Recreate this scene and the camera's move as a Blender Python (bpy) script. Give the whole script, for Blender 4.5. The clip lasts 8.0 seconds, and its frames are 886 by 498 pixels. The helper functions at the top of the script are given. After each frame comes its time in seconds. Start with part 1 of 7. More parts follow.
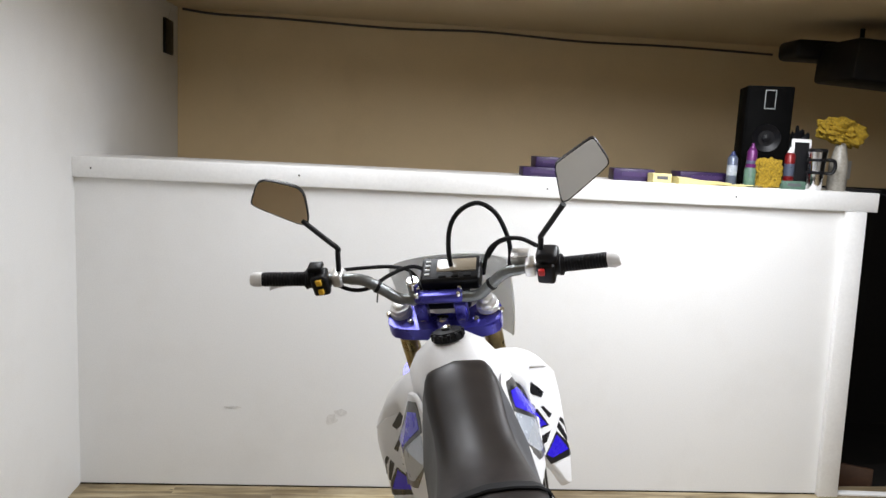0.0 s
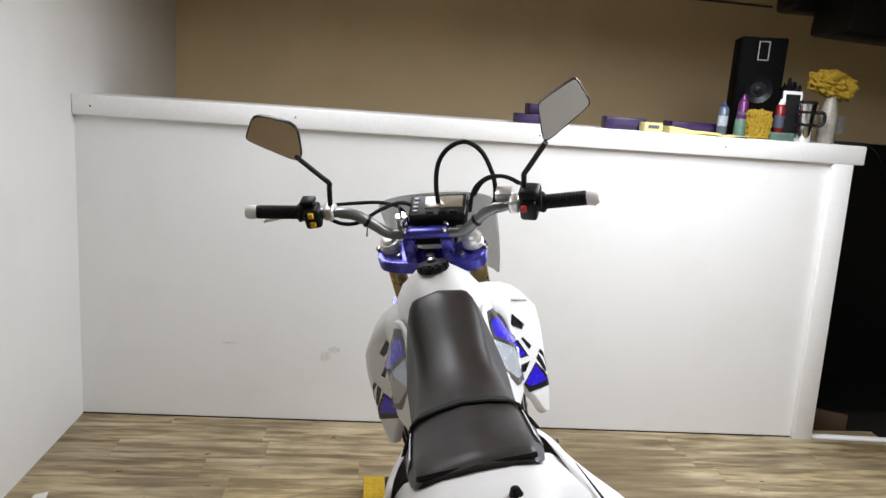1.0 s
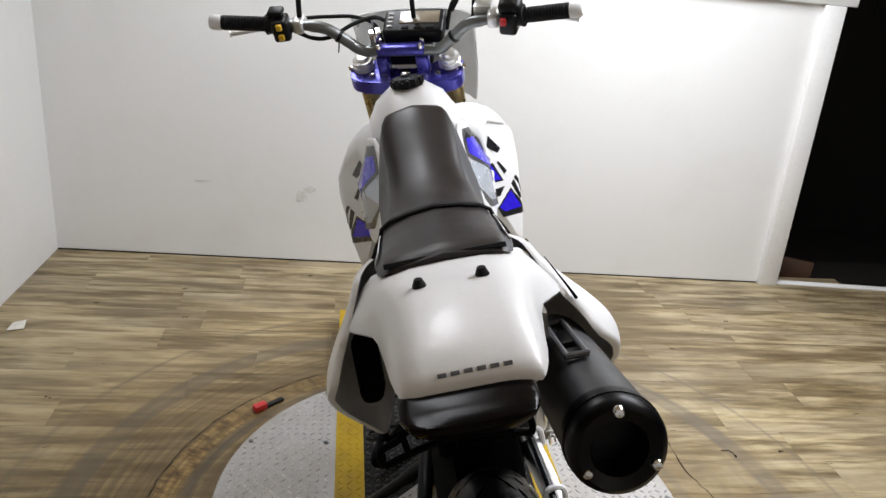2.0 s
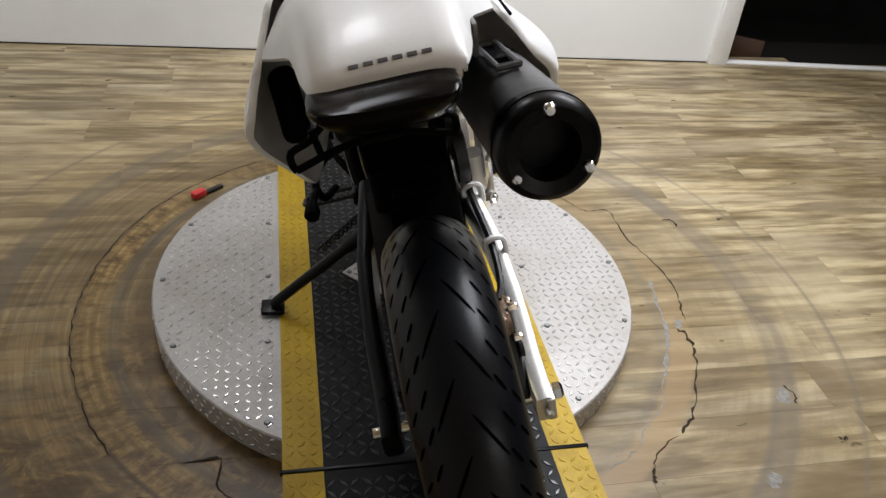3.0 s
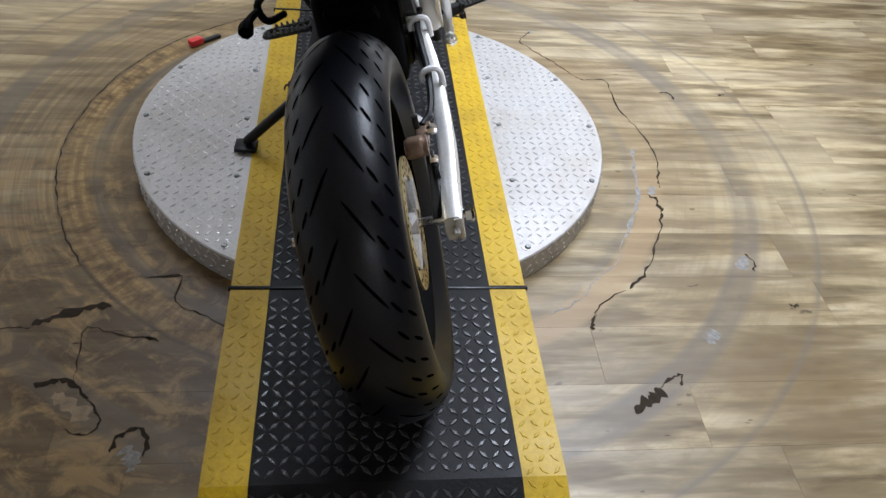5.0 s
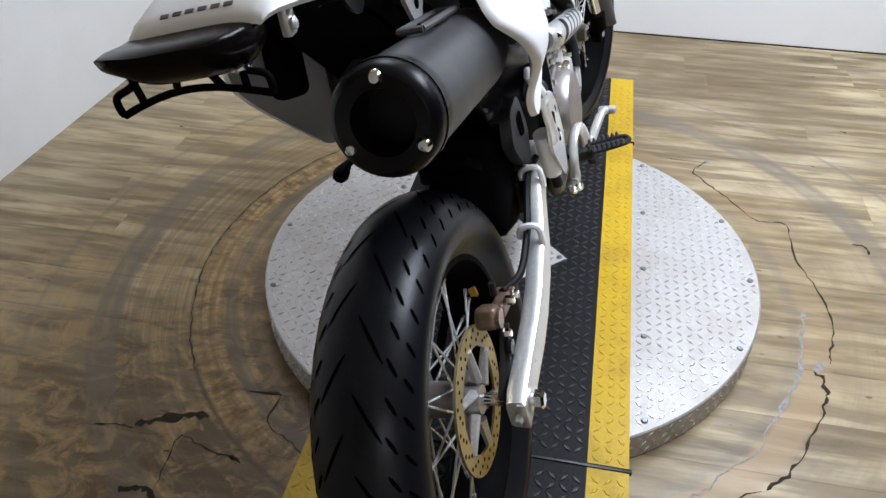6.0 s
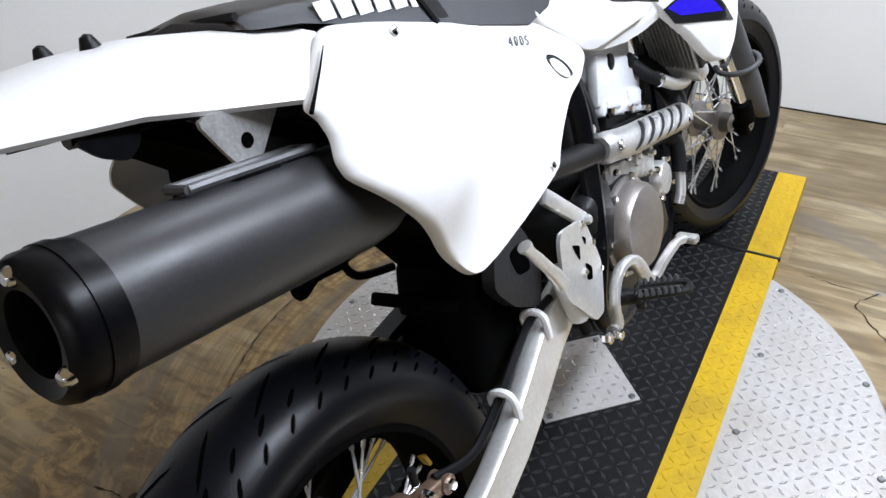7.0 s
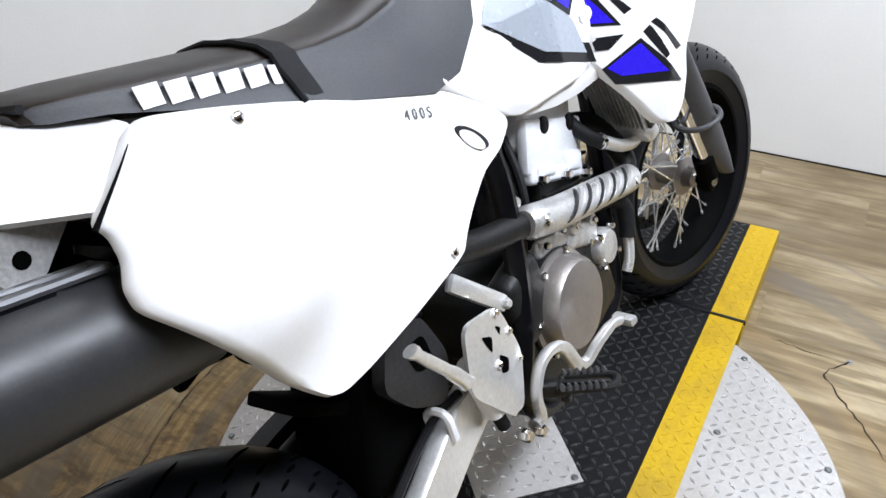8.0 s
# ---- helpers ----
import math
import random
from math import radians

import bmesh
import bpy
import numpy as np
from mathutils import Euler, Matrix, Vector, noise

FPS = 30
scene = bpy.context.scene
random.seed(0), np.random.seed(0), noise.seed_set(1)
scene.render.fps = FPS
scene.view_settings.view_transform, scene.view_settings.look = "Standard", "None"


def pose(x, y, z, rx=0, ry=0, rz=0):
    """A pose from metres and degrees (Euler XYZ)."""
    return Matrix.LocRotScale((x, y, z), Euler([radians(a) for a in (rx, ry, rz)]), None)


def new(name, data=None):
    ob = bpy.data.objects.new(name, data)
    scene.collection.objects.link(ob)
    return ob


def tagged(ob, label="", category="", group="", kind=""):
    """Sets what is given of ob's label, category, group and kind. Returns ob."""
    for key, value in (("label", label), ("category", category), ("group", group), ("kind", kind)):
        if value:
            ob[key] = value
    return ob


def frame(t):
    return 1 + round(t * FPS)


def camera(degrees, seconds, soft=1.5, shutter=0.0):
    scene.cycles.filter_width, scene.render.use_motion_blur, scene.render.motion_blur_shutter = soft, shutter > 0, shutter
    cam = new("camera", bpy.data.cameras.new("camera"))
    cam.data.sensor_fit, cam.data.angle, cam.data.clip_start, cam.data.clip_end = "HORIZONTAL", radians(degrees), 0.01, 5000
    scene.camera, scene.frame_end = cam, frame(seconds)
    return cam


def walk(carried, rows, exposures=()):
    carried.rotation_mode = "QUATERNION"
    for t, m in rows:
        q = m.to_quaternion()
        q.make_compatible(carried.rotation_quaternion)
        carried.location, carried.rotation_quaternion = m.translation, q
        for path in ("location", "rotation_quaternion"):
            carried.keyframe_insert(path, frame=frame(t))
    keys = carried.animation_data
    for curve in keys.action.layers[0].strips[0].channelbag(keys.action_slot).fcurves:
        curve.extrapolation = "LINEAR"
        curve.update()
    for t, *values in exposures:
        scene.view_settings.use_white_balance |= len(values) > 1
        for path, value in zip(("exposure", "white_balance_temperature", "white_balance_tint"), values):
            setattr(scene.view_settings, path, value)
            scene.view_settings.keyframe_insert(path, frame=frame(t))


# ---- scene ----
# camera and walk
cam = camera(61.01, 8.0)
ROWS = [
    (0, -0.3701, -1.4571, 1.5333, 81.740, -2.862, -5.448),
    (0.5, -0.3603, -1.5183, 1.5267, 79.998, -4.690, -4.664),
    (1, -0.3460, -1.5392, 1.5076, 78.158, -3.928, -5.292),
    (1.2, -0.3427, -1.5495, 1.4946, 76.787, -4.736, -5.103),
    (2.3, -0.3090, -1.5366, 1.3617, 63.591, -4.661, -7.746),
    (2.5, -0.2977, -1.5387, 1.3352, 60.559, -4.312, -8.932),
    (3, -0.2787, -1.5385, 1.2803, 54.144, -5.256, -10.454),
    (3.5, -0.2681, -1.5504, 1.2416, 48.367, -5.734, -12.152),
    (4, -0.2546, -1.5811, 1.2001, 42.798, -6.864, -13.732),
    (4.2, -0.2537, -1.5980, 1.1832, 41.558, -6.815, -13.054),
    (5.3, 0.0201, -1.6968, 1.2613, 50.504, -0.327, 0.757),
    (5.5, 0.0575, -1.6770, 1.2800, 53.046, 3.486, 5.140),
    (6, 0.1369, -1.4973, 1.2685, 51.585, 0.146, 11.487),
    (6.5, 0.2359, -1.3065, 1.2516, 52.072, 3.445, 18.234),
    (7, 0.3878, -1.1077, 1.2514, 54.471, 3.487, 29.651),
    (7.5, 0.4447, -0.9573, 1.2592, 55.984, 3.080, 30.299),
    (8, 0.4329, -0.9182, 1.2579, 55.800, 2.617, 30.349),
]
EXPOSURE = 0.49
walk(cam, [(t, pose(*p)) for t, *p in ROWS],
     [(0, EXPOSURE, 6500, 10), (1.2, EXPOSURE - 0.1, 6500, 10), (3.0, EXPOSURE, 6550, 10), (4.2, EXPOSURE + 0.27, 6000, 10),
      (5.5, EXPOSURE + 0.22, 5900, 10), (6.5, EXPOSURE + 0.18, 5950, 10), (8, EXPOSURE + 0.22, 6080, 10)])
# ---------------------------------------------------------------- light
world = bpy.data.worlds.new("room_air")
scene.world = world
world.use_nodes = True
world.node_tree.nodes["Background"].inputs[0].default_value = (0.9, 0.95, 1.0, 1)
world.node_tree.nodes["Background"].inputs[1].default_value = 0.005


def area_lamp(name, place, size, watts, spread=180, colour=(0.93, 0.962, 1.025)):
    data = bpy.data.lights.new(name, "AREA")
    data.shape, data.size, data.size_y = "RECTANGLE", size[0], size[1]
    data.energy, data.color, data.spread = watts, colour, radians(spread)
    ob = new(name, data)
    ob.matrix_world = pose(*place)
    return ob


# two long ceiling tubes along the motorcycle, one on either side of the turntable, and a weak unseen fill added far
# back to brighten the rear walls
area_lamp("tube_and_fill_lamp", (0.95, 0.35, 2.19), (0.35, 1.9), 50, 168)
area_lamp("tube_and_fill_lamp", (-0.62, 0.95, 2.19), (0.35, 1.2), 11, 168)
area_lamp("tube_and_fill_lamp", (1.3, -3.2, 2.19), (1.3, 0.35), 9)


# ---------------------------------------------------------------- materials
def node_mat(name):
    m = bpy.data.materials.new(name)
    m.use_nodes = True
    nt = m.node_tree
    return m, nt, nt.nodes["Principled BSDF"]


def add(nt, kind, **inputs):
    n = nt.nodes.new(kind)
    for k, v in inputs.items():
        n.inputs[k.replace("_", " ")].default_value = v
    return n


def mix(nt, fac, a, b, blend="MIX"):
    n = nt.nodes.new("ShaderNodeMix")
    n.data_type, n.blend_type = "RGBA", blend
    for sock, v in ((n.inputs[0], fac), (n.inputs[6], a), (n.inputs[7], b)):
        if hasattr(v, "is_linked"):
            nt.links.new(v, sock)
        elif isinstance(v, (int, float)):
            sock.default_value = v
        else:
            sock.default_value = (*v, 1)
    return n.outputs[2]


def ramp(nt, src, stops):
    n = nt.nodes.new("ShaderNodeValToRGB")
    e = n.color_ramp.elements
    while len(e) < len(stops):
        e.new(0.5)
    for el, (p, c) in zip(e, stops):
        el.position = p
        el.color = (c, c, c, 1) if isinstance(c, (int, float)) else (*c, 1)
    nt.links.new(src, n.inputs[0])
    return n.outputs[0]


def surface(name, colour, rough=0.5, metal=0.0, vary=0.12, grain=60.0, blotch=6.0, bump=0.15, dist=0.002, rvary=0.12,
            dirt=None, dirt_amount=0.25, spec=0.5, coat=0.0):
    """A surface with fine grain, larger stains and a little relief."""
    m, nt, p = node_mat(name)
    tc = nt.nodes.new("ShaderNodeTexCoord")
    fine = add(nt, "ShaderNodeTexNoise", Scale=grain, Detail=4.0, Roughness=0.6)
    big = add(nt, "ShaderNodeTexNoise", Scale=blotch, Detail=5.0, Roughness=0.65)
    for n in (fine, big):
        nt.links.new(tc.outputs["Object"], n.inputs["Vector"])
    lo = tuple(c * (1 - vary) for c in colour)
    hi = tuple(min(1.0, c * (1 + vary)) for c in colour)
    base = mix(nt, ramp(nt, fine.outputs[0], [(0.3, 0.0), (0.7, 1.0)]), lo, hi)
    if dirt:
        base = mix(nt, ramp(nt, big.outputs[0], [(0.48, 0.0), (0.75, dirt_amount)]), base, dirt)
    else:
        base = mix(nt, ramp(nt, big.outputs[0], [(0.35, 0.0), (0.8, vary)]), base, tuple(c * 0.6 for c in colour))
    nt.links.new(base, p.inputs["Base Color"])
    nt.links.new(ramp(nt, big.outputs[0], [(0.2, max(0.02, rough - rvary)), (0.8, min(1.0, rough + rvary))]), p.inputs["Roughness"])
    p.inputs["Metallic"].default_value = metal
    p.inputs["Specular IOR Level"].default_value = spec
    p.inputs["Coat Weight"].default_value = coat
    if bump:
        bn = add(nt, "ShaderNodeBump", Strength=bump, Distance=dist)
        nt.links.new(fine.outputs[0], bn.inputs["Height"])
        nt.links.new(bn.outputs[0], p.inputs["Normal"])
    return m


WHITE_WALL = surface("painted_drywall", (0.80, 0.80, 0.79), 0.55, vary=0.03, grain=180, blotch=2.2, bump=0.08, dirt=(0.62, 0.60, 0.56), dirt_amount=0.22)
WHITE_TRIM = surface("painted_wood_trim", (0.83, 0.83, 0.82), 0.38, vary=0.03, grain=90, blotch=4, bump=0.06, dirt=(0.6, 0.57, 0.52), dirt_amount=0.15)
TAN_WALL = surface("tan_wall_paint", (0.76, 0.60, 0.36), 0.6, vary=0.05, grain=150, blotch=1.6, bump=0.1, dirt=(0.60, 0.47, 0.28), dirt_amount=0.4)
TAN_PALE = surface("pale_tan_wall_paint", (0.84, 0.68, 0.46), 0.6, vary=0.04, grain=150, blotch=1.6, bump=0.1)
TAN_CEIL = surface("tan_ceiling_paint", (0.74, 0.60, 0.39), 0.7, vary=0.05, grain=120, blotch=2, bump=0.15)
# near-black that stands for the unlit stairwell, shade put into the colour
STAIR_SHADE = surface("stair_shade_black", (0.012, 0.011, 0.010), 0.8, vary=0.2, grain=60, blotch=2, spec=0.15)
PLASTIC_WHITE = surface("white_plastic", (0.84, 0.84, 0.845), 0.36, vary=0.02, grain=220, blotch=8, bump=0.03, dirt=(0.66, 0.62, 0.57), dirt_amount=0.12, coat=0.1)
PLASTIC_BLACK = surface("black_plastic", (0.006, 0.006, 0.007), 0.44, vary=0.25, grain=200, blotch=14, bump=0.15, dirt=(0.02, 0.019, 0.018), dirt_amount=0.25, spec=0.25)
PLASTIC_GREY = surface("smoked_grey_plastic", (0.60, 0.61, 0.60), 0.35, vary=0.05, grain=120, blotch=8, bump=0.03)
LENS_DARK = surface("dark_lens", (0.005, 0.004, 0.004), 0.2, vary=0.1, grain=60, blotch=9, bump=0.0, spec=0.06)
# brown tint of the seat top: the tan ceiling's reflection put into the colour
VINYL = surface("seat_vinyl", (0.0150, 0.0112, 0.0096), 0.40, vary=0.22, grain=420, blotch=7, bump=0.25, dist=0.001, dirt=(0.032, 0.022, 0.017), dirt_amount=0.5, spec=0.30)
# the same black vinyl made paler, a painted sheen for the seat sides
VINYL_SHEEN = surface("seat_vinyl_sheen", (0.045, 0.047, 0.053), 0.5, vary=0.2, grain=420, blotch=9, bump=0.3, dist=0.001, dirt=(0.1, 0.09, 0.085), dirt_amount=0.3)
RUBBER = surface("tyre_rubber", (0.0050, 0.0055, 0.0075), 0.34, vary=0.25, grain=260, blotch=9, bump=0.2, dist=0.001, dirt=(0.008, 0.008, 0.009), dirt_amount=0.3, spec=0.22)
GROOVE = surface("groove_rubber", (0.002, 0.002, 0.002), 0.9, vary=0.2, grain=100, blotch=9, bump=0, spec=0.0)
WIRE_BROWN = surface("dusty_dark_wire", (0.07, 0.055, 0.04), 0.6, vary=0.3, grain=90, blotch=20)
END_BLACK = surface("sooty_black", (0.002, 0.002, 0.002), 0.7, vary=0.3, grain=160, blotch=14, bump=0.1, spec=0.04)
GRIP = surface("grip_rubber", (0.006, 0.006, 0.007), 0.65, vary=0.25, grain=300, blotch=20, bump=0.3, spec=0.25)
ALU = surface("brushed_aluminium", (0.78, 0.78, 0.77), 0.34, 0.65, vary=0.08, grain=160, blotch=11, bump=0.12, dirt=(0.45, 0.43, 0.40), dirt_amount=0.3)
CAST = surface("cast_aluminium", (0.64, 0.635, 0.625), 0.36, 0.65, vary=0.16, grain=240, blotch=14, bump=0.35, dirt=(0.08, 0.075, 0.07), dirt_amount=0.65)
SPOKE = surface("bright_spoke_steel", (0.85, 0.85, 0.85), 0.25, 0.7, vary=0.05, grain=90, blotch=14, bump=0.0)
HEAD_GREY = surface("silver_painted_casting", (0.72, 0.73, 0.76), 0.36, 0.15, vary=0.06, grain=200, blotch=14, bump=0.15, dirt=(0.3, 0.29, 0.27), dirt_amount=0.3)
COVER_GREY = surface("machined_cover", (0.36, 0.335, 0.32), 0.36, 0.8, vary=0.08, grain=300, blotch=10, bump=0.2, dirt=(0.15, 0.135, 0.12), dirt_amount=0.3)
CHROME = surface("polished_steel", (0.78, 0.78, 0.78), 0.14, 1.0, vary=0.05, grain=90, blotch=14, bump=0.03, rvary=0.08)
STEEL_DARK = surface("dark_engine_steel", (0.018, 0.018, 0.018), 0.42, 0.4, vary=0.3, grain=180, blotch=14, bump=0.3, spec=0.35)
LINK_GREY = surface("grey_linkage_casting", (0.032, 0.032, 0.034), 0.4, 0.3, vary=0.25, grain=160, blotch=14, bump=0.25, dirt=(0.012, 0.012, 0.012), dirt_amount=0.5)
PAINT_BLACK = surface("black_frame_paint", (0.003, 0.003, 0.004), 0.34, vary=0.2, grain=120, blotch=15, bump=0.1, dirt=(0.012, 0.011, 0.010), dirt_amount=0.25, spec=0.18)
MUFFLER_BLACK = surface("satin_black_muffler", (0.026, 0.0265, 0.029), 0.43, 0.0, vary=0.12, grain=260, blotch=9, bump=0.08, dirt=(0.055, 0.054, 0.056), dirt_amount=0.3, spec=0.5)
BAR_GREY = surface("grey_handlebar", (0.20, 0.21, 0.21), 0.38, 0.7, vary=0.1, grain=160, blotch=12, bump=0.08)
GOLD = surface("gold_fork_anodise", (0.42, 0.325, 0.15), 0.3, 0.9, vary=0.08, grain=140, blotch=12, bump=0.05)
BLUE_ANO = surface("blue_anodised", (0.055, 0.05, 0.36), 0.28, 0.55, vary=0.08, grain=120, blotch=12, bump=0.05, coat=0.3)
BLUE_INK = surface("blue_decal", (0.03, 0.015, 0.62), 0.25, vary=0.06, grain=150, blotch=12, bump=0.0, coat=0.3)
SILVER_INK = surface("silver_decal", (0.42, 0.46, 0.52), 0.28, 0.2, vary=0.06, grain=150, blotch=7, bump=0.0, coat=0.3)
BLACK_INK = surface("black_decal", (0.012, 0.012, 0.014), 0.3, vary=0.15, grain=150, blotch=12, bump=0.0, coat=0.3)
WHITE_INK = surface("white_print", (0.78, 0.78, 0.80), 0.4, vary=0.05, grain=160, blotch=20, bump=0.0)
GREY_INK = surface("grey_print", (0.10, 0.10, 0.11), 0.4, vary=0.05, grain=160, blotch=20, bump=0.0)
YELLOW_PLASTIC = surface("yellow_switch", (0.85, 0.52, 0.04), 0.4, vary=0.05, grain=120, blotch=20)
RED_PLASTIC = surface("red_plastic", (0.62, 0.03, 0.03), 0.35, vary=0.08, grain=120, blotch=20)
YELLOW_TAB = surface("yellow_rotor_paint", (0.72, 0.45, 0.05), 0.4, vary=0.1, grain=120, blotch=20, dirt=(0.3, 0.2, 0.05), dirt_amount=0.4)
BRONZE = surface("hot_brake_steel", (0.46, 0.36, 0.17), 0.38, 0.7, vary=0.12, grain=150, blotch=18, bump=0.1)
PLATE = surface("diamond_plate_aluminium", (0.43, 0.415, 0.40), 0.5, 0.35, vary=0.14, grain=130, blotch=5, bump=0.18, dirt=(0.33, 0.29, 0.245), dirt_amount=0.7)
LUG = surface("worn_bright_tread", (0.65, 0.64, 0.62), 0.25, 0.7, vary=0.12, grain=130, blotch=9, bump=0.05, dirt=(0.48, 0.45, 0.40), dirt_amount=0.4)
MAT_BLACK = surface("black_rubber_mat", (0.0075, 0.0075, 0.008), 0.45, vary=0.3, grain=170, blotch=6, bump=0.3, dirt=(0.016, 0.015, 0.015), dirt_amount=0.5, spec=0.12)
MAT_LUG = surface("polished_black_rubber", (0.030, 0.030, 0.032), 0.30, vary=0.3, grain=170, blotch=9, bump=0.1, spec=0.48)
MAT_YELLOW = surface("yellow_safety_paint", (0.50, 0.325, 0.006), 0.45, vary=0.12, grain=130, blotch=9, bump=0.25, dirt=(0.24, 0.15, 0.02), dirt_amount=0.6, spec=0.28)
CALIPER_BROWN = surface("brown_cast_caliper", (0.19, 0.125, 0.085), 0.42, 0.45, vary=0.2, grain=180, blotch=18, bump=0.3, dirt=(0.03, 0.022, 0.016), dirt_amount=0.6)
HANGER_STEEL = surface("dull_hanger_steel", (0.11, 0.11, 0.115), 0.45, 0.5, vary=0.15, grain=120, blotch=15, bump=0.1)
GUARD_GREY = surface("dark_grey_plastic", (0.055, 0.055, 0.058), 0.5, vary=0.15, grain=160, blotch=14, bump=0.1)
CRACK_DARK = surface("dark_open_joint", (0.03, 0.024, 0.018), 0.9, vary=0.3, grain=60, blotch=6, spec=0.1)
PURPLE = surface("purple_card", (0.022, 0.008, 0.055), 0.4, vary=0.2, grain=100, blotch=12)
PAPER_YELLOW = surface("yellow_paper", (0.62, 0.54, 0.25), 0.8, vary=0.1, grain=120, blotch=14)
CLOTH_YELLOW = surface("yellow_cloth", (0.30, 0.19, 0.008), 0.85, vary=0.5, grain=120, blotch=26, bump=0.8, dist=0.004)
CLEAR_JUG = surface("clouded_plastic", (0.30, 0.28, 0.24), 0.35, vary=0.2, grain=90, blotch=14)
CAN_BLUE = surface("grey_blue_can", (0.10, 0.12, 0.17), 0.35, 0.3, vary=0.1, grain=90, blotch=14)
CAN_PURPLE = surface("magenta_can", (0.11, 0.018, 0.11), 0.3, 0.2, vary=0.1, grain=90, blotch=14)
CAN_RED = surface("red_can", (0.17, 0.008, 0.010), 0.3, 0.2, vary=0.1, grain=90, blotch=14)
NAVY = surface("navy_cap", (0.02, 0.03, 0.10), 0.4, vary=0.1, grain=90, blotch=14)
GREENISH = surface("green_label", (0.08, 0.15, 0.11), 0.45, vary=0.3, grain=60, blotch=30)
WOOD_BROWN = surface("brown_board", (0.05, 0.022, 0.010), 0.5, vary=0.25, grain=40, blotch=9)
SCRAP = surface("pale_paper_scrap", (0.70, 0.68, 0.62), 0.8, vary=0.1, grain=120, blotch=14)

COWL = surface("smoked_translucent_plastic", (0.74, 0.75, 0.74), 0.35, vary=0.04, grain=120, blotch=8, bump=0.03)
COWL.node_tree.nodes["Principled BSDF"].inputs["Transmission Weight"].default_value = 0.55

mirror_mat, _nt, _p = node_mat("mirror_glass")
_p.inputs["Base Color"].default_value = (0.94, 0.94, 0.93, 1)
_p.inputs["Metallic"].default_value, _p.inputs["Roughness"].default_value = 1.0, 0.03
_n = add(_nt, "ShaderNodeTexNoise", Scale=30.0, Detail=3.0)
_nt.links.new(ramp(_nt, _n.outputs[0], [(0.4, 0.02), (0.8, 0.07)]), _p.inputs["Roughness"])


def vinyl_plank():
    """Worn wood-look vinyl printed in strips along x, with round scuffs worn by wheels round the turntable."""
    m, nt, p = node_mat("vinyl_plank")
    geo = nt.nodes.new("ShaderNodeNewGeometry")
    info = nt.nodes.new("ShaderNodeObjectInfo")
    sep = nt.nodes.new("ShaderNodeSeparateXYZ")
    nt.links.new(geo.outputs["Position"], sep.inputs[0])

    def maths(op, a, b=None, clamp=False):
        n = nt.nodes.new("ShaderNodeMath")
        n.operation, n.use_clamp = op, clamp
        for sock, v in zip(n.inputs, (a, b)):
            if hasattr(v, "is_linked"):
                nt.links.new(v, sock)
            elif v is not None:
                sock.default_value = v
        return n.outputs[0]

    # every plank takes another piece of the print
    shift = nt.nodes.new("ShaderNodeCombineXYZ")
    jump = maths("MULTIPLY", info.outputs["Random"], 37.0)
    nt.links.new(jump, shift.inputs[0])
    nt.links.new(jump, shift.inputs[2])
    pos = nt.nodes.new("ShaderNodeVectorMath")
    pos.operation = "ADD"
    nt.links.new(geo.outputs["Position"], pos.inputs[0])
    nt.links.new(shift.outputs[0], pos.inputs[1])

    def print_noise(sx, sy, detail, rough=0.55, distort=0.0, free=False):
        mp = nt.nodes.new("ShaderNodeMapping")
        mp.inputs["Scale"].default_value = (sx, sy, 1)
        nt.links.new(geo.outputs["Position"] if free else pos.outputs[0], mp.inputs[0])
        n = add(nt, "ShaderNodeTexNoise", Scale=1.0, Detail=detail, Roughness=rough, Distortion=distort)
        nt.links.new(mp.outputs[0], n.inputs["Vector"])
        return n.outputs[0]

    strips = print_noise(2.6, 19.0, 4.0, 0.6, 0.25)
    streak = print_noise(2.8, 24.0, 2.5, 0.55, 0.2)
    fine = print_noise(14.0, 200.0, 3.0)
    hue = print_noise(1.4, 9.0, 2.0, 0.5, 0.3)
    base = ramp(nt, strips, [(0.30, (0.105, 0.077, 0.041)), (0.41, (0.200, 0.152, 0.083)), (0.50, (0.350, 0.278, 0.160)), (0.60, (0.50, 0.412, 0.255)), (0.72, (0.56, 0.48, 0.33))])
    base = mix(nt, ramp(nt, hue, [(0.48, 0.0), (0.60, 0.5)]), base, (0.31, 0.255, 0.175))
    base = mix(nt, ramp(nt, streak, [(0.38, 0.6), (0.48, 0.0)]), base, (0.15, 0.108, 0.060))
    base = mix(nt, ramp(nt, streak, [(0.57, 0.0), (0.72, 0.45)]), base, (0.56, 0.49, 0.345))
    base = mix(nt, ramp(nt, fine, [(0.38, 0.09), (0.56, 0.0)]), base, (0.11, 0.083, 0.057))
    nick = print_noise(16.0, 40.0, 2.0, 0.5)
    base = mix(nt, ramp(nt, nick, [(0.735, 0.0), (0.76, 0.85)]), base, (0.05, 0.038, 0.026))
    base = mix(nt, 1.0, base, ramp(nt, info.outputs["Random"], [(0.0, (0.86, 0.87, 0.90)), (0.5, (0.99, 1.0, 1.03)), (1.0, (1.0, 1.0, 1.0))]), "MULTIPLY")
    # wide worn and soiled areas
    wide = print_noise(1.25, 1.25, 5.0, 0.6, 0.5, True)
    base = mix(nt, ramp(nt, wide, [(0.38, 0.40), (0.50, 0.0)]), base, (0.115, 0.080, 0.038))
    base = mix(nt, ramp(nt, wide, [(0.53, 0.0), (0.68, 0.35)]), base, (0.52, 0.44, 0.29))

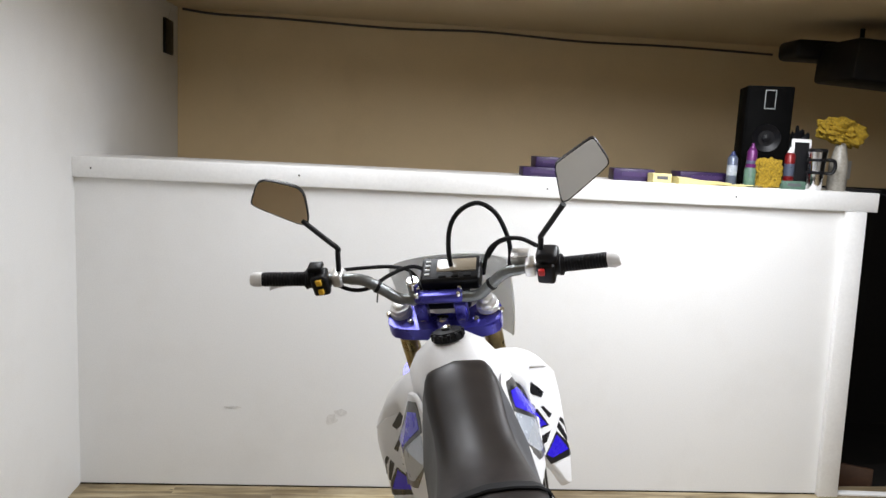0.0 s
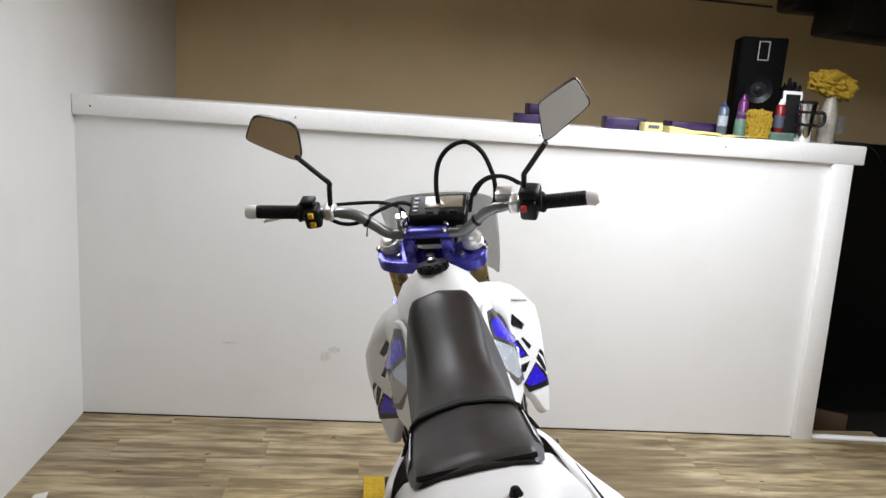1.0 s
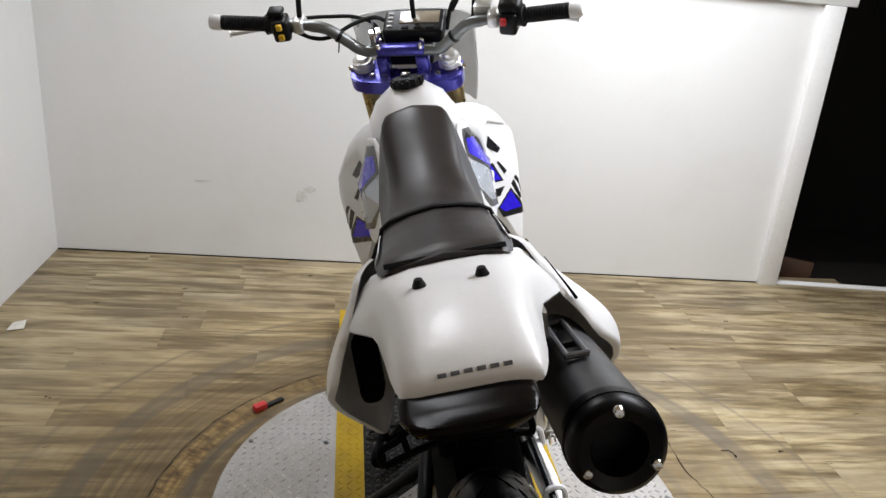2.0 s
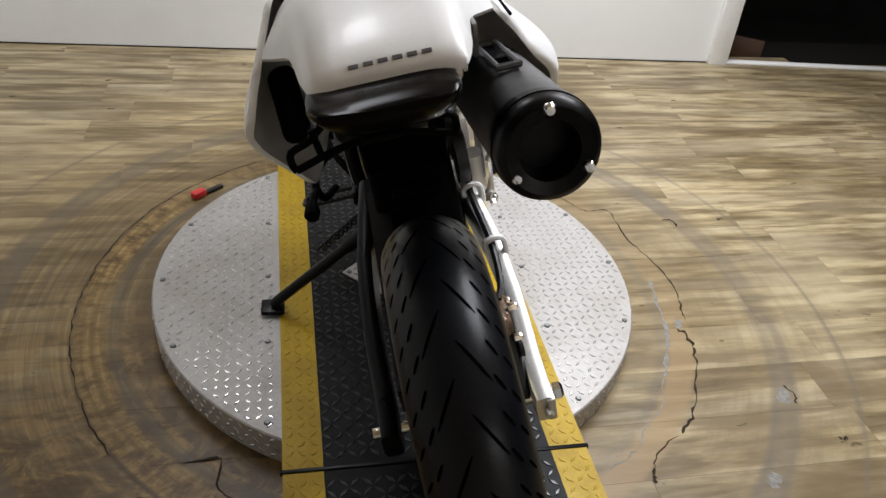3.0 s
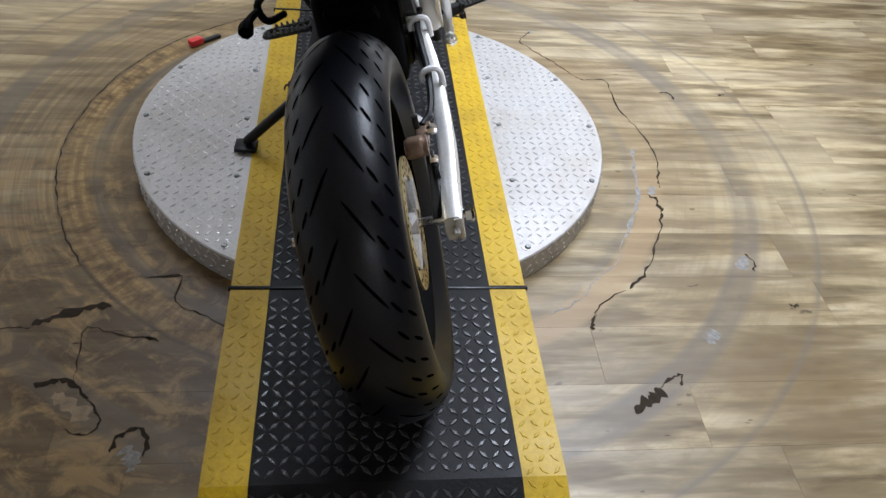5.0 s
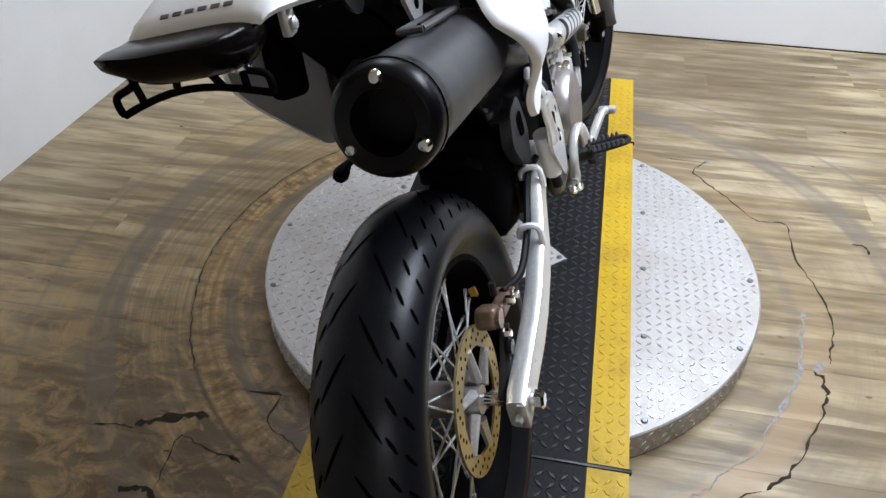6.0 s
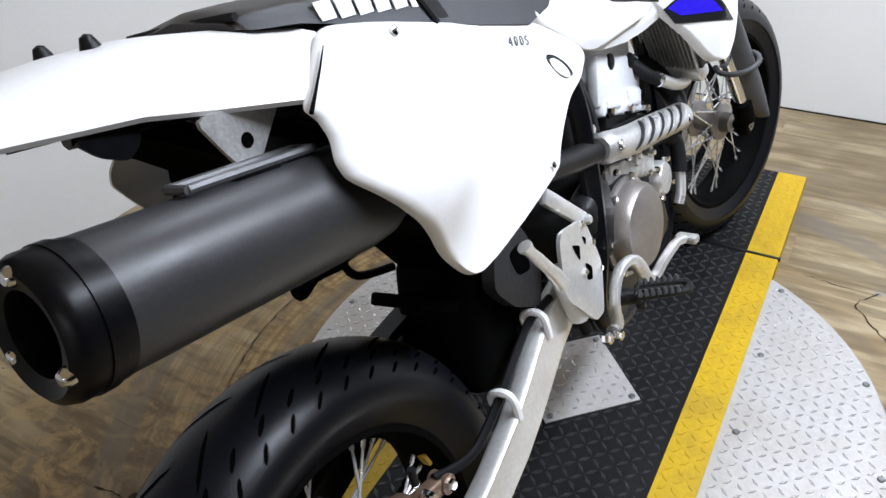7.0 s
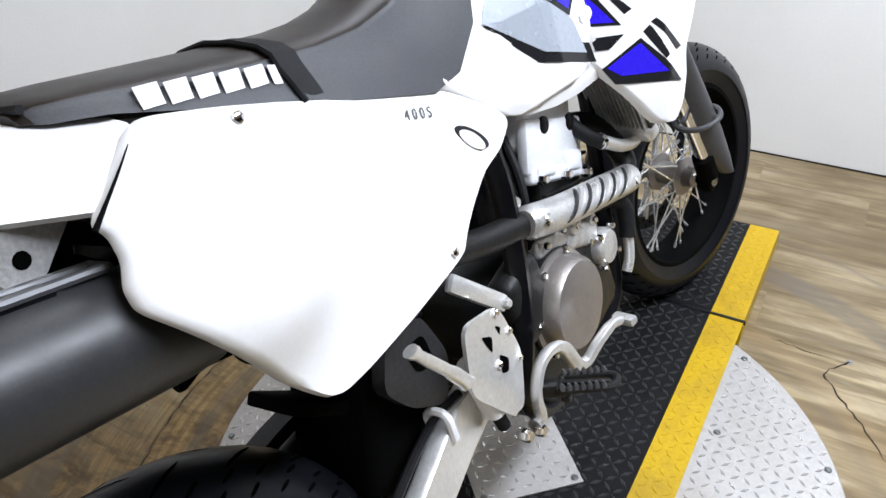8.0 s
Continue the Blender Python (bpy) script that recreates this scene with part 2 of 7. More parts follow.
    # distance from the turntable's pivot, halved to fit a ramp, with a slight waver
    patch = print_noise(2.3, 2.3, 5.0, 0.65, 0.0, True)
    flat = nt.nodes.new("ShaderNodeCombineXYZ")
    nt.links.new(sep.outputs[0], flat.inputs[0])
    nt.links.new(sep.outputs[1], flat.inputs[1])
    ln = nt.nodes.new("ShaderNodeVectorMath")
    ln.operation = "LENGTH"
    nt.links.new(flat.outputs[0], ln.inputs[0])
    r = maths("MULTIPLY", maths("ADD", ln.outputs["Value"], maths("MULTIPLY", patch, 0.014)), 0.5)
    ang = maths("ARCTAN2", sep.outputs[1], sep.outputs[0])
    polar = nt.nodes.new("ShaderNodeCombineXYZ")
    nt.links.new(ang, polar.inputs[0])
    nt.links.new(ln.outputs["Value"], polar.inputs[1])

    def round_noise(sa, sr, detail, rough=0.65):
        pm = nt.nodes.new("ShaderNodeMapping")
        pm.inputs["Scale"].default_value = (sa, sr, 1)
        nt.links.new(polar.outputs[0], pm.inputs[0])
        n = add(nt, "ShaderNodeTexNoise", Scale=1.0, Detail=detail, Roughness=rough)
        nt.links.new(pm.outputs[0], n.inputs["Vector"])
        return n.outputs[0]

    def span(lo, hi, a, b, src):
        n = nt.nodes.new("ShaderNodeMapRange")
        n.interpolation_type = "SMOOTHSTEP"
        for k, v in enumerate((lo, hi, a, b)):
            n.inputs[k + 1].default_value = v
        nt.links.new(src, n.inputs[0])
        return n.outputs[0]

    broken = ramp(nt, patch, [(0.36, 0.35), (0.56, 1.0)])
    left = maths("MULTIPLY", span(-0.25, 0.05, 1.0, 0.0, sep.outputs[0]), broken)
    arcs = ramp(nt, round_noise(1.6, 46.0, 3.0), [(0.44, 0.0), (0.62, 1.0)])

    def band(stops, colour, amount=None):
        f = ramp(nt, r, stops)
        return mix(nt, f if amount is None else maths("MULTIPLY", f, amount), base, colour)

    # brown trodden-in dirt round the turntable
    soil = print_noise(1.7, 1.7, 6.0, 0.62, 0.6, True)
    near = ramp(nt, r, [(0.30, 1.0), (0.42, 0.7), (0.56, 0.15)])
    base = mix(nt, maths("MULTIPLY", ramp(nt, soil, [(0.40, 0.15), (0.58, 0.72)]), near), base, (0.165, 0.112, 0.050))

    mottle = print_noise(11.0, 15.0, 6.0, 0.7, 0.8, True)

    def blotch(x, y, stops, colour, low, sx=1.0, spots=False):
        mp = nt.nodes.new("ShaderNodeMapping")
        mp.inputs["Scale"].default_value = (sx, 1.0, 0.0)
        nt.links.new(geo.outputs["Position"], mp.inputs[0])
        d = nt.nodes.new("ShaderNodeVectorMath")
        d.operation = "DISTANCE"
        d.inputs[1].default_value = (x * sx, y, 0.0)
        nt.links.new(mp.outputs[0], d.inputs[0])
        f = maths("MULTIPLY", ramp(nt, d.outputs["Value"], stops), ramp(nt, mottle, [(0.47, 0.0), (0.60, 1.0)]) if spots else ramp(nt, soil, [(0.34, low), (0.56, 1.0)]))
        return mix(nt, f, base, colour)

    # dark and mottled patches beside both ends of the ramp, and a brown strip on the other side
    base = blotch(-0.52, -0.66, [(0.12, 0.92), (0.36, 0.8), (0.60, 0.0)], (0.075, 0.046, 0.020), 0.5)
    base = blotch(-0.72, -0.66, [(0.25, 0.8), (0.55, 0.65), (0.85, 0.0)], (0.40, 0.285, 0.14), 0.0, 1.0, True)
    base = blotch(0.85, -0.95, [(0.25, 0.4), (0.50, 0.3), (0.80, 0.0)], (0.20, 0.15, 0.08), 0.0, 0.7, True)
    base = blotch(0.80, -0.82, [(0.03, 0.5), (0.10, 0.35), (0.18, 0.0)], (0.19, 0.13, 0.06), 0.3, 0.34)
    # dimmer floor by the far end: weaker lamp light painted into the colour
    base = blotch(0.46, 1.26, [(0.10, 0.8), (0.34, 0.62), (0.62, 0.0)], (0.125, 0.088, 0.046), 0.45)
    # the worn golden track with ticks across it, edged by grey and dark rings
    tick = round_noise(26.0, 14.0, 5.0, 0.72)
    gold = ramp(nt, tick, [(0.38, (0.09, 0.052, 0.020)), (0.46, (0.25, 0.16, 0.062)), (0.56, (0.44, 0.315, 0.135)), (0.68, (0.56, 0.445, 0.25))])
    base = band([(0.364, 0.0), (0.368, 0.85), (0.398, 0.85), (0.401, 0.0)], gold, left)
    base = band([(0.376, 0.0), (0.379, 0.55), (0.382, 0.0), (0.388, 0.0), (0.391, 0.45), (0.394, 0.0)], (0.17, 0.105, 0.045), left)
    base = band([(0.318, 0.8), (0.330, 0.5), (0.342, 0.0)], (0.085, 0.058, 0.030), left)
    base = band([(0.346, 0.0), (0.351, 0.85), (0.359, 0.85), (0.364, 0.0)], (0.13, 0.118, 0.108), maths("MULTIPLY", broken, span(0.0, 0.4, 1.0, 0.3, sep.outputs[0])))
    base = band([(0.398, 0.0), (0.4015, 0.9), (0.405, 0.0)], (0.045, 0.032, 0.02), left)
    rub = ramp(nt, round_noise(2.2, 70.0, 3.0, 0.6), [(0.40, 0.0), (0.56, 1.0)])
    base = band([(0.318, 0.0), (0.330, 0.55), (0.400, 0.5), (0.470, 0.45), (0.560, 0.0)], (0.085, 0.060, 0.032), maths("MULTIPLY", left, rub))
    # the other side: an orange-brown worn ring between a grey line and a crack
    rest = maths("MULTIPLY", span(-0.1, 0.25, 0.0, 1.0, sep.outputs[0]), span(-0.45, 0.1, 1.0, 0.25, sep.outputs[1]))
    base = band([(0.362, 0.0), (0.366, 0.6), (0.393, 0.6), (0.397, 0.0)], (0.33, 0.225, 0.12), rest)
    # fine arcs further out, a broad grey ring and a thin one
    base = band([(0.40, 0.0), (0.42, 0.26), (0.60, 0.16), (0.66, 0.0)], (0.17, 0.140, 0.105), arcs)
    base = band([(0.484, 0.0), (0.491, 0.85), (0.505, 0.60), (0.517, 0.85), (0.525, 0.0)], (0.145, 0.125, 0.105), broken)
    base = band([(0.588, 0.0), (0.593, 0.75), (0.598, 0.0)], (0.15, 0.130, 0.11), broken)
    # old amber varnish left on the trodden side
    amber = maths("MULTIPLY", span(-0.30, 0.10, 1.0, 0.0, sep.outputs[0]), ramp(nt, r, [(0.30, 0.6), (0.55, 0.5), (0.75, 0.0)]))
    base = mix(nt, amber, base, (0.98, 0.87, 0.62), "MULTIPLY")
    base = mix(nt, 1.0, base, (0.965, 0.95, 0.90), "MULTIPLY")
    nt.links.new(base, p.inputs["Base Color"])
    nt.links.new(ramp(nt, strips, [(0.3, 0.48), (0.7, 0.36)]), p.inputs["Roughness"])
    p.inputs["Specular IOR Level"].default_value = 0.33
    bn = add(nt, "ShaderNodeBump", Strength=0.2, Distance=0.0012)
    nt.links.new(streak, bn.inputs["Height"])
    nt.links.new(bn.outputs[0], p.inputs["Normal"])
    return m


PLANK = vinyl_plank()
SUBFLOOR = surface("floor_joint", (0.20, 0.155, 0.10), 0.8, vary=0.3, grain=60, blotch=6)
CRACK = surface("torn_floor_edge", (0.032, 0.023, 0.014), 0.9, vary=0.3, grain=60, blotch=6, spec=0.2)
TORN = surface("torn_pale_vinyl", (0.26, 0.19, 0.105), 0.6, vary=0.3, grain=50, blotch=14)
FILLER = surface("grey_floor_filler", (0.22, 0.21, 0.19), 0.7, vary=0.3, grain=90, blotch=12)


# ---------------------------------------------------------------- mesh helpers
def part(name, bm, material, parent=None, label="", smooth=True, angle=40):
    """Link a bmesh as one mesh object, under parent if given."""
    me = bpy.data.meshes.new(name)
    bmesh.ops.recalc_face_normals(bm, faces=bm.faces)
    bm.to_mesh(me)
    bm.free()
    if smooth:
        me.shade_smooth()
        me.set_sharp_from_angle(angle=radians(angle))
    for mm in material if isinstance(material, (list, tuple)) else [material]:
        me.materials.append(mm)
    ob = new(name, me)
    ob.parent = parent
    if label:
        tagged(ob, label)
    return ob


def thing(name, label, category, m=None, group="", kind=""):
    ob = new(name)
    ob.empty_display_size = 0.1
    if m is not None:
        ob.matrix_world = m
    return tagged(ob, label, category, group, kind)


def box(bm, c, s, rot=(0, 0, 0), bevel=0.0, seg=2):
    r = bmesh.ops.create_cube(bm, size=1.0)
    vs = r["verts"]
    bmesh.ops.scale(bm, vec=s, verts=vs)
    if bevel:
        es = list({e for v in vs for e in v.link_edges})
        rr = bmesh.ops.bevel(bm, geom=es, offset=bevel, segments=seg, affect="EDGES", profile=0.5)
        vs = list({v for f in rr["faces"] for v in f.verts} | {v for v in vs if v.is_valid})
    bmesh.ops.transform(bm, matrix=pose(*c, *rot), verts=vs)
    return vs


def smooth_path(pts, n=6):
    """Points of a Catmull-Rom curve through pts."""
    p = [Vector(q) for q in pts]
    out = []
    for i in range(len(p) - 1):
        a, b, c, d = p[max(i - 1, 0)], p[i], p[i + 1], p[min(i + 2, len(p) - 1)]
        for k in range(n):
            t = k / n
            out.append(0.5 * ((2 * b) + (c - a) * t + (2 * a - 5 * b + 4 * c - d) * t * t + (3 * b - a - 3 * c + d) * t ** 3))
    out.append(p[-1])
    return out


def tube(bm, pts, r, n=10, caps=True, flat=1.0):
    """Sweep a ring along pts; r is one radius or one for each point."""
    pts = [Vector(q) for q in pts]
    rs = r if isinstance(r, (list, tuple)) else [r] * len(pts)
    rings, ref = [], None
    for i, q in enumerate(pts):
        d = (pts[min(i + 1, len(pts) - 1)] - pts[max(i - 1, 0)]).normalized()
        if ref is None:
            ref = d.orthogonal().normalized()
        ref = (ref - d * ref.dot(d)).normalized()
        side = d.cross(ref)
        rings.append([bm.verts.new(q + ref * (rs[i] * math.cos(a)) + side * (rs[i] * flat * math.sin(a))) for a in (2 * math.pi * k / n for k in range(n))])
    for a, b in zip(rings, rings[1:]):
        for k in range(n):
            bm.faces.new((a[k], a[(k + 1) % n], b[(k + 1) % n], b[k]))
    if caps:
        bm.faces.new(rings[0][::-1])
        bm.faces.new(rings[-1])
    return rings


def lathe(bm, profile, n=24, m=None, close=False):
    """Turn (x, r) pairs round the x axis, then place by m."""
    rings = []
    for x, r in profile:
        rings.append([bm.verts.new((x, r * math.cos(a), r * math.sin(a))) for a in (2 * math.pi * k / n for k in range(n))])
    pairs = list(zip(rings, rings[1:]))
    if close:
        pairs.append((rings[-1], rings[0]))
    for a, b in pairs:
        for k in range(n):
            bm.faces.new((a[k], a[(k + 1) % n], b[(k + 1) % n], b[k]))
    if not close:
        if profile[0][1] > 1e-6:
            bm.faces.new(rings[0][::-1])
        if profile[-1][1] > 1e-6:
            bm.faces.new(rings[-1])
    vs = [v for ring in rings for v in ring]
    if m is not None:
        bmesh.ops.transform(bm, matrix=m, verts=vs)
    return vs


def loft(bm, rings, caps=True, closed=True):
    vr = [[bm.verts.new(q) for q in ring] for ring in rings]
    n = len(vr[0])
    for a, b in zip(vr, vr[1:]):
        for k in range(n if closed else n - 1):
            bm.faces.new((a[k], a[(k + 1) % n], b[(k + 1) % n], b[k]))
    if caps and closed:
        bm.faces.new(vr[0][::-1])
        bm.faces.new(vr[-1])
    return vr


def rounded(outline, cut=0.25, n=3):
    """Round the corners of a closed 2D outline."""
    out, m = [], len(outline)
    for i in range(m):
        p, a, b = Vector(outline[i]), Vector(outline[i - 1]), Vector(outline[(i + 1) % m])
        s, e = p.lerp(a, cut), p.lerp(b, cut)
        for k in range(n + 1):
            t = k / n
            out.append(tuple(s * (1 - t) ** 2 + p * 2 * t * (1 - t) + e * t * t))
    return out


def pillow(bm, outline, xf, bulge=0.012, thick=0.004, steps=4, sign=1, edge=0.006):
    """A thin moulded panel: outline in (y, z), its outer face at x = sign * xf(y, z), bulging outward with a rolled rim."""
    cy = sum(p[0] for p in outline) / len(outline)
    cz = sum(p[1] for p in outline) / len(outline)
    rings = []
    levels = [(1.0, -thick - edge), (1.0, -edge), (0.985, 0.0)] + [(1 - k / steps, 0.0) for k in range(1, steps)]
    for s, dx in levels:
        rings.append([(sign * (xf(cy + (y - cy) * s, cz + (z - cz) * s) + dx + bulge * (1 - s * s)), cy + (y - cy) * s, cz + (z - cz) * s) for y, z in outline])
    vr = loft(bm, rings, caps=False)
    mid = bm.verts.new((sign * (xf(cy, cz) + bulge), cy, cz))
    last = vr[-1]
    for k in range(len(last)):
        bm.faces.new((last[k], last[(k + 1) % len(last)], mid))
    # inner skin
    back = [[bm.verts.new((sign * (xf(cy + (y - cy) * s, cz + (z - cz) * s) - thick + bulge * (1 - s * s)), cy + (y - cy) * s, cz + (z - cz) * s)) for y, z in outline] for s in (0.97, 0.5)]
    n = len(outline)
    for k in range(n):
        j = (k + 1) % n
        bm.faces.new((vr[0][j], vr[0][k], back[0][k], back[0][j]))
        bm.faces.new((back[0][j], back[0][k], back[1][k], back[1][j]))
    bm.faces.new(back[1])


def extrude_poly(bm, pts, off):
    """A flat slab from a 3D outline, thickened by the vector off."""
    a = [bm.verts.new(q) for q in pts]
    b = [bm.verts.new(Vector(q) + Vector(off)) for q in pts]
    n = len(a)
    bm.faces.new(a[::-1])
    bm.faces.new(b)
    for k in range(n):
        bm.faces.new((a[k], a[(k + 1) % n], b[(k + 1) % n], b[k]))


def rod(bm, a, b, r, n=10):
    tube(bm, [a, b], r, n)


def bolt(bm, c, axis, r=0.006, h=0.006):
    q = Vector(axis).to_track_quat("X", "Z").to_matrix().to_4x4()
    lathe(bm, [(0, r), (h * 0.7, r), (h, r * 0.7)], 6, Matrix.Translation(c) @ q)


def B():
    return bmesh.new()


# ---------------------------------------------------------------- room
CEIL = 2.225
WALL_L = pose(-1.554, 1.716, 0, 0, 0, -1.2)     # left wall: its face is the local x = 0 plane, y along the wall
WALL_B = pose(-1.554, 1.716, 0, 0, 0, -1.39)    # half wall: its face is the local y = 0 plane, x along the wall


def slab(name, m, lo, hi, material, label, category, bevel=0.0):
    bm = B()
    c = [(a + b) / 2 for a, b in zip(lo, hi)]
    box(bm, c, [b - a for a, b in zip(lo, hi)], bevel=bevel)
    ob = part(name, bm, material)
    ob.matrix_world = m
    return tagged(ob, label, category, kind="structure")


slab("wall_left", WALL_L, (-0.12, -5.4, 0), (0, 1.62, CEIL), WHITE_WALL, "smooth white painted drywall wall", "wall")
half_wall = slab("wall_half", WALL_B, (0, 0, 0), (3.325, 0.31, 1.314), WHITE_WALL, "white half-height wall with scuffs near the floor", "wall")
slab("trim_cap", WALL_B, (0.001, -0.026, 1.314), (3.392, 0.345, 1.397), WHITE_TRIM, "white painted wooden cap board on the half wall", "ledge", 0.004)
post = slab("trim_post", WALL_B, (3.285, -0.028, 0), (3.378, -0.001, 1.313), WHITE_TRIM, "white painted corner post of the half wall", "trim", 0.003)
for v in post.data.vertices:        # the post stands a little out of plumb
    v.co.x -= 0.034 * v.co.z / 1.313
slab("trim_joint", WALL_B, (0.001, -0.0035, 0), (3.284, -0.0005, 0.0055), CRACK_DARK, "dark open joint along the foot of the half wall", "joint")
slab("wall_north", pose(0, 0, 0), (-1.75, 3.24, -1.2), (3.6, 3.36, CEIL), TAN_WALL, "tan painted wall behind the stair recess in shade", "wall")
# stairwell walls and steps carry their shade as near-black colour
slab("wall_stair", pose(0, 0, 0), (1.9, 3.20, -1.2), (3.6, 3.236, 1.36), STAIR_SHADE, "lower wall of the stairwell, its shade painted near-black", "wall")
slab("wall_east", pose(0, 0, 0), (3.6, -3.7, -1.2), (3.72, 3.36, CEIL), STAIR_SHADE, "wall beyond the stairs, its shade painted near-black", "wall")
slab("wall_south", pose(0, 0, 0), (-1.75, -3.82, 0), (3.72, -3.7, 1.40), WHITE_WALL, "white painted lower wall at the end of the room", "wall")
slab("wall_south_upper", pose(0, 0, 0), (-1.75, -3.82, 1.402), (3.72, -3.705, CEIL), TAN_PALE, "tan painted upper wall at the end of the room", "wall")
slab("ceiling", pose(0, 0, 0), (-1.8, -3.82, CEIL), (3.72, 3.36, CEIL + 0.1), TAN_CEIL, "tan painted ceiling with a cable along its edge", "ceiling")
slab("stair_landing", pose(0, 0, 0), (1.83, 1.665, -0.24), (3.6, 2.1, -0.06), STAIR_SHADE, "top step of the stairwell, shade put into its colour", "step")
slab("stair_step", pose(0, 0, 0), (-1.7, 2.1, -0.46), (3.6, 3.24, -0.25), STAIR_SHADE, "lower step of the stairwell, shade put into its colour", "step")
slab("threshold", pose(1.832, 1.632, 0, 0, 0, -4.0), (0, -0.01, 0), (1.72, 0.028, 0.010), WHITE_TRIM, "white painted threshold strip at the stair opening", "threshold", 0.002)

# brown board leaning in the stair opening
bm = B()
box(bm, (0, 0, 0.10), (0.24, 0.02, 0.26), bevel=0.003)
ob = tagged(part("wooden_board", bm, WOOD_BROWN), "dark brown wooden board standing in the stair opening", "board")
ob.matrix_world = pose(1.98, 1.80, -0.155, 0, 0, -32)

# cable that sags along the edge of the ceiling
bm = B()
tube(bm, smooth_path([(-1.49, 3.225, 2.215), (-1.3, 3.226, 2.198), (-0.9, 3.227, 2.196), (-0.25, 3.228, 2.182), (0.3, 3.228, 2.196), (0.9, 3.228, 2.176), (1.5, 3.229, 2.182), (2.15, 3.229, 2.172)], 6), 0.007, 6)
tagged(part("cable", bm, WIRE_BROWN), "dark cable tacked along the wall under the ceiling", "cable")

# black box hung by a cord on the side wall of the recess
hung = thing("hanging_box", "small black box hung on a cord from the ceiling", "box", pose(-1.548, 3.03, 2.03))
bm = B()
box(bm, (0.02, 0, 0), (0.03, 0.17, 0.19), bevel=0.006)
part("case", bm, PLASTIC_BLACK, hung)
bm = B()
tube(bm, smooth_path([(0.02, 0.01, 0.09), (0.022, 0.05, 0.14), (0.02, 0.09, 0.184)], 5), 0.003, 6)
part("cord", bm, PLASTIC_GREY, hung)

# dark duct with a hood below the ceiling
duct = thing("ceiling_duct", "black duct fixed below the ceiling in shade", "duct", pose(0, 0, 0))
bm = B()
box(bm, (2.4, 2.42, 2.09), (1.22, 0.20, 0.10), bevel=0.03, seg=3)
part("pipe", bm, PLASTIC_BLACK, duct)
bm = B()
box(bm, (2.5, 2.20, 1.99), (1.15, 0.34, 0.20), (0, 3, 0), bevel=0.02)
part("hood", bm, PLASTIC_BLACK, duct)
for hx, hy, hz in ((2.2, 2.42, 2.12), (2.7, 2.2, 2.05)):
    bm = B()
    rod(bm, (hx, hy, hz), (hx, hy, CEIL), 0.012)
    part("hanger_rod", bm, PLASTIC_BLACK, duct)

# light switch by the stairs
sw = thing("light_switch", "pale wall switch plate on the tan wall", "switch", pose(2.74, 3.238, 1.47))
bm = B()
box(bm, (0, -0.004, 0), (0.075, 0.008, 0.12), bevel=0.003)
part("cover_plate", bm, WHITE_TRIM, sw)
bm = B()
box(bm, (0, -0.012, 0), (0.012, 0.012, 0.028), (20, 0, 0), bevel=0.002)
part("toggle", bm, WHITE_TRIM, sw)


def wall_scuff(x, z, w, h, seed):
    """A faint grey scuff on the half wall."""
    rnd = random.Random(seed)
    bm = B()
    pts = [(x + w * math.cos(a) * rnd.uniform(0.6, 1), -0.0012, z + h * math.sin(a) * rnd.uniform(0.5, 1)) for a in (2 * math.pi * k / 12 for k in range(12))]
    extrude_poly(bm, pts, (0, -0.0006, 0))
    return part("scuff", bm, SCUFF, half_wall, "faint grey scuff")


SCUFF = surface("grey_scuff", (0.69, 0.68, 0.66), 0.7, vary=0.1, grain=60, blotch=20, bump=0)
wall_scuff(0.64, 0.357, 0.045, 0.006, 1)
wall_scuff(1.06, 0.31, 0.03, 0.035, 2)
wall_scuff(1.10, 0.345, 0.035, 0.018, 3)
for nx, nz in ((0.075, 1.352), (0.9, 1.36), (1.93, 1.352), (2.75, 1.355)):
    bm = B()
    lathe(bm, [(0, 0.004), (0.002, 0.003)], 8, pose(nx, -0.027, nz, 0, 0, -90))
    part("nail", bm, STEEL_DARK, bpy.data.objects["trim_cap"])


# ---------------------------------------------------------------- turntable
def lug_mesh(name, spots, material, parent, label, length=0.0112, width=0.0038, height=0.0012):
    """Raised lozenges of tread plate; spots are (origin, direction, normal)."""
    vs, fs = [], []
    for o, d, n in spots:
        s = n.cross(d)
        k = len(vs)
        for sc, h in ((1.0, -0.0003), (0.6, height)):
            vs += [o - d * length * sc + n * h, o - s * width * sc + n * h, o + d * length * sc + n * h, o + s * width * sc + n * h]
        fs += [(k + 4, k + 5, k + 6, k + 7)] + [(k + i, k + (i + 1) % 4, k + 4 + (i + 1) % 4, k + 4 + i) for i in range(4)]
    me = bpy.data.meshes.new(name)
    me.from_pydata([tuple(v) for v in vs], [], fs)
    me.materials.append(material)
    ob = new(name, me)
    ob.parent = parent
    return tagged(ob, label, kind="stuff")


def lug_grid(x0, x1, y0, y1, keep, zf, pitch=0.0225, turn=0.0):
    out = []
    for i in range(int((x1 - x0) / pitch + 0.05)):
        for j in range(int((y1 - y0) / pitch)):
            x, y = x0 + (i + 0.5) * pitch, y0 + (j + 0.5) * pitch
            if not keep(x, y):
                continue
            a = radians((45 if (i + j) % 2 else -45) + turn)
            z0 = zf(y)
            slope = (zf(y + 0.004) - zf(y - 0.004)) / 0.008
            n = Vector((0, -slope, 1)).normalized()
            d = Vector((math.cos(a), math.sin(a), math.sin(a) * slope)).normalized()
            out.append((Vector((x, y, z0)), d, n))
    return out


DISC_R, DISC_Z, MAT_Z = 0.61, 0.0725, 0.0765
UPZ = Vector((0, 0, 1))
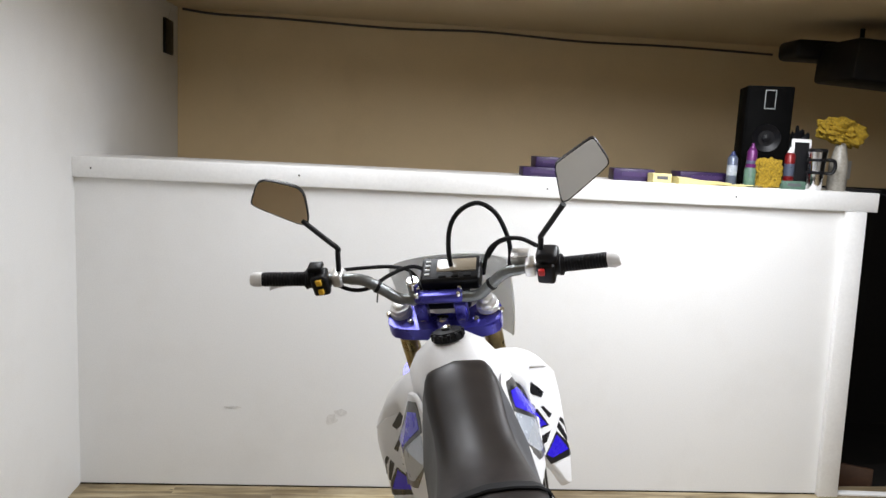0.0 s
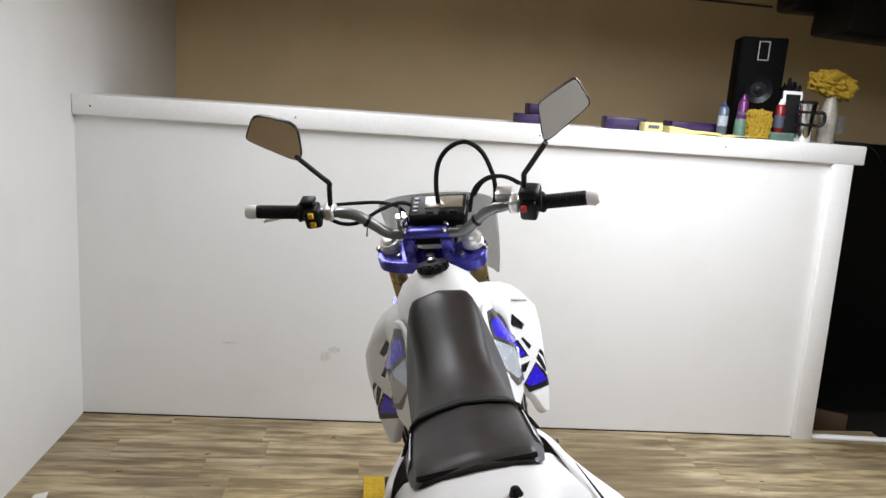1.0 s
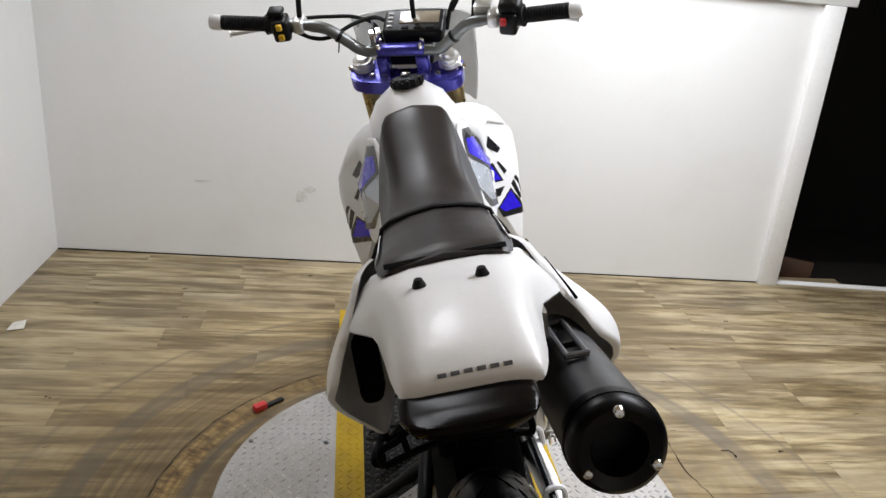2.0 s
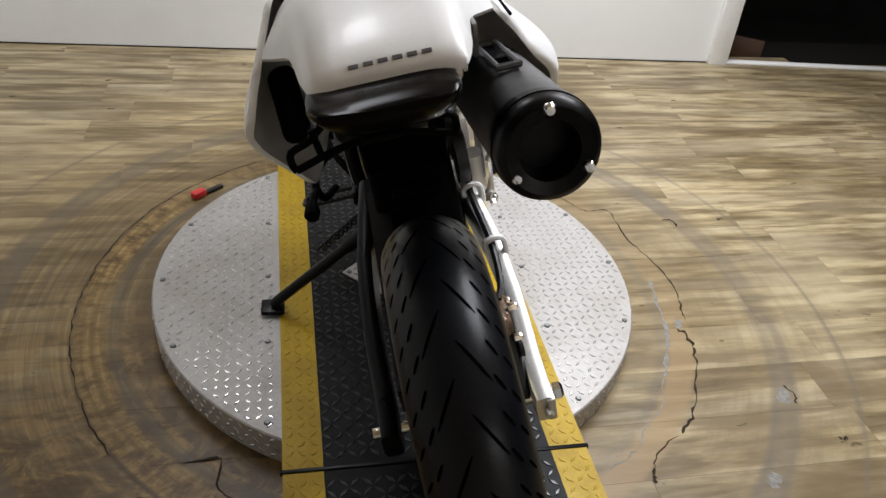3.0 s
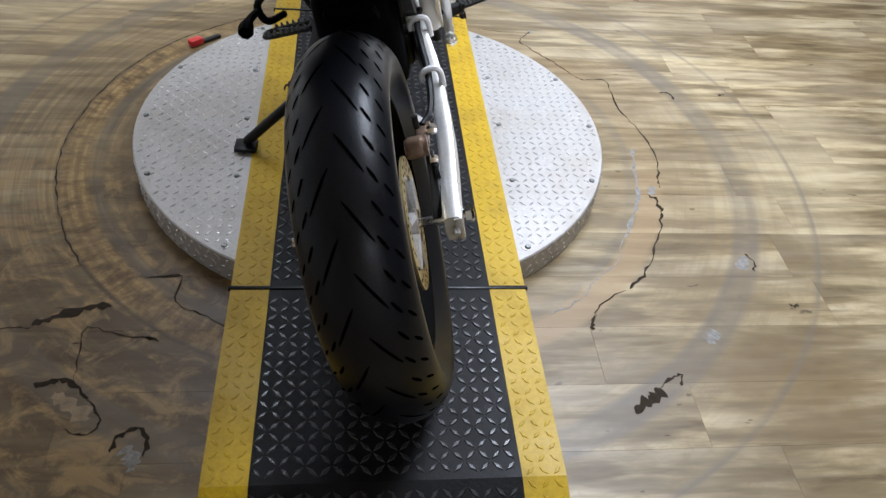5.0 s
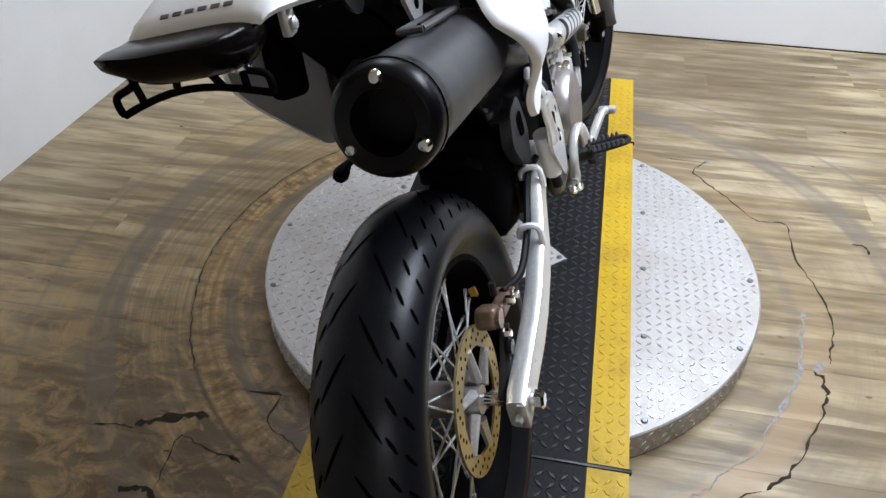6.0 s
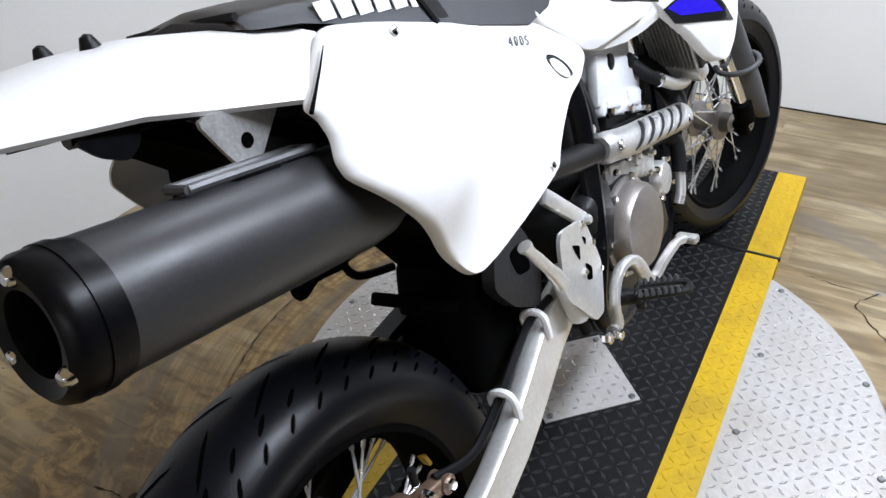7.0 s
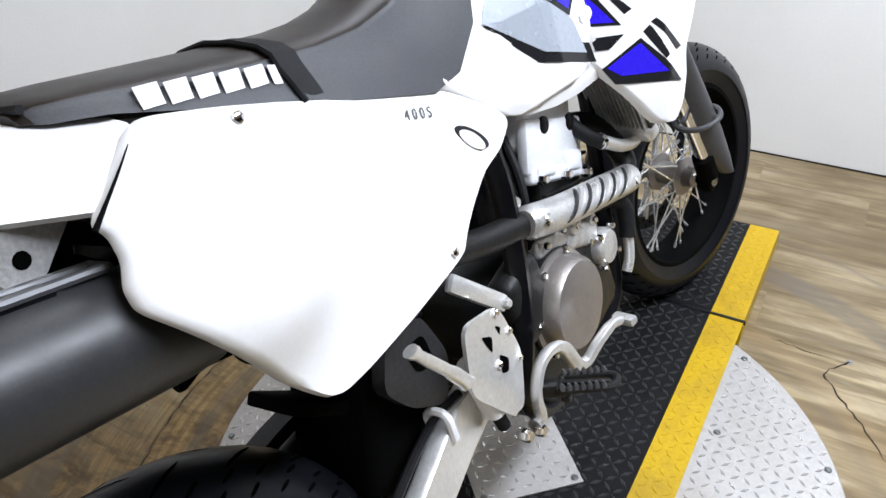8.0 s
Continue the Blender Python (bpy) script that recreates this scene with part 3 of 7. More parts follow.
table = thing("turntable", "round aluminium diamond-plate motorcycle turntable on the floor", "turntable", pose(0, 0, 0))
bm = B()
lathe(bm, [(0.0, 0.600), (0.002, DISC_R), (DISC_Z - 0.003, DISC_R), (DISC_Z, DISC_R - 0.003)], 96, pose(0, 0, 0, 0, -90, 0))
part("disc", bm, PLATE, table)
lug_mesh("tread_relief", lug_grid(-0.61, 0.61, -0.61, 0.61, lambda x, y: math.hypot(x, y) < 0.596 and abs(x) > 0.315, lambda y: DISC_Z), LUG, table, "raised lozenge tread of the plate")
side = []
for row in range(3):
    for k in range(150):
        a = 2 * math.pi * (k + 0.5 * (row % 2)) / 150
        n = Vector((math.cos(a), math.sin(a), 0))
        t = Vector((-math.sin(a), math.cos(a), 0))
        d = (t + UPZ * (1 if (k + row) % 2 else -1)).normalized()
        side.append((n * DISC_R + UPZ * (0.014 + 0.022 * row), d, n))
lug_mesh("rim_relief", side, LUG, table, "raised lozenge tread round the rim", 0.0105, 0.004)
bolt_me = None
for bx, by in [(s * 0.335, y) for s in (-1, 1) for y in (-0.48, -0.24, 0, 0.24, 0.485)] + [(s * 0.588, 0.003) for s in (-1, 1)] + [(s * 0.541, y) for s in (-1, 1) for y in (-0.237, 0.243)]:
    if bolt_me is None:
        bm = B()
        lathe(bm, [(0, 0.0068), (0.0025, 0.0068), (0.004, 0.005)], 12, pose(0, 0, 0, 0, -90, 0))
        first = part("bolt", bm, BAR_GREY, table)
        bolt_me = first.data
    else:
        first = new("bolt", bolt_me)
        first.parent = table
    first.location = (bx, by, DISC_Z)


# ---------------------------------------------------------------- ramp on the turntable
def ramp_z(y):
    if y < -1.05:
        return max(0.004, MAT_Z - (-1.05 - y) * 0.27)
    if y > 1.055:
        return max(0.004, MAT_Z - (y - 1.055) * 1.6)
    return MAT_Z


def strip(name, x0, x1, ys, material, parent, label=""):
    bm = B()
    rings = [[(x0, y, ramp_z(y)), (x1, y, ramp_z(y)), (x1, y, 0.002 if abs(y) > 0.6125 else DISC_Z + 0.0005), (x0, y, 0.002 if abs(y) > 0.6125 else DISC_Z + 0.0005)] for y in ys]
    loft(bm, rings)
    return part(name, bm, material, parent, label, smooth=False)


SEGS = (("centre_section", (-0.606, 0.606)), ("near_section", (-1.32, -1.20, -1.05, -0.6135)), ("far_section", (0.6135, 1.055, 1.10)))
ramp_thing = thing("motorcycle_ramp", "black rubber tread ramp with yellow safety edges over the turntable", "ramp", pose(0, 0, 0))
for nm, ys in SEGS:
    strip(nm, -0.228, 0.228, ys, MAT_BLACK, ramp_thing, "black rubber tread mat")
    strip("edge_stripe", -0.306, -0.2285, ys, MAT_YELLOW, ramp_thing, "worn yellow safety edge")
    strip("edge_stripe", 0.2285, 0.306, ys, MAT_YELLOW, ramp_thing, "worn yellow safety edge")
ok_y = lambda y: abs(abs(y) - 0.61) > 0.016 and abs(y + 1.05) > 0.01 and y > -1.3 and y < 1.045
lug_mesh("mat_relief", lug_grid(-0.228, 0.228, -1.31, 1.06, lambda x, y: ok_y(y) and abs(x) < 0.222, ramp_z, 0.0225), MAT_LUG, ramp_thing, "raised lozenge tread of the black mat", 0.0150, 0.0048, 0.0022)
for s in (-1, 1):
    x0 = -0.303 if s < 0 else 0.232
    lug_mesh("stripe_relief", lug_grid(x0, x0 + 0.071, -1.31, 1.06, lambda x, y: ok_y(y), ramp_z, 0.0235), MAT_YELLOW, ramp_thing, "raised lozenge tread of the yellow edge", 0.0115, 0.0042, 0.0013)
for y in (-0.6095, 0.6095):
    bm = B()
    box(bm, (0, y, MAT_Z - 0.002), (0.622, 0.009, 0.010), bevel=0.002)
    part("hinge_bar", bm, PAINT_BLACK, ramp_thing, "black hinge rod across the ramp")
bm = B()
extrude_poly(bm, [(0.146, -0.006, MAT_Z + 0.001), (0.002, 0.142, MAT_Z + 0.001), (-0.148, -0.004, MAT_Z + 0.001), (-0.002, -0.150, MAT_Z + 0.001)], (0, 0, 0.003))
plate = part("centre_plate", bm, PLATE, ramp_thing, "square diamond-plate cover over the pivot", smooth=False)
lug_mesh("plate_relief", lug_grid(-0.15, 0.15, -0.15, 0.15, lambda x, y: abs(x) + abs(y + 0.004) < 0.132, lambda y: MAT_Z + 0.004, 0.0245), LUG, plate, "raised lozenge tread")
for bx, by in ((0.128, -0.006), (0.002, 0.124), (-0.13, -0.004), (-0.002, -0.13)):
    ob = new("bolt", bolt_me)
    ob.parent, ob.location = plate, (bx, by, MAT_Z + 0.004)

# red latch tab on the floor beside the turntable
latch = thing("turntable_latch", "red latch pedal on the floor beside the turntable", "latch", pose(-0.535, 0.505, 0, 0, 0, 42))
bm = B()
box(bm, (-0.012, 0, 0.014), (0.045, 0.026, 0.022), bevel=0.006)
part("pedal", bm, RED_PLASTIC, latch)
bm = B()
box(bm, (0.03, 0, 0.006), (0.09, 0.016, 0.01), bevel=0.002)
part("arm", bm, STEEL_DARK, latch)
# paper scrap by the wall
bm = B()
extrude_poly(bm, [(-0.03, -0.02, 0.003), (0.025, -0.025, 0.004), (0.035, 0.015, 0.018), (-0.01, 0.03, 0.006)], (0, 0, 0.0012))
ob = tagged(part("paper_scrap", bm, SCRAP, smooth=False), "small pale scrap of paper on the floor", "paper")
ob.matrix_world = pose(-1.45, 0.99, 0, 0, 0, 20)


# ---------------------------------------------------------------- motorcycle
# built upright: x right, y forward, z up, the rear tyre's contact at the origin; it leans on its side stand
bike = thing("motorcycle", "white and blue supermoto leaning on its side stand", "motorcycle", pose(0.069, -0.765, 0.0763, 0, -15.1, -1.5))
RAKE = Vector((0, -0.446, 0.895))
AHEAD = Vector((0, 0.895, 0.446))
STEER = Matrix.Translation((0, 1.067, 1.05)) @ Matrix.Rotation(radians(-15.5), 4, RAKE) @ Matrix(((1, 0, 0, 0), (0, AHEAD.y, RAKE.y, 0), (0, AHEAD.z, RAKE.z, 0), (0, 0, 0, 1)))

LOWER = STEER @ Matrix.Rotation(radians(-2.0), 4, "Y")


def bpart(name, bm, material, label="", parent=None, steered=False, angle=40, smooth=True):
    if steered:
        bmesh.ops.transform(bm, matrix=LOWER if steered == "low" else STEER, verts=bm.verts)
    return part(name, bm, material, parent or bike, label, smooth, angle)


# ---- wheels
def crown(s, half, top, shoulder):
    """Tyre tread: s from -1 to 1 across; returns (x, r)."""
    a = s * 1.22
    return half * math.sin(a) / math.sin(1.22), shoulder + (top - shoulder) * (math.cos(a) - math.cos(1.22)) / (1 - math.cos(1.22))


def wheel(name, m, half, top, disc_side, disc_r, disc_metal, label, grooves):
    shoulder, bead = top - 0.046, 0.214
    hub_bm = B()
    lathe(hub_bm, [(-0.062, 0.012), (-0.062, 0.022), (-0.040, 0.026), (-0.036, 0.046), (-0.030, 0.046), (-0.026, 0.028), (0.026, 0.028), (0.030, 0.046), (0.036, 0.046), (0.040, 0.026), (0.062, 0.022), (0.062, 0.012)], 28, m)
    hub = part(name, hub_bm, COVER_GREY, bike, label)
    prof = [(-0.046, bead - 0.004), (-0.052, bead + 0.012)]
    prof += [(-half * 0.97, bead + 0.034), (-half * 1.005, shoulder - 0.012)]
    prof += [crown(s / 8, half, top, shoulder) for s in range(-8, 9)]
    prof += [(half * 1.005, shoulder - 0.012), (half * 0.97, bead + 0.034), (0.052, bead + 0.012), (0.046, bead - 0.004)]
    bm = B()
    lathe(bm, prof, 96, m, close=True)
    tyre = part("tyre", bm, RUBBER, hub, "black rubber road tyre with slanted grooves", angle=60)
    # slanted grooves
    bm = B()
    for k in range(grooves):
        th0 = 2 * math.pi * k / grooves
        for sg in (-1, 1):
            for s0, s1, dt, wd, ph in ((0.06, 0.42, 0.62, 1.3, 0.0), (0.46, 0.61, 0.22, 1.35, 0.05), (0.46, 0.61, 0.22, 1.35, 0.55), (0.70, 0.86, 0.18, 1.15, 0.30), (0.70, 0.86, 0.18, 1.15, 0.80)):
                base = th0 + (ph + (0.5 if sg > 0 else 0)) * 2 * math.pi / grooves
                prev = None
                for j in range(5):
                    f = j / 4
                    s = s0 + (s1 - s0) * f
                    th = base + dt * f * 6.2 / grooves * 4.2 * 0.24
                    w = 0.0105 * wd * (0.35 if j in (0, 4) else 1.0)
                    x, r = crown(sg * s, half, top, shoulder)
                    r += 0.0006
                    cur = [bm.verts.new((x, -r * math.sin(th + e * w), r * math.cos(th + e * w))) for e in (-1, 1)]
                    if prev:
                        bm.faces.new((prev[0], prev[1], cur[1], cur[0]))
                    prev = cur
    bmesh.ops.transform(bm, matrix=m, verts=bm.verts)
    tagged(part("tread_groove", bm, GROOVE, tyre, "short dark grooves cut across the tread", smooth=False), kind="stuff")
    bm = B()
    lathe(bm, [(-0.050, 0.218), (-0.050, 0.209), (-0.030, 0.204), (-0.014, 0.194), (0.014, 0.194), (0.030, 0.204), (0.050, 0.209), (0.050, 0.218), (0.036, 0.212), (0.016, 0.203), (-0.016, 0.203), (-0.036, 0.212)], 72, m, close=True)
    part("rim", bm, END_BLACK, hub, "black alloy wheel rim")
    # spokes: four kinds, shared round the wheel
    kinds = []
    for sg in (-1, 1):
        for tw in (-1, 1):
            bm = B()
            a1 = radians(52) * tw
            p0 = Vector((sg * 0.034, 0.043 * math.sin(0), 0.043))
            p1 = Vector((sg * 0.010, 0.196 * math.sin(a1 * 0.55), 0.196 * math.cos(a1 * 0.55)))
            tube(bm, [p0, p0.lerp(p1, 0.92), p0.lerp(p1, 0.921), p1], [0.0021, 0.0021, 0.0034, 0.0034], 6)
            me = bpy.data.meshes.new("spoke")
            bm.to_mesh(me)
            bm.free()
            me.materials.append(SPOKE)
            kinds.append(me)
    for k in range(36):
        ob = new("spoke", kinds[k % 4])
        ob.parent = hub
        ob.matrix_local = m @ Matrix.Rotation(2 * math.pi * k / 36, 4, "X")
    # brake disc: a drilled ring on a spider
    x = disc_side * 0.056
    bm = B()
    lathe(bm, [(x - 0.002, disc_r - 0.032), (x - 0.002, disc_r), (x + 0.002, disc_r), (x + 0.002, disc_r - 0.032)], 64, m, close=True)
    disc = part("brake_disc", bm, disc_metal, hub, "drilled steel brake disc")
    for k in range(6):
        a = 2 * math.pi * k / 6
        bm = B()
        tube(bm, [m @ Vector((x, 0.03 * math.cos(a), 0.03 * math.sin(a))), m @ Vector((x, (disc_r - 0.026) * math.cos(a + 0.35), (disc_r - 0.026) * math.sin(a + 0.35)))], [0.009, 0.006], 6)
        part("disc_arm", bm, CAST, hub)
    hole_bm = B()
    for k in range(54):
        a = 2 * math.pi * k / 54
        rr = disc_r - (0.007, 0.015, 0.023)[k % 3]
        for sx in (-1, 1):
            lathe(hole_bm, [(0, 0.0034), (0.0004, 0.003)], 6, m @ Matrix.Translation((x + sx * 0.0021, rr * math.cos(a), rr * math.sin(a))) @ Matrix.Rotation(0 if sx > 0 else math.pi, 4, "Z"))
    tagged(part("drill_hole", hole_bm, GROOVE, disc, "dark drilled holes", smooth=False), kind="stuff")
    return hub


REAR = pose(0, 0, 0.318)
FRONT = LOWER @ Matrix.Translation((0, 0.036, -0.855)) @ Matrix.Rotation(radians(26.5), 4, "X")
rear_wheel = wheel("rear_wheel", REAR, 0.073, 0.318, 1, 0.112, BRONZE, "rear spoked wheel with black rim", 22)
front_wheel = wheel("front_wheel", FRONT, 0.062, 0.304, -1, 0.150, STEEL_DARK, "front spoked wheel with black rim", 21)
# axle, nut and chain adjuster of the rear wheel
bm = B()
rod(bm, (-0.15, 0, 0.318), (0.15, 0, 0.318), 0.010)
bpart("rear_axle", bm, CHROME, "steel rear axle", rear_wheel)
bm = B()
bolt(bm, (0.142, 0, 0.318), (1, 0, 0), 0.015, 0.014)
bpart("axle_nut", bm, CHROME, "", rear_wheel)
bm = B()
lathe(bm, [(-0.064, 0.05), (-0.064, 0.098), (-0.060, 0.098), (-0.060, 0.05)], 40, REAR, close=True)
for k in range(40):
    a = 2 * math.pi * k / 40
    box(bm, (-0.062, 0.101 * math.cos(a), 0.318 + 0.101 * math.sin(a)), (0.004, 0.007, 0.007), (math.degrees(a), 0, 0))
bpart("sprocket", bm, STEEL_DARK, "steel rear sprocket", rear_wheel)
# yellow reflective tabs on the far side of the rim
for a in (20, 75):
    bm = B()
    y, z = 0.197 * math.sin(radians(a)), 0.318 + 0.197 * math.cos(radians(a))
    box(bm, (0.012, y, z), (0.03, 0.022, 0.006), (-a, 0, 0), 0.001)
    bpart("rim_tape", bm, YELLOW_TAB, "yellow tape mark on the rim", rear_wheel)

# ---- swingarm
swing = None
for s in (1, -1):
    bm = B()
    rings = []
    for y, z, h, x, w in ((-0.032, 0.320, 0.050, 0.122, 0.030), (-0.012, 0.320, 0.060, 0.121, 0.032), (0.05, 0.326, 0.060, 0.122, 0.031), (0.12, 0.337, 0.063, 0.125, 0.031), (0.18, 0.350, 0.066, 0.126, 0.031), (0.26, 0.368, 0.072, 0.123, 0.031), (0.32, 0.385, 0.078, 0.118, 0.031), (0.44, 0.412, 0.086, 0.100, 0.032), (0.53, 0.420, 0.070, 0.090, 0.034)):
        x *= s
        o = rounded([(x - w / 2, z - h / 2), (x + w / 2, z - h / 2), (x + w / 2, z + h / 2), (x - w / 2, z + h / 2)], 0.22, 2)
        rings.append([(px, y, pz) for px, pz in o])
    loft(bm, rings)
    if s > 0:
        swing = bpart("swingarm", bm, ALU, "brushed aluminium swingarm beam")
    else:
        # the left beam lies in shade, painted here as plain black
        bpart("swingarm_beam", bm, PAINT_BLACK, "left swingarm beam, its shade painted black", swing)
bm = B()
box(bm, (0, 0.42, 0.41), (0.17, 0.05, 0.07), bevel=0.01)
bpart("cross_tube", bm, STEEL_DARK, "", swing)
bm = B()
box(bm, (0.130, -0.022, 0.320), (0.014, 0.030, 0.046), bevel=0.003)
bolt(bm, (0.124, -0.034, 0.320), (0, -1, 0), 0.007, 0.014)
bpart("chain_adjuster", bm, CAST, "", swing)
# brake hose along the beam, held by two white clips
bm = B()
tube(bm, smooth_path([(0.092, 0.13, 0.415), (0.108, 0.19, 0.402), (0.112, 0.268, 0.425), (0.106, 0.34, 0.446), (0.102, 0.40, 0.458), (0.11, 0.45, 0.462)], 6), 0.0065, 8)
bpart("brake_hose", bm, PLASTIC_BLACK, "black rubber brake hose", swing)
for y, z, x in ((0.268, 0.427, 0.113), (0.402, 0.459, 0.102)):
    bm = B()
    tube(bm, smooth_path([(x + 0.022, y, z - 0.03), (x + 0.02, y, z + 0.004), (x + 0.004, y, z + 0.011), (x - 0.012, y, z + 0.003), (x - 0.013, y, z - 0.012)], 4), 0.0058, 8)
    bpart("hose_clip", bm, PLASTIC_WHITE, "white plastic hose clip", swing)
# chain and guard on the left
bm = B()
for k in range(46):
    f = k / 45
    for top in (1, -1):
        box(bm, (-0.062, 0.0 + 0.60 * f, 0.318 + top * 0.100 + (0.10 - top * 0.055) * f), (0.012, 0.011, 0.012), (9, 0, 0))
tagged(bpart("chain", bm, END_BLACK, "oily drive chain links", smooth=False), kind="stuff")
bm = B()
rings = []
for y, z in ((-0.06, 0.452), (0.10, 0.462), (0.28, 0.486), (0.40, 0.492)):
    rings.append([(-0.088, y, z - 0.03), (-0.088, y, z + 0.012), (-0.050, y, z + 0.016), (-0.050, y, z + 0.011), (-0.082, y, z + 0.007), (-0.083, y, z - 0.03)])
loft(bm, rings)
bpart("chain_guard", bm, PLASTIC_BLACK, "black plastic chain guard")

# ---- rear brake caliper
bm = B()
box(bm, (0.080, 0.072, 0.416), (0.034, 0.042, 0.034), (-28, 0, 0), 0.008, 3)
rod(bm, (0.064, 0.068, 0.417), (0.101, 0.068, 0.417), 0.0155, 18)
box(bm, (0.092, 0.110, 0.408), (0.022, 0.060, 0.024), (-14, 0, 0), 0.006, 3)
rod(bm, (0.080, 0.138, 0.402), (0.106, 0.138, 0.402), 0.013, 14)
cal = bpart("rear_caliper", bm, CALIPER_BROWN, "brown anodised rear brake caliper")
for c, ax, r_, l_ in (((0.104, 0.138, 0.402), (1, 0, 0), 0.008, 0.010), ((0.102, 0.098, 0.425), (1, 0, 0), 0.0075, 0.016), ((0.100, 0.058, 0.396), (1, 0, 0), 0.0075, 0.014)):
    bm = B()
    bolt(bm, c, ax, r_, l_)
    bpart("caliper_bolt", bm, CHROME, "", cal)
bm = B()
rod(bm, (0.086, 0.105, 0.430), (0.086, 0.108, 0.452), 0.0055)
bpart("bleed_nipple", bm, STEEL_DARK, "", cal)
bm = B()
rod(bm, (0.105, 0.052, 0.374), (0.112, 0.052, 0.374), 0.012, 12)
bpart("slide_pin", bm, STEEL_DARK, "black rubber pin boot", cal)
bm = B()
tube(bm, [(0.10, 0.0, 0.318), (0.10, 0.040, 0.36), (0.10, 0.075, 0.400)], [0.018, 0.012, 0.010], 8, flat=0.5)
bpart("caliper_bracket", bm, STEEL_DARK, "", cal)


# ---- bodywork
def panel_x(y, z):
    return 0.3528 - 0.1096 * y - 0.2257 * z + 0.072 * math.exp(-((y - 0.17) / 0.13) ** 2 - ((z - 0.81) / 0.085) ** 2)


def panel_x_left(y, z):
    return 0.3528 - 0.1096 * y - 0.2257 * z + min(0.01, 0.267 * (z - 0.66) - 0.03) + 0.035 * math.exp(-((y - 0.17) / 0.13) ** 2 - ((z - 0.81) / 0.085) ** 2)


PANEL = [(0.183, 0.950), (0.262, 0.929), (0.353, 0.900), (0.51, 0.851), (0.612, 0.818), (0.690, 0.768), (0.722, 0.742), (0.724, 0.728), (0.677, 0.710), (0.614, 0.704), (0.560, 0.685), (0.518, 0.666),
         (0.492, 0.649), (0.365, 0.647), (0.272, 0.650), (0.225, 0.655), (0.205, 0.665), (0.165, 0.715), (0.130, 0.768), (0.098, 0.818), (0.082, 0.842), (0.085, 0.857), (0.098, 0.873), (0.103, 0.889), (0.099, 0.901), (0.14, 0.925)]
bm = B()
pillow(bm, rounded(PANEL, 0.3, 4), panel_x, 0.006, 0.004, 18, 1)
panel_r = bpart("side_panel", bm, PLASTIC_WHITE, "white plastic right side panel", angle=60)
bm = B()
pillow(bm, rounded(PANEL, 0.3, 4), panel_x_left, 0.006, 0.004, 18, -1)
panel_l = bpart("side_panel", bm, PLASTIC_WHITE, "white plastic left side panel", angle=60)


def on_panel(y, z, lift=0.0075):
    return Vector((panel_x(y, z) + lift, y, z))


# intake slot, fixing screw and the small model marking
bm = B()
ring = [on_panel(0.612 + 0.030 * math.cos(a), 0.752 - 0.020 * math.cos(a) + 0.014 * math.sin(a), 0.0035) for a in (2 * math.pi * k / 20 for k in range(20))]
extrude_poly(bm, ring, (0.0012, 0, 0))
bpart("panel_slot", bm, PLASTIC_BLACK, "dark oval slot", panel_r)
bm = B()
ring = [on_panel(0.608 + 0.022 * math.cos(a), 0.750 - 0.015 * math.cos(a) + 0.0125 * math.sin(a), 0.0048) for a in (2 * math.pi * k / 20 for k in range(20))]
extrude_poly(bm, ring, (0.001, 0, 0))
bpart("slot_tongue", bm, PLASTIC_WHITE, "", panel_r)
for y, z in ((0.47, 0.665), (0.27, 0.915)):
    bm = B()
    bolt(bm, on_panel(y, z, 0.003), (1, 0, 0.2), 0.006, 0.004)
    bpart("panel_screw", bm, CHROME, "", panel_r)


bm = B()
tube(bm, [on_panel(y, z, 0.0045) for y, z in ((0.160, 0.937), (0.140, 0.925), (0.115, 0.911), (0.094, 0.899))], [0.0006, 0.0011, 0.0016, 0.0024], 6)
bpart("panel_seam", bm, END_BLACK, "dark seam behind the side panel", panel_r)


def text_part(name, body, size, m, material, parent, label=""):
    cu = bpy.data.curves.new(name, "FONT")
    cu.body, cu.size, cu.extrude, cu.align_x = body, size, 0.0004, "CENTER"
    tmp = bpy.data.objects.new(name, cu)
    me = bpy.data.meshes.new_from_object(tmp)
    bpy.data.objects.remove(tmp)
    me.transform(m)
    me.materials.clear()
    me.materials.append(material)
    ob = new(name, me)
    ob.parent = parent
    if label:
        tagged(ob, label)
    return ob


def facing(o, along, up):
    """A frame at o whose x runs along, y up, z out."""
    x = Vector(along).normalized()
    z = x.cross(Vector(up)).normalized()
    y = z.cross(x)
    return Matrix.Translation(o) @ Matrix((x, y, z)).transposed().to_4x4()


text_part("model_marking", "4 0 0 S", 0.019, facing(on_panel(0.525, 0.812, 0.0042), (-0.02, 1, -0.30), (-0.2, 0, 1)), GREY_INK, panel_r, "grey model number")


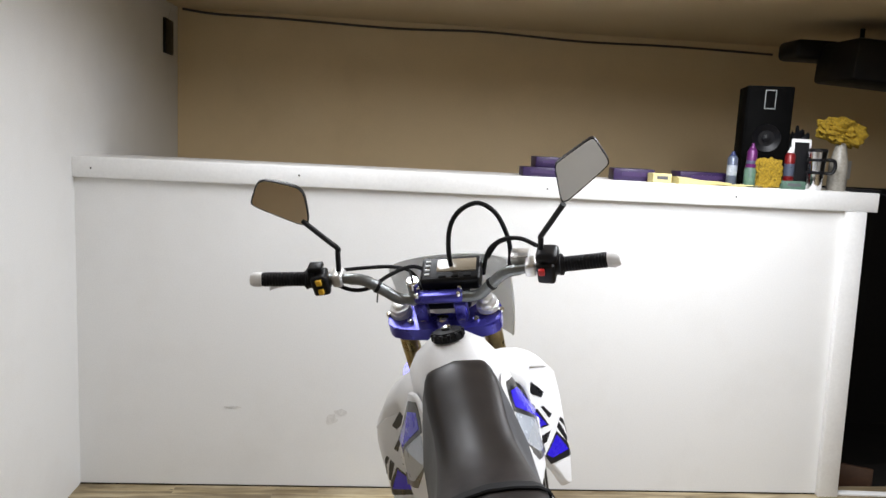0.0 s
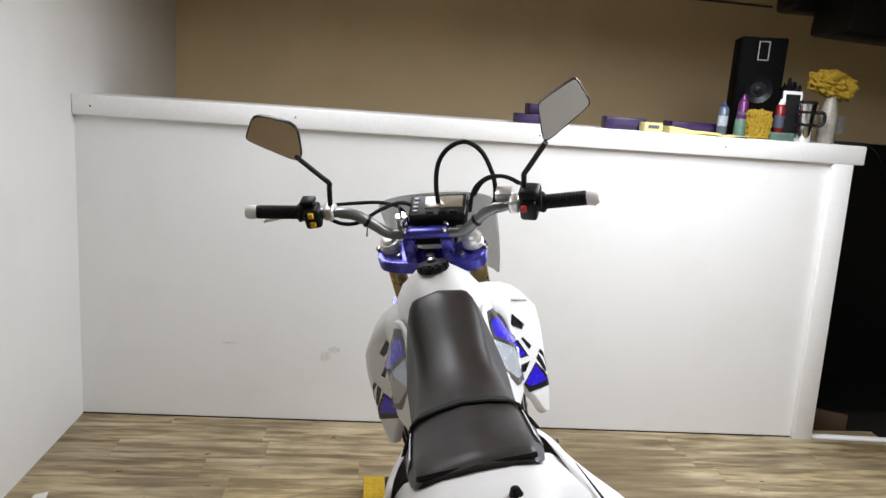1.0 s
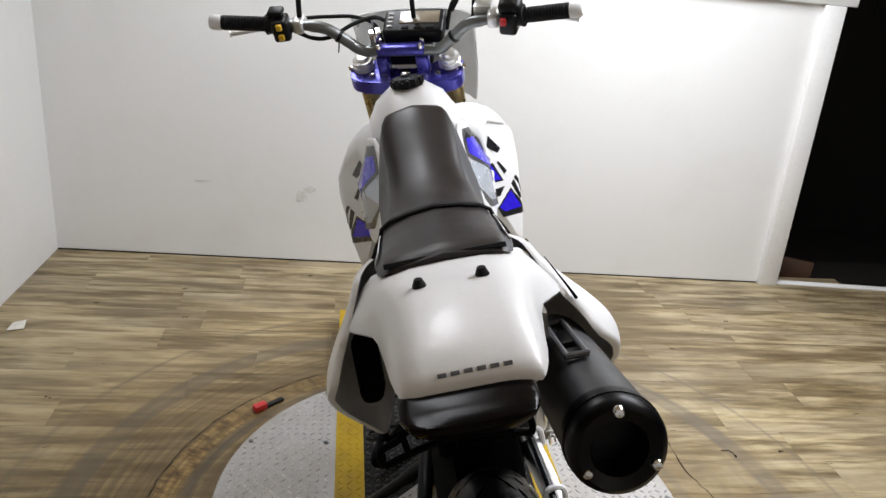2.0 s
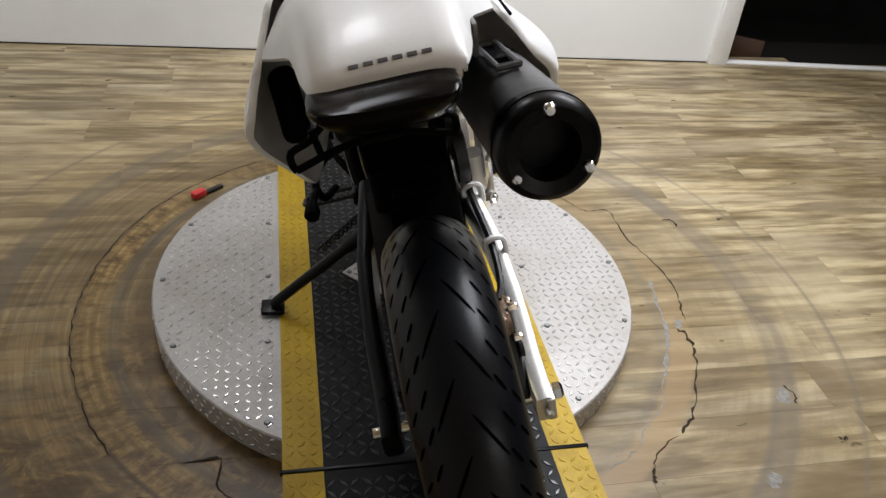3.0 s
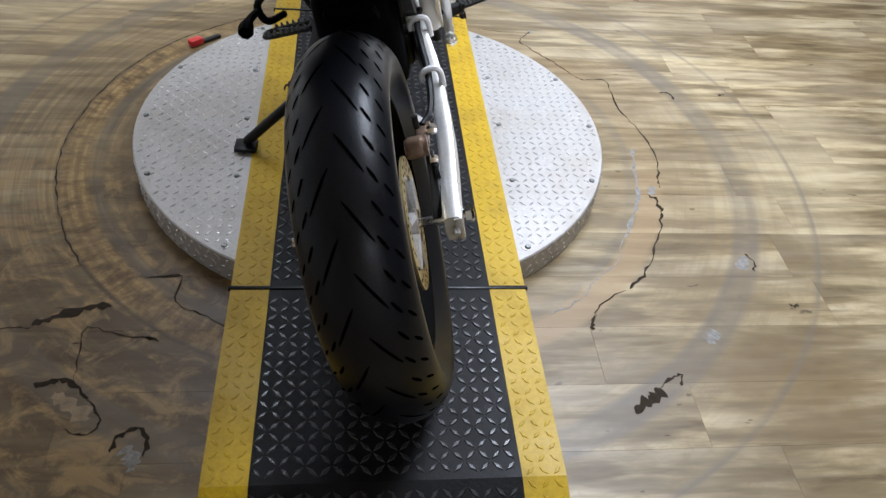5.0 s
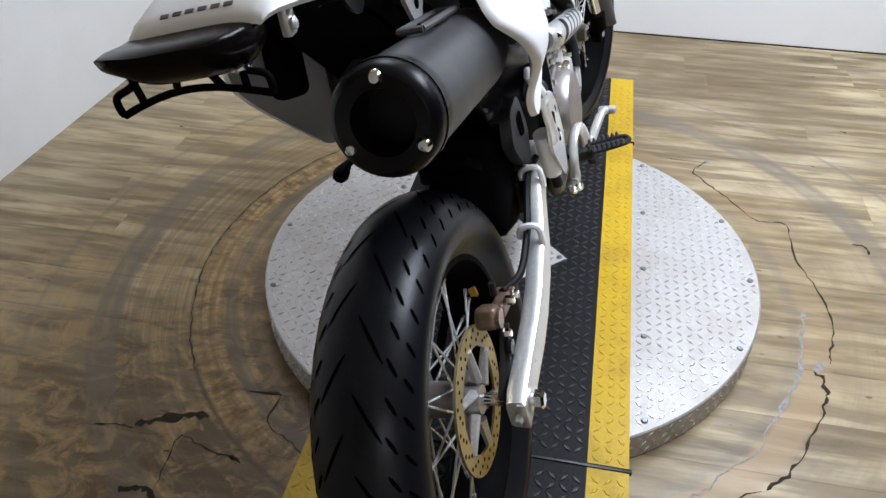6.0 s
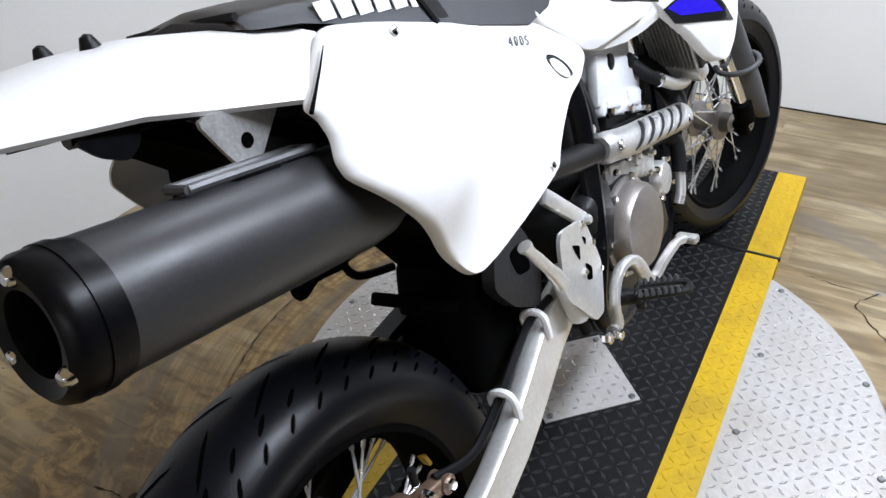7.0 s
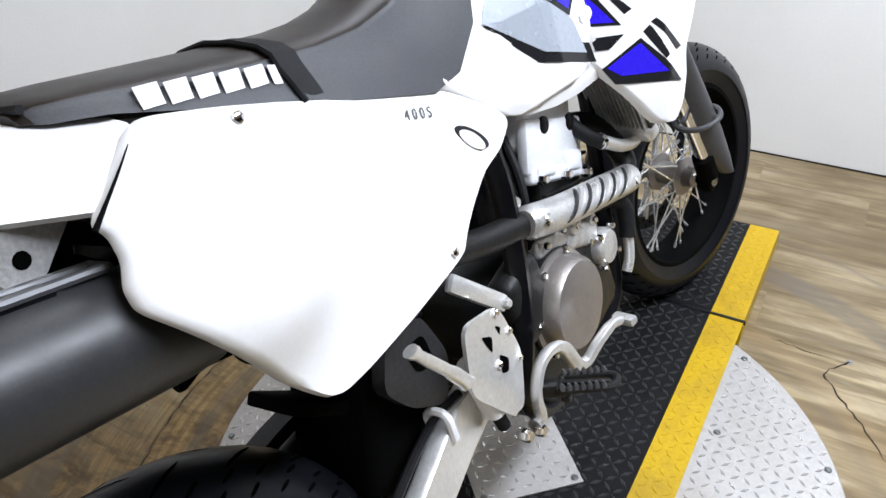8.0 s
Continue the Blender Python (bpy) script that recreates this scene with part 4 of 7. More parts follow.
def shell(sections, thick=0.004):
    """A shell from half sections (y, [(x, z), ...] from the middle outward), mirrored, with an inner skin."""
    bm = B()

    def skin(off):
        rows = []
        for y, half in sections:
            pts = [(-x, z) for x, z in reversed(half[1:])] + list(half)
            rows.append([bm.verts.new((x * (1 - off / max(half[-1][0], 0.02)), y, z - off)) for x, z in pts])
        return rows
    a, b = skin(0.0), skin(thick)
    n = len(a[0])
    for r0, r1, flip in [(a[i], a[i + 1], False) for i in range(len(a) - 1)] + [(b[i], b[i + 1], True) for i in range(len(b) - 1)]:
        for k in range(n - 1):
            f = (r0[k], r0[k + 1], r1[k + 1], r1[k])
            bm.faces.new(f[::-1] if flip else f)
    for k in range(n - 1):
        bm.faces.new((a[0][k], b[0][k], b[0][k + 1], a[0][k + 1]))
        bm.faces.new((a[-1][k + 1], b[-1][k + 1], b[-1][k], a[-1][k]))
    for i in range(len(a) - 1):
        bm.faces.new((a[i][0], a[i + 1][0], b[i + 1][0], b[i][0]))
        bm.faces.new((a[i + 1][-1], a[i][-1], b[i][-1], b[i + 1][-1]))
    return bm


bm = shell([(0.185, [(0, 0.955), (0.05, 0.954), (0.085, 0.952), (0.106, 0.946), (0.117, 0.936), (0.126, 0.924)]),
            (0.12, [(0, 0.978), (0.05, 0.976), (0.082, 0.970), (0.106, 0.955), (0.130, 0.928), (0.150, 0.903)]),
            (0.05, [(0, 0.996), (0.048, 0.994), (0.077, 0.987), (0.094, 0.972), (0.103, 0.952), (0.110, 0.925)]),
            (-0.01, [(0, 1.003), (0.045, 1.001), (0.071, 0.994), (0.086, 0.979), (0.093, 0.962), (0.098, 0.945)]),
            (-0.08, [(0, 1.005), (0.044, 1.003), (0.067, 0.997), (0.080, 0.985), (0.085, 0.973), (0.088, 0.960)]),
            (-0.135, [(0, 1.002), (0.044, 1.001), (0.064, 0.996), (0.075, 0.987), (0.079, 0.980), (0.081, 0.972)]),
            (-0.168, [(0, 0.994), (0.044, 0.993), (0.060, 0.991), (0.068, 0.987), (0.072, 0.983), (0.075, 0.978)]),
            (-0.181, [(0, 0.988), (0.044, 0.987), (0.058, 0.986), (0.064, 0.983), (0.068, 0.981), (0.071, 0.978)]),
            (-0.186, [(0, 0.980), (0.044, 0.9795), (0.056, 0.979), (0.062, 0.978), (0.066, 0.977), (0.068, 0.976)])])
fender = bpart("rear_fender", bm, PLASTIC_WHITE, "white plastic rear fender", angle=50)
for s in (-1, 1):
    bm = B()
    lathe(bm, [(0, 0.009), (0.003, 0.008), (0.010, 0.005), (0.012, 0.0)], 12, Matrix.Translation((s * 0.0375, 0.011, 0.999)) @ Matrix.Rotation(radians(-90), 4, "Y"))
    bpart("rubber_stud", bm, PLASTIC_BLACK, "black rubber stud", fender)
bm = B()
for k in range(6):
    x = -0.028 + k * 0.0128
    box(bm, (x, -0.1745, 0.9916 - 0.0002 * abs(k - 2.5)), (0.0088, 0.0044, 0.0012), (26, 0, 0), 0.0003)
tagged(bpart("marking_bar", bm, GREY_INK, "row of small dark printed bars", fender, smooth=False), kind="stuff")
bm = B()
box(bm, (0.063, -0.140, 0.960), (0.010, 0.016, 0.030), (0, 8, 0), 0.003)
bolt(bm, (0.068, -0.142, 0.956), (1, 0, 0), 0.006, 0.004)
bpart("fender_tab", bm, ALU, "bright metal fixing tab", fender)
# tail lens below the fender
bm = B()
rings = []
for y, w, z0, z1, zm in ((-0.244, 0.044, 0.975, 0.981, 0.982), (-0.238, 0.056, 0.963, 0.981, 0.984), (-0.218, 0.064, 0.948, 0.979, 0.983), (-0.190, 0.066, 0.938, 0.975, 0.979), (-0.165, 0.064, 0.935, 0.974, 0.984), (-0.145, 0.052, 0.945, 0.972, 0.984)):
    rings.append([(px, y, pz) for px, pz in rounded([(-w * 1.16, z1 + 0.005), (-w * 1.08, z1 * 0.6 + z0 * 0.4), (-w * 0.6, z0), (w * 0.50, z0), (w * 0.86, z1 * 0.55 + z0 * 0.45), (w * 0.90, z1), (w * 0.5, zm), (-w * 0.5, zm)], 0.3, 3)])
loft(bm, rings)
tail = bpart("tail_light", bm, LENS_DARK, "unlit dark tail lamp under the fender")
bm = B()
lathe(bm, [(0, 0.010), (0.006, 0.010), (0.009, 0.006)], 12, Matrix.Translation((0.03, -0.185, 0.946)) @ Matrix.Rotation(radians(90), 4, "Y"))
bpart("plate_lamp", bm, CHROME, "", tail)
# open-work plate bracket: a flat moulded truss with a loop at each end
def along(u, h):
    """A point of the bracket: u from end to end, h up from its lower chord."""
    return Vector((-0.098, -0.198, 0.919)).lerp(Vector((0.047, -0.182, 0.912)), u) + Vector((0, 0.13 * h, 1.25 * h + 0.015 * math.sin(math.pi * u)))


chords = [[along(u, 0.0) for u in (0.0, 0.1, 0.2, 0.35, 0.5, 0.65, 0.8, 0.9, 1.0)], [along(0.0, 0.0), along(-0.015, 0.006), along(0.0, 0.014), along(0.12, 0.015), along(0.22, 0.021), along(0.34, 0.027), along(0.5, 0.029), along(0.66, 0.027), along(0.78, 0.021), along(0.88, 0.015), along(1.0, 0.014), along(1.015, 0.006), along(1.0, 0.0)]]
bm = B()
tube(bm, smooth_path(chords[0], 3), 0.0036, 8)
bracket = bpart("plate_bracket", bm, END_BLACK, "black open-work plate bracket with looped ends")
bm = B()
tube(bm, smooth_path(chords[1], 3), 0.0036, 8)
bpart("upper_rail", bm, END_BLACK, "", bracket)
for u0, u1 in ((0.17, 0.15), (0.42, 0.46), (0.72, 0.60), (0.86, 0.87)):
    bm = B()
    tube(bm, [along(u0, 0.0), along(u1, 0.022)], 0.0036, 6)
    bpart("strut", bm, END_BLACK, "", bracket)
for u in (0.42, 0.58):
    bm = B()
    tube(bm, [along(u, 0.024), along(u, 0.024) + Vector((0, 0.05, 0.006))], 0.006, 6)
    bpart("fixing_post", bm, END_BLACK, "", bracket)
# inner mudguard and subframe rails under the fender
bm = B()
rings = []
for y, z, w in ((0.0, 0.93, 0.055), (0.06, 0.880, 0.062), (0.13, 0.815, 0.066), (0.20, 0.745, 0.068), (0.27, 0.68, 0.070), (0.33, 0.615, 0.070), (0.375, 0.54, 0.070), (0.40, 0.46, 0.068), (0.41, 0.40, 0.066)):
    rings.append([(-w, y, z), (-w * 0.6, y + 0.012, z + 0.014), (w * 0.6, y + 0.012, z + 0.014), (w, y, z), (w, y + 0.006, z + 0.004), (w * 0.6, y + 0.02, z + 0.02), (-w * 0.6, y + 0.02, z + 0.02), (-w, y + 0.006, z + 0.004)])
loft(bm, rings)
bpart("inner_mudguard", bm, END_BLACK, "black plastic inner mudguard")
bm = B()
box(bm, (-0.02, 0.30, 0.78), (0.15, 0.26, 0.17), (-14, 0, 0), 0.03, 3)
bpart("air_box", bm, PLASTIC_BLACK, "black plastic air box")
for s in (-1, 1):
    bm = B()
    tube(bm, smooth_path([(s * 0.075, 0.66, 0.80), (s * 0.08, 0.40, 0.86), (s * 0.07, 0.15, 0.91), (s * 0.05, -0.05, 0.95)], 5), 0.011, 8)
    tube(bm, smooth_path([(s * 0.085, 0.58, 0.60), (s * 0.085, 0.40, 0.70), (s * 0.08, 0.20, 0.83), (s * 0.075, 0.10, 0.895)], 5), 0.010, 8)
    bpart("subframe_rail", bm, PAINT_BLACK, "black steel subframe rail")
bm = B()
box(bm, (0, 0.375, 0.47), (0.150, 0.12, 0.19), (-20, 0, 0), 0.02, 3)
box(bm, (0.02, 0.43, 0.40), (0.10, 0.07, 0.07), (15, 0, 0), 0.015, 3)
bpart("linkage_shroud", bm, END_BLACK, "black shroud over the shock linkage")
bm = B()
box(bm, (0.005, 0.292, 0.553), (0.085, 0.090, 0.018), (-38, 0, 0), 0.004)
bpart("mud_flap", bm, END_BLACK, "black rubber mud flap above the tyre")
bm = B()
box(bm, (-0.138, 0.168, 0.815), (0.034, 0.07, 0.10), (-18, 0, 0), 0.014, 3)
bpart("side_cover", bm, END_BLACK, "black inner side cover")
# grey bracket plates that carry the muffler
bm = B()
o = rounded([(0.115, 0.91), (0.02, 0.93), (0.035, 0.895), (0.045, 0.875), (0.07, 0.872), (0.085, 0.885)], 0.3, 3)
extrude_poly(bm, [(0.104, y, z) for y, z in o], (0.005, 0, 0))
brk = bpart("muffler_bracket", bm, CAST, "grey cast bracket plate")
bm = B()
lathe(bm, [(0, 0.007), (0.001, 0.006)], 12, pose(0.1094, 0.062, 0.892))
bpart("bracket_hole", bm, GROOVE, "", brk)
bm = B()
o = rounded([(-0.005, 0.945), (-0.065, 0.95), (-0.05, 0.93), (-0.03, 0.918), (-0.015, 0.925)], 0.3, 3)
extrude_poly(bm, [(0.080, y, z) for y, z in o], (0.004, 0, 0))
bpart("rear_bracket", bm, PAINT_BLACK, "black steel bracket")

# ---- muffler
AX = Vector((math.sin(radians(-1.0)), math.cos(radians(12)), -math.sin(radians(12)))).normalized()
MUF = Matrix.Translation((0.134, -0.170, 0.864)) @ AX.to_track_quat("X", "Z").to_matrix().to_4x4()
bm = B()
lathe(bm, [(0.034, 0.0490), (0.034, 0.0520), (0.05, 0.0520), (0.30, 0.0525), (0.33, 0.050), (0.37, 0.036), (0.41, 0.024), (0.43, 0.022)], 40, MUF)
muf = bpart("muffler", bm, MUFFLER_BLACK, "satin black cylindrical muffler")
bm = B()
lathe(bm, [(0.036, 0.0526), (0.016, 0.0532), (0.004, 0.0532), (-0.004, 0.050), (-0.008, 0.044), (-0.004, 0.031), (0.004, 0.029), (0.031, 0.027), (0.031, 0.0)], 40, MUF)
cap_ob = bpart("end_cap", bm, PAINT_BLACK, "black end cap with a dark outlet", muf)
for n_, (x, y, z) in enumerate(((0.138, -0.164, 0.9045), (0.1685, -0.178, 0.8425), (0.0975, -0.174, 0.8445))):
    bm = B()
    lathe(bm, [(0, 0.0072), (0.005, 0.0072), (0.0085, 0.0045), (0.009, 0.0)], 12, Matrix.Translation((x, y, z)) @ (-AX).to_track_quat("X", "Z").to_matrix().to_4x4())
    bpart("cap_bolt", bm, CHROME, "bright domed bolt", cap_ob)
bm = B()
lathe(bm, [(0.016, 0.0528), (0.016, 0.0545), (0.026, 0.0545), (0.026, 0.0528)], 40, MUF, close=True)
bpart("end_band", bm, PAINT_BLACK, "", muf)
# hanger bar: a long flat loop on top
bm = B()
for a, b in (((-0.012, 0.130), (-0.012, 0.265)), ((0.012, 0.130), (0.012, 0.265))):
    pa, pb = MUF @ Vector((a[1], 0, 0)), MUF @ Vector((b[1], 0, 0))
    up = Vector((-0.05, 0.2, 1)).normalized() * 0.0575
    tube(bm, [pa + up + Vector((a[0], 0, 0)), pb + up + Vector((b[0], 0, 0))], 0.0042, 8)
for t_ in (0.130, 0.265):
    p_ = MUF @ Vector((t_, 0, 0)) + Vector((-0.05, 0.2, 1)).normalized() * 0.0575
    tube(bm, [p_ + Vector((-0.014, 0, 0)), p_ + Vector((0.014, 0, 0))], 0.0042, 8)
bpart("hanger_loop", bm, HANGER_STEEL, "steel hanger loop", muf)
bm = B()
box(bm, MUF @ Vector((0.20, 0, 0)) + Vector((0, 0.01, 0.052)), (0.022, 0.05, 0.012), (-12, 0, 0), 0.003)
bpart("hanger_foot", bm, PAINT_BLACK, "", muf)

# ---- seat
SEAT = ((0.118, 0.076, 0.084, 0.983, 0.972), (0.135, 0.085, 0.092, 0.988, 0.966), (0.18, 0.089, 0.098, 0.983, 0.956), (0.25, 0.091, 0.104, 0.973, 0.932), (0.335, 0.092, 0.110, 0.961, 0.905), (0.375, 0.091, 0.112, 0.956, 0.892), (0.44, 0.088, 0.111, 0.948, 0.868),
        (0.51, 0.083, 0.109, 0.945, 0.846), (0.58, 0.077, 0.107, 0.953, 0.824), (0.64, 0.075, 0.108, 0.974, 0.830), (0.70, 0.078, 0.106, 1.004, 0.876), (0.740, 0.077, 0.091, 1.026, 0.945), (0.764, 0.073, 0.080, 1.037, 0.990), (0.781, 0.064, 0.068, 1.041, 1.014), (0.789, 0.049, 0.052, 1.039, 1.026), (0.793, 0.028, 0.030, 1.035, 1.029))


def seat_ring(y, wt, wb, zt, zb, grow=0.0):
    wt, wb, zt = wt + grow, wb + grow, zt + grow
    zm = zt - min(0.030, (zt - zb) * 0.6)
    half = [(wb, zb), (wb * 0.55 + wt * 0.45, (zb + zm) / 2), (wt, zm), (wt * 0.95, zt - (zt - zm) * 0.55), (wt * 0.80, zt - (zt - zm) * 0.24), (wt * 0.45, zt + 0.001), (0, zt + 0.006)]
    return [(x, y, z) for x, z in half] + [(-x, y, z) for x, z in reversed(half[:-1])]


bm = B()
loft(bm, [seat_ring(*s) for s in SEAT])
bmesh.ops.subdivide_edges(bm, edges=bm.edges, cuts=1, use_grid_fill=True, smooth=0.6)
bm.normal_update()
# faces turned sideways get the vinyl with the sheen in its colour
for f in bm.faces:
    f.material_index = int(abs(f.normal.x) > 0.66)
seat = bpart("seat", bm, [VINYL, VINYL_SHEEN], "black vinyl seat, warm reflection and paler side sheen painted in", angle=65)


def seat_x(y, z):
    for a, b in zip(SEAT, SEAT[1:]):
        if a[0] <= y <= b[0]:
            f = (y - a[0]) / (b[0] - a[0])
            wt, wb, zt, zb = (a[k] + (b[k] - a[k]) * f for k in range(1, 5))
            zm = zt - min(0.030, (zt - zb) * 0.6)
            g = max(0.0, min(1.0, (z - zb) / max(zm - zb, 1e-4)))
            return wb + (wt - wb) * g
    return 0.1


bm = B()
ringsA = [seat_ring(0.372, 0.0912, 0.1120, 0.9565, 0.886, 0.0020), seat_ring(0.386, 0.0905, 0.1119, 0.9548, 0.880, 0.0026), seat_ring(0.400, 0.0898, 0.1117, 0.953, 0.876, 0.0020)]
loft(bm, ringsA, caps=False)
bpart("seat_strap", bm, GRIP, "black passenger strap across the seat", seat)
bm = B()
tube(bm, [Vector(q) for q in seat_ring(0.366, 0.0915, 0.1118, 0.957, 0.894, 0.0032)], 0.0036, 6)
bpart("seat_piping", bm, GRIP, "black piping", seat)
bm = B()
tube(bm, [(x, 0.124, 0.984 - 0.06 * abs(x) ** 1.5) for x in (-0.082, -0.05, 0, 0.05, 0.082)], 0.004, 6)
bpart("rear_hem", bm, GRIP, "", seat)
# white printed blocks along the seat side
for s in (1, -1):
    for k in range(6):
        y0 = 0.206 + k * 0.0285
        w = 0.0235 if k < 5 else 0.010
        zc = 0.9580 - 0.205 * (y0 - 0.206)
        h = 0.0092
        bm = B()
        pts = [(y0, zc - h), (y0 + w, zc - h - 0.003), (y0 + w + 0.004, zc + h - 0.003), (y0 + 0.004, zc + h)]
        extrude_poly(bm, [(s * (seat_x(y, z) + 0.0012), y, z) for y, z in pts], (s * 0.0012, 0, 0))
        bpart("print_block", bm, WHITE_INK, "white printed block", seat, smooth=False)

# ---- tank
bm = B()
TANK = ((0.6, 0.91, 0.05, 0.909, 0.085, 0.889, 0.0995, 0.83, 0.812), (0.66, 0.94, 0.055, 0.936, 0.076, 0.915, 0.096, 0.84, 0.778), (0.72, 0.978, 0.058, 0.971, 0.074, 0.93, 0.097, 0.86, 0.738), (0.78, 1.022, 0.058, 1.011, 0.080, 0.95, 0.113, 0.862, 0.716), (0.84, 1.072, 0.068, 1.047, 0.096, 0.965, 0.13, 0.865, 0.706), (0.9, 1.074, 0.076, 1.045, 0.104, 0.96, 0.139, 0.862, 0.703), (0.955, 1.058, 0.078, 1.031, 0.112, 0.95, 0.158, 0.86, 0.712), (1.0, 1.035, 0.07, 1.012, 0.112, 0.93, 0.166, 0.86, 0.74))
rings = []
for y, zt, w1, z1, w2, z2, w3, z3, zb in TANK:
    half = [(w3 * 0.96, zb), (w3 + 0.002, zb + 0.02), (w3, z3), (w2, z2), ((w1 + w2) / 2 + 0.006, (z1 + z2) / 2 + 0.006), (w1, z1), (w1 * 0.5, zt - 0.001), (0, zt)]
    rings.append([(x, y, z) for x, z in half] + [(-x, y, z) for x, z in reversed(half[:-1])])
loft(bm, rings)
bmesh.ops.subdivide_edges(bm, edges=bm.edges, cuts=1, use_grid_fill=True, smooth=0.0)
tank = bpart("fuel_tank", bm, PLASTIC_WHITE, "white fuel tank with side covers", angle=60)


def tank_x(y, z):
    y = min(max(y, 0.601), 0.999)
    for a, b in zip(TANK, TANK[1:]):
        if a[0] <= y <= b[0]:
            f = (y - a[0]) / (b[0] - a[0])
            v = [p + (q - p) * f for p, q in zip(a, b)]
            zt, w1, z1, w2, z2, w3, z3, zb = v[1:]
            prof = [(zb, w3 * 0.96), (zb + 0.02, w3 + 0.002), (z3, w3), (z2, w2), ((z1 + z2) / 2 + 0.006, (w1 + w2) / 2 + 0.006), (z1, w1)]
            for (za, xa), (zc, xc) in zip(prof, prof[1:]):
                if za <= z <= zc:
                    return xa + (xc - xa) * (z - za) / (zc - za)
            return w1
    return 0.12


bm = B()
lathe(bm, [(0, 0.034), (0.012, 0.034), (0.014, 0.031), (0.020, 0.030), (0.022, 0.012), (0.026, 0.011), (0.027, 0.0)], 28, Matrix.Translation((0, 0.862, 1.072)) @ Matrix.Rotation(radians(-90), 4, "Y"))
for k in range(12):
    a = 2 * math.pi * k / 12
    box(bm, (0.033 * math.cos(a), 0.862 + 0.033 * math.sin(a), 1.082), (0.008, 0.008, 0.016), (0, 0, math.degrees(a)), 0.002)
bpart("fuel_cap", bm, PLASTIC_BLACK, "black ribbed fuel cap", tank)
bm = B()
lathe(bm, [(0, 0.0095), (0.003, 0.0095), (0.005, 0.006), (0.005, 0.0)], 14, Matrix.Translation((0, 0.862, 1.0985)) @ Matrix.Rotation(radians(-90), 4, "Y"))
bpart("cap_lock", bm, CHROME, "bright cap lock", tank)


COVER = [(0.592, 0.826), (0.748, 0.722), (0.893, 0.736), (0.925, 0.80), (0.905, 0.90), (0.865, 0.975), (0.815, 0.985), (0.745, 0.948), (0.665, 0.890)]


def cover_x(y, z):
    return tank_x(y, z) + 0.007 + min(0.008, 0.10 * max(0.0, y - 0.74))


# ---- radiator shrouds with their printed shapes
def shroud_x(y, z):
    return max(0.149, 0.124 + 0.75 * (min(y, 1.03) - 0.887) + 0.2 * max(0.0, y - 1.03)) - 0.12 * max(0.0, 0.66 - z)


SHROUD = [(0.875, 0.88), (0.895, 0.928), (0.938, 0.946), (0.998, 0.919), (1.087, 0.861), (1.149, 0.786), (1.12, 0.74), (1.09, 0.705), (1.081, 0.661), (1.07, 0.616), (1.044, 0.591), (1.013, 0.6), (0.973, 0.668), (0.929, 0.734), (0.895, 0.786), (0.87, 0.826)]


def decal(name, pts, xf, s, material, parent, label, lift):
    """A printed shape that follows a panel."""
    out, m_ = [], len(pts)
    for i in range(m_):
        a, b = Vector(pts[i]), Vector(pts[(i + 1) % m_])
        for k in range(8):
            out.append(a.lerp(b, k / 8))
    cy, cz = sum(p.x for p in out) / len(out), sum(p.y for p in out) / len(out)
    bm = B()
    rings = [[(s * (xf(cy + (p.x - cy) * f, cz + (p.y - cz) * f) + lift), cy + (p.x - cy) * f, cz + (p.y - cz) * f) for p in out] for f in (1.0, 0.94, 0.88, 0.82, 0.76, 0.70, 0.64, 0.58, 0.52, 0.46, 0.40, 0.34, 0.28, 0.22, 0.16, 0.10, 0.05)]
    vr = loft(bm, rings, caps=False)
    bm.faces.new(vr[-1])
    low = [bm.verts.new(v.co - Vector((s * 0.0008, 0, 0))) for v in vr[0]]
    for k in range(len(low)):
        j = (k + 1) % len(low)
        bm.faces.new((vr[0][k], vr[0][j], low[j], low[k]))
    return part(name, bm, material, parent, label, smooth=False)


# the other side's shroud sits lower at its leading edge
SHROUD_LOW = [(0.875, 0.875), (0.895, 0.910), (0.938, 0.916), (0.998, 0.874), (1.066, 0.828), (1.122, 0.776)] + SHROUD[6:]


def shoulder(s, low):
    """White panel that bridges the tank's flank and the top of a shroud."""
    inner = [(0.096, 0.862, 0.962), (0.094, 0.895, 0.986), (0.090, 0.935, 0.998), (0.086, 0.975, 0.992), (0.086, 1.02, 0.962)]
    outer = [(0.146, 0.872, 0.872), (0.150, 0.892, 0.926), (0.168, 0.936, 0.948), (0.212, 0.996, 0.920), (0.243, 1.075, 0.868)]
    rows_ = []
    for a, b in zip(inner, outer):
        a = Vector(a)
        b = Vector(b) - (Vector((0.024, 0, low)) if low else Vector())
        top = [a.lerp(b, f) + Vector((0.016, 0, 0.018 if not low else 0.014)) * (4 * f * (1 - f)) for f in (0, 0.2, 0.4, 0.6, 0.8, 1)]
        ring_ = top + [p - Vector((0.004, 0, 0.004)) for p in reversed(top)]
        rows_.append([(s * p.x, p.y, p.z) for p in ring_])
    bm = B()
    loft(bm, rows_)
    bpart("shroud_shoulder", bm, PLASTIC_WHITE, "white plastic panel between tank and shroud", angle=60)


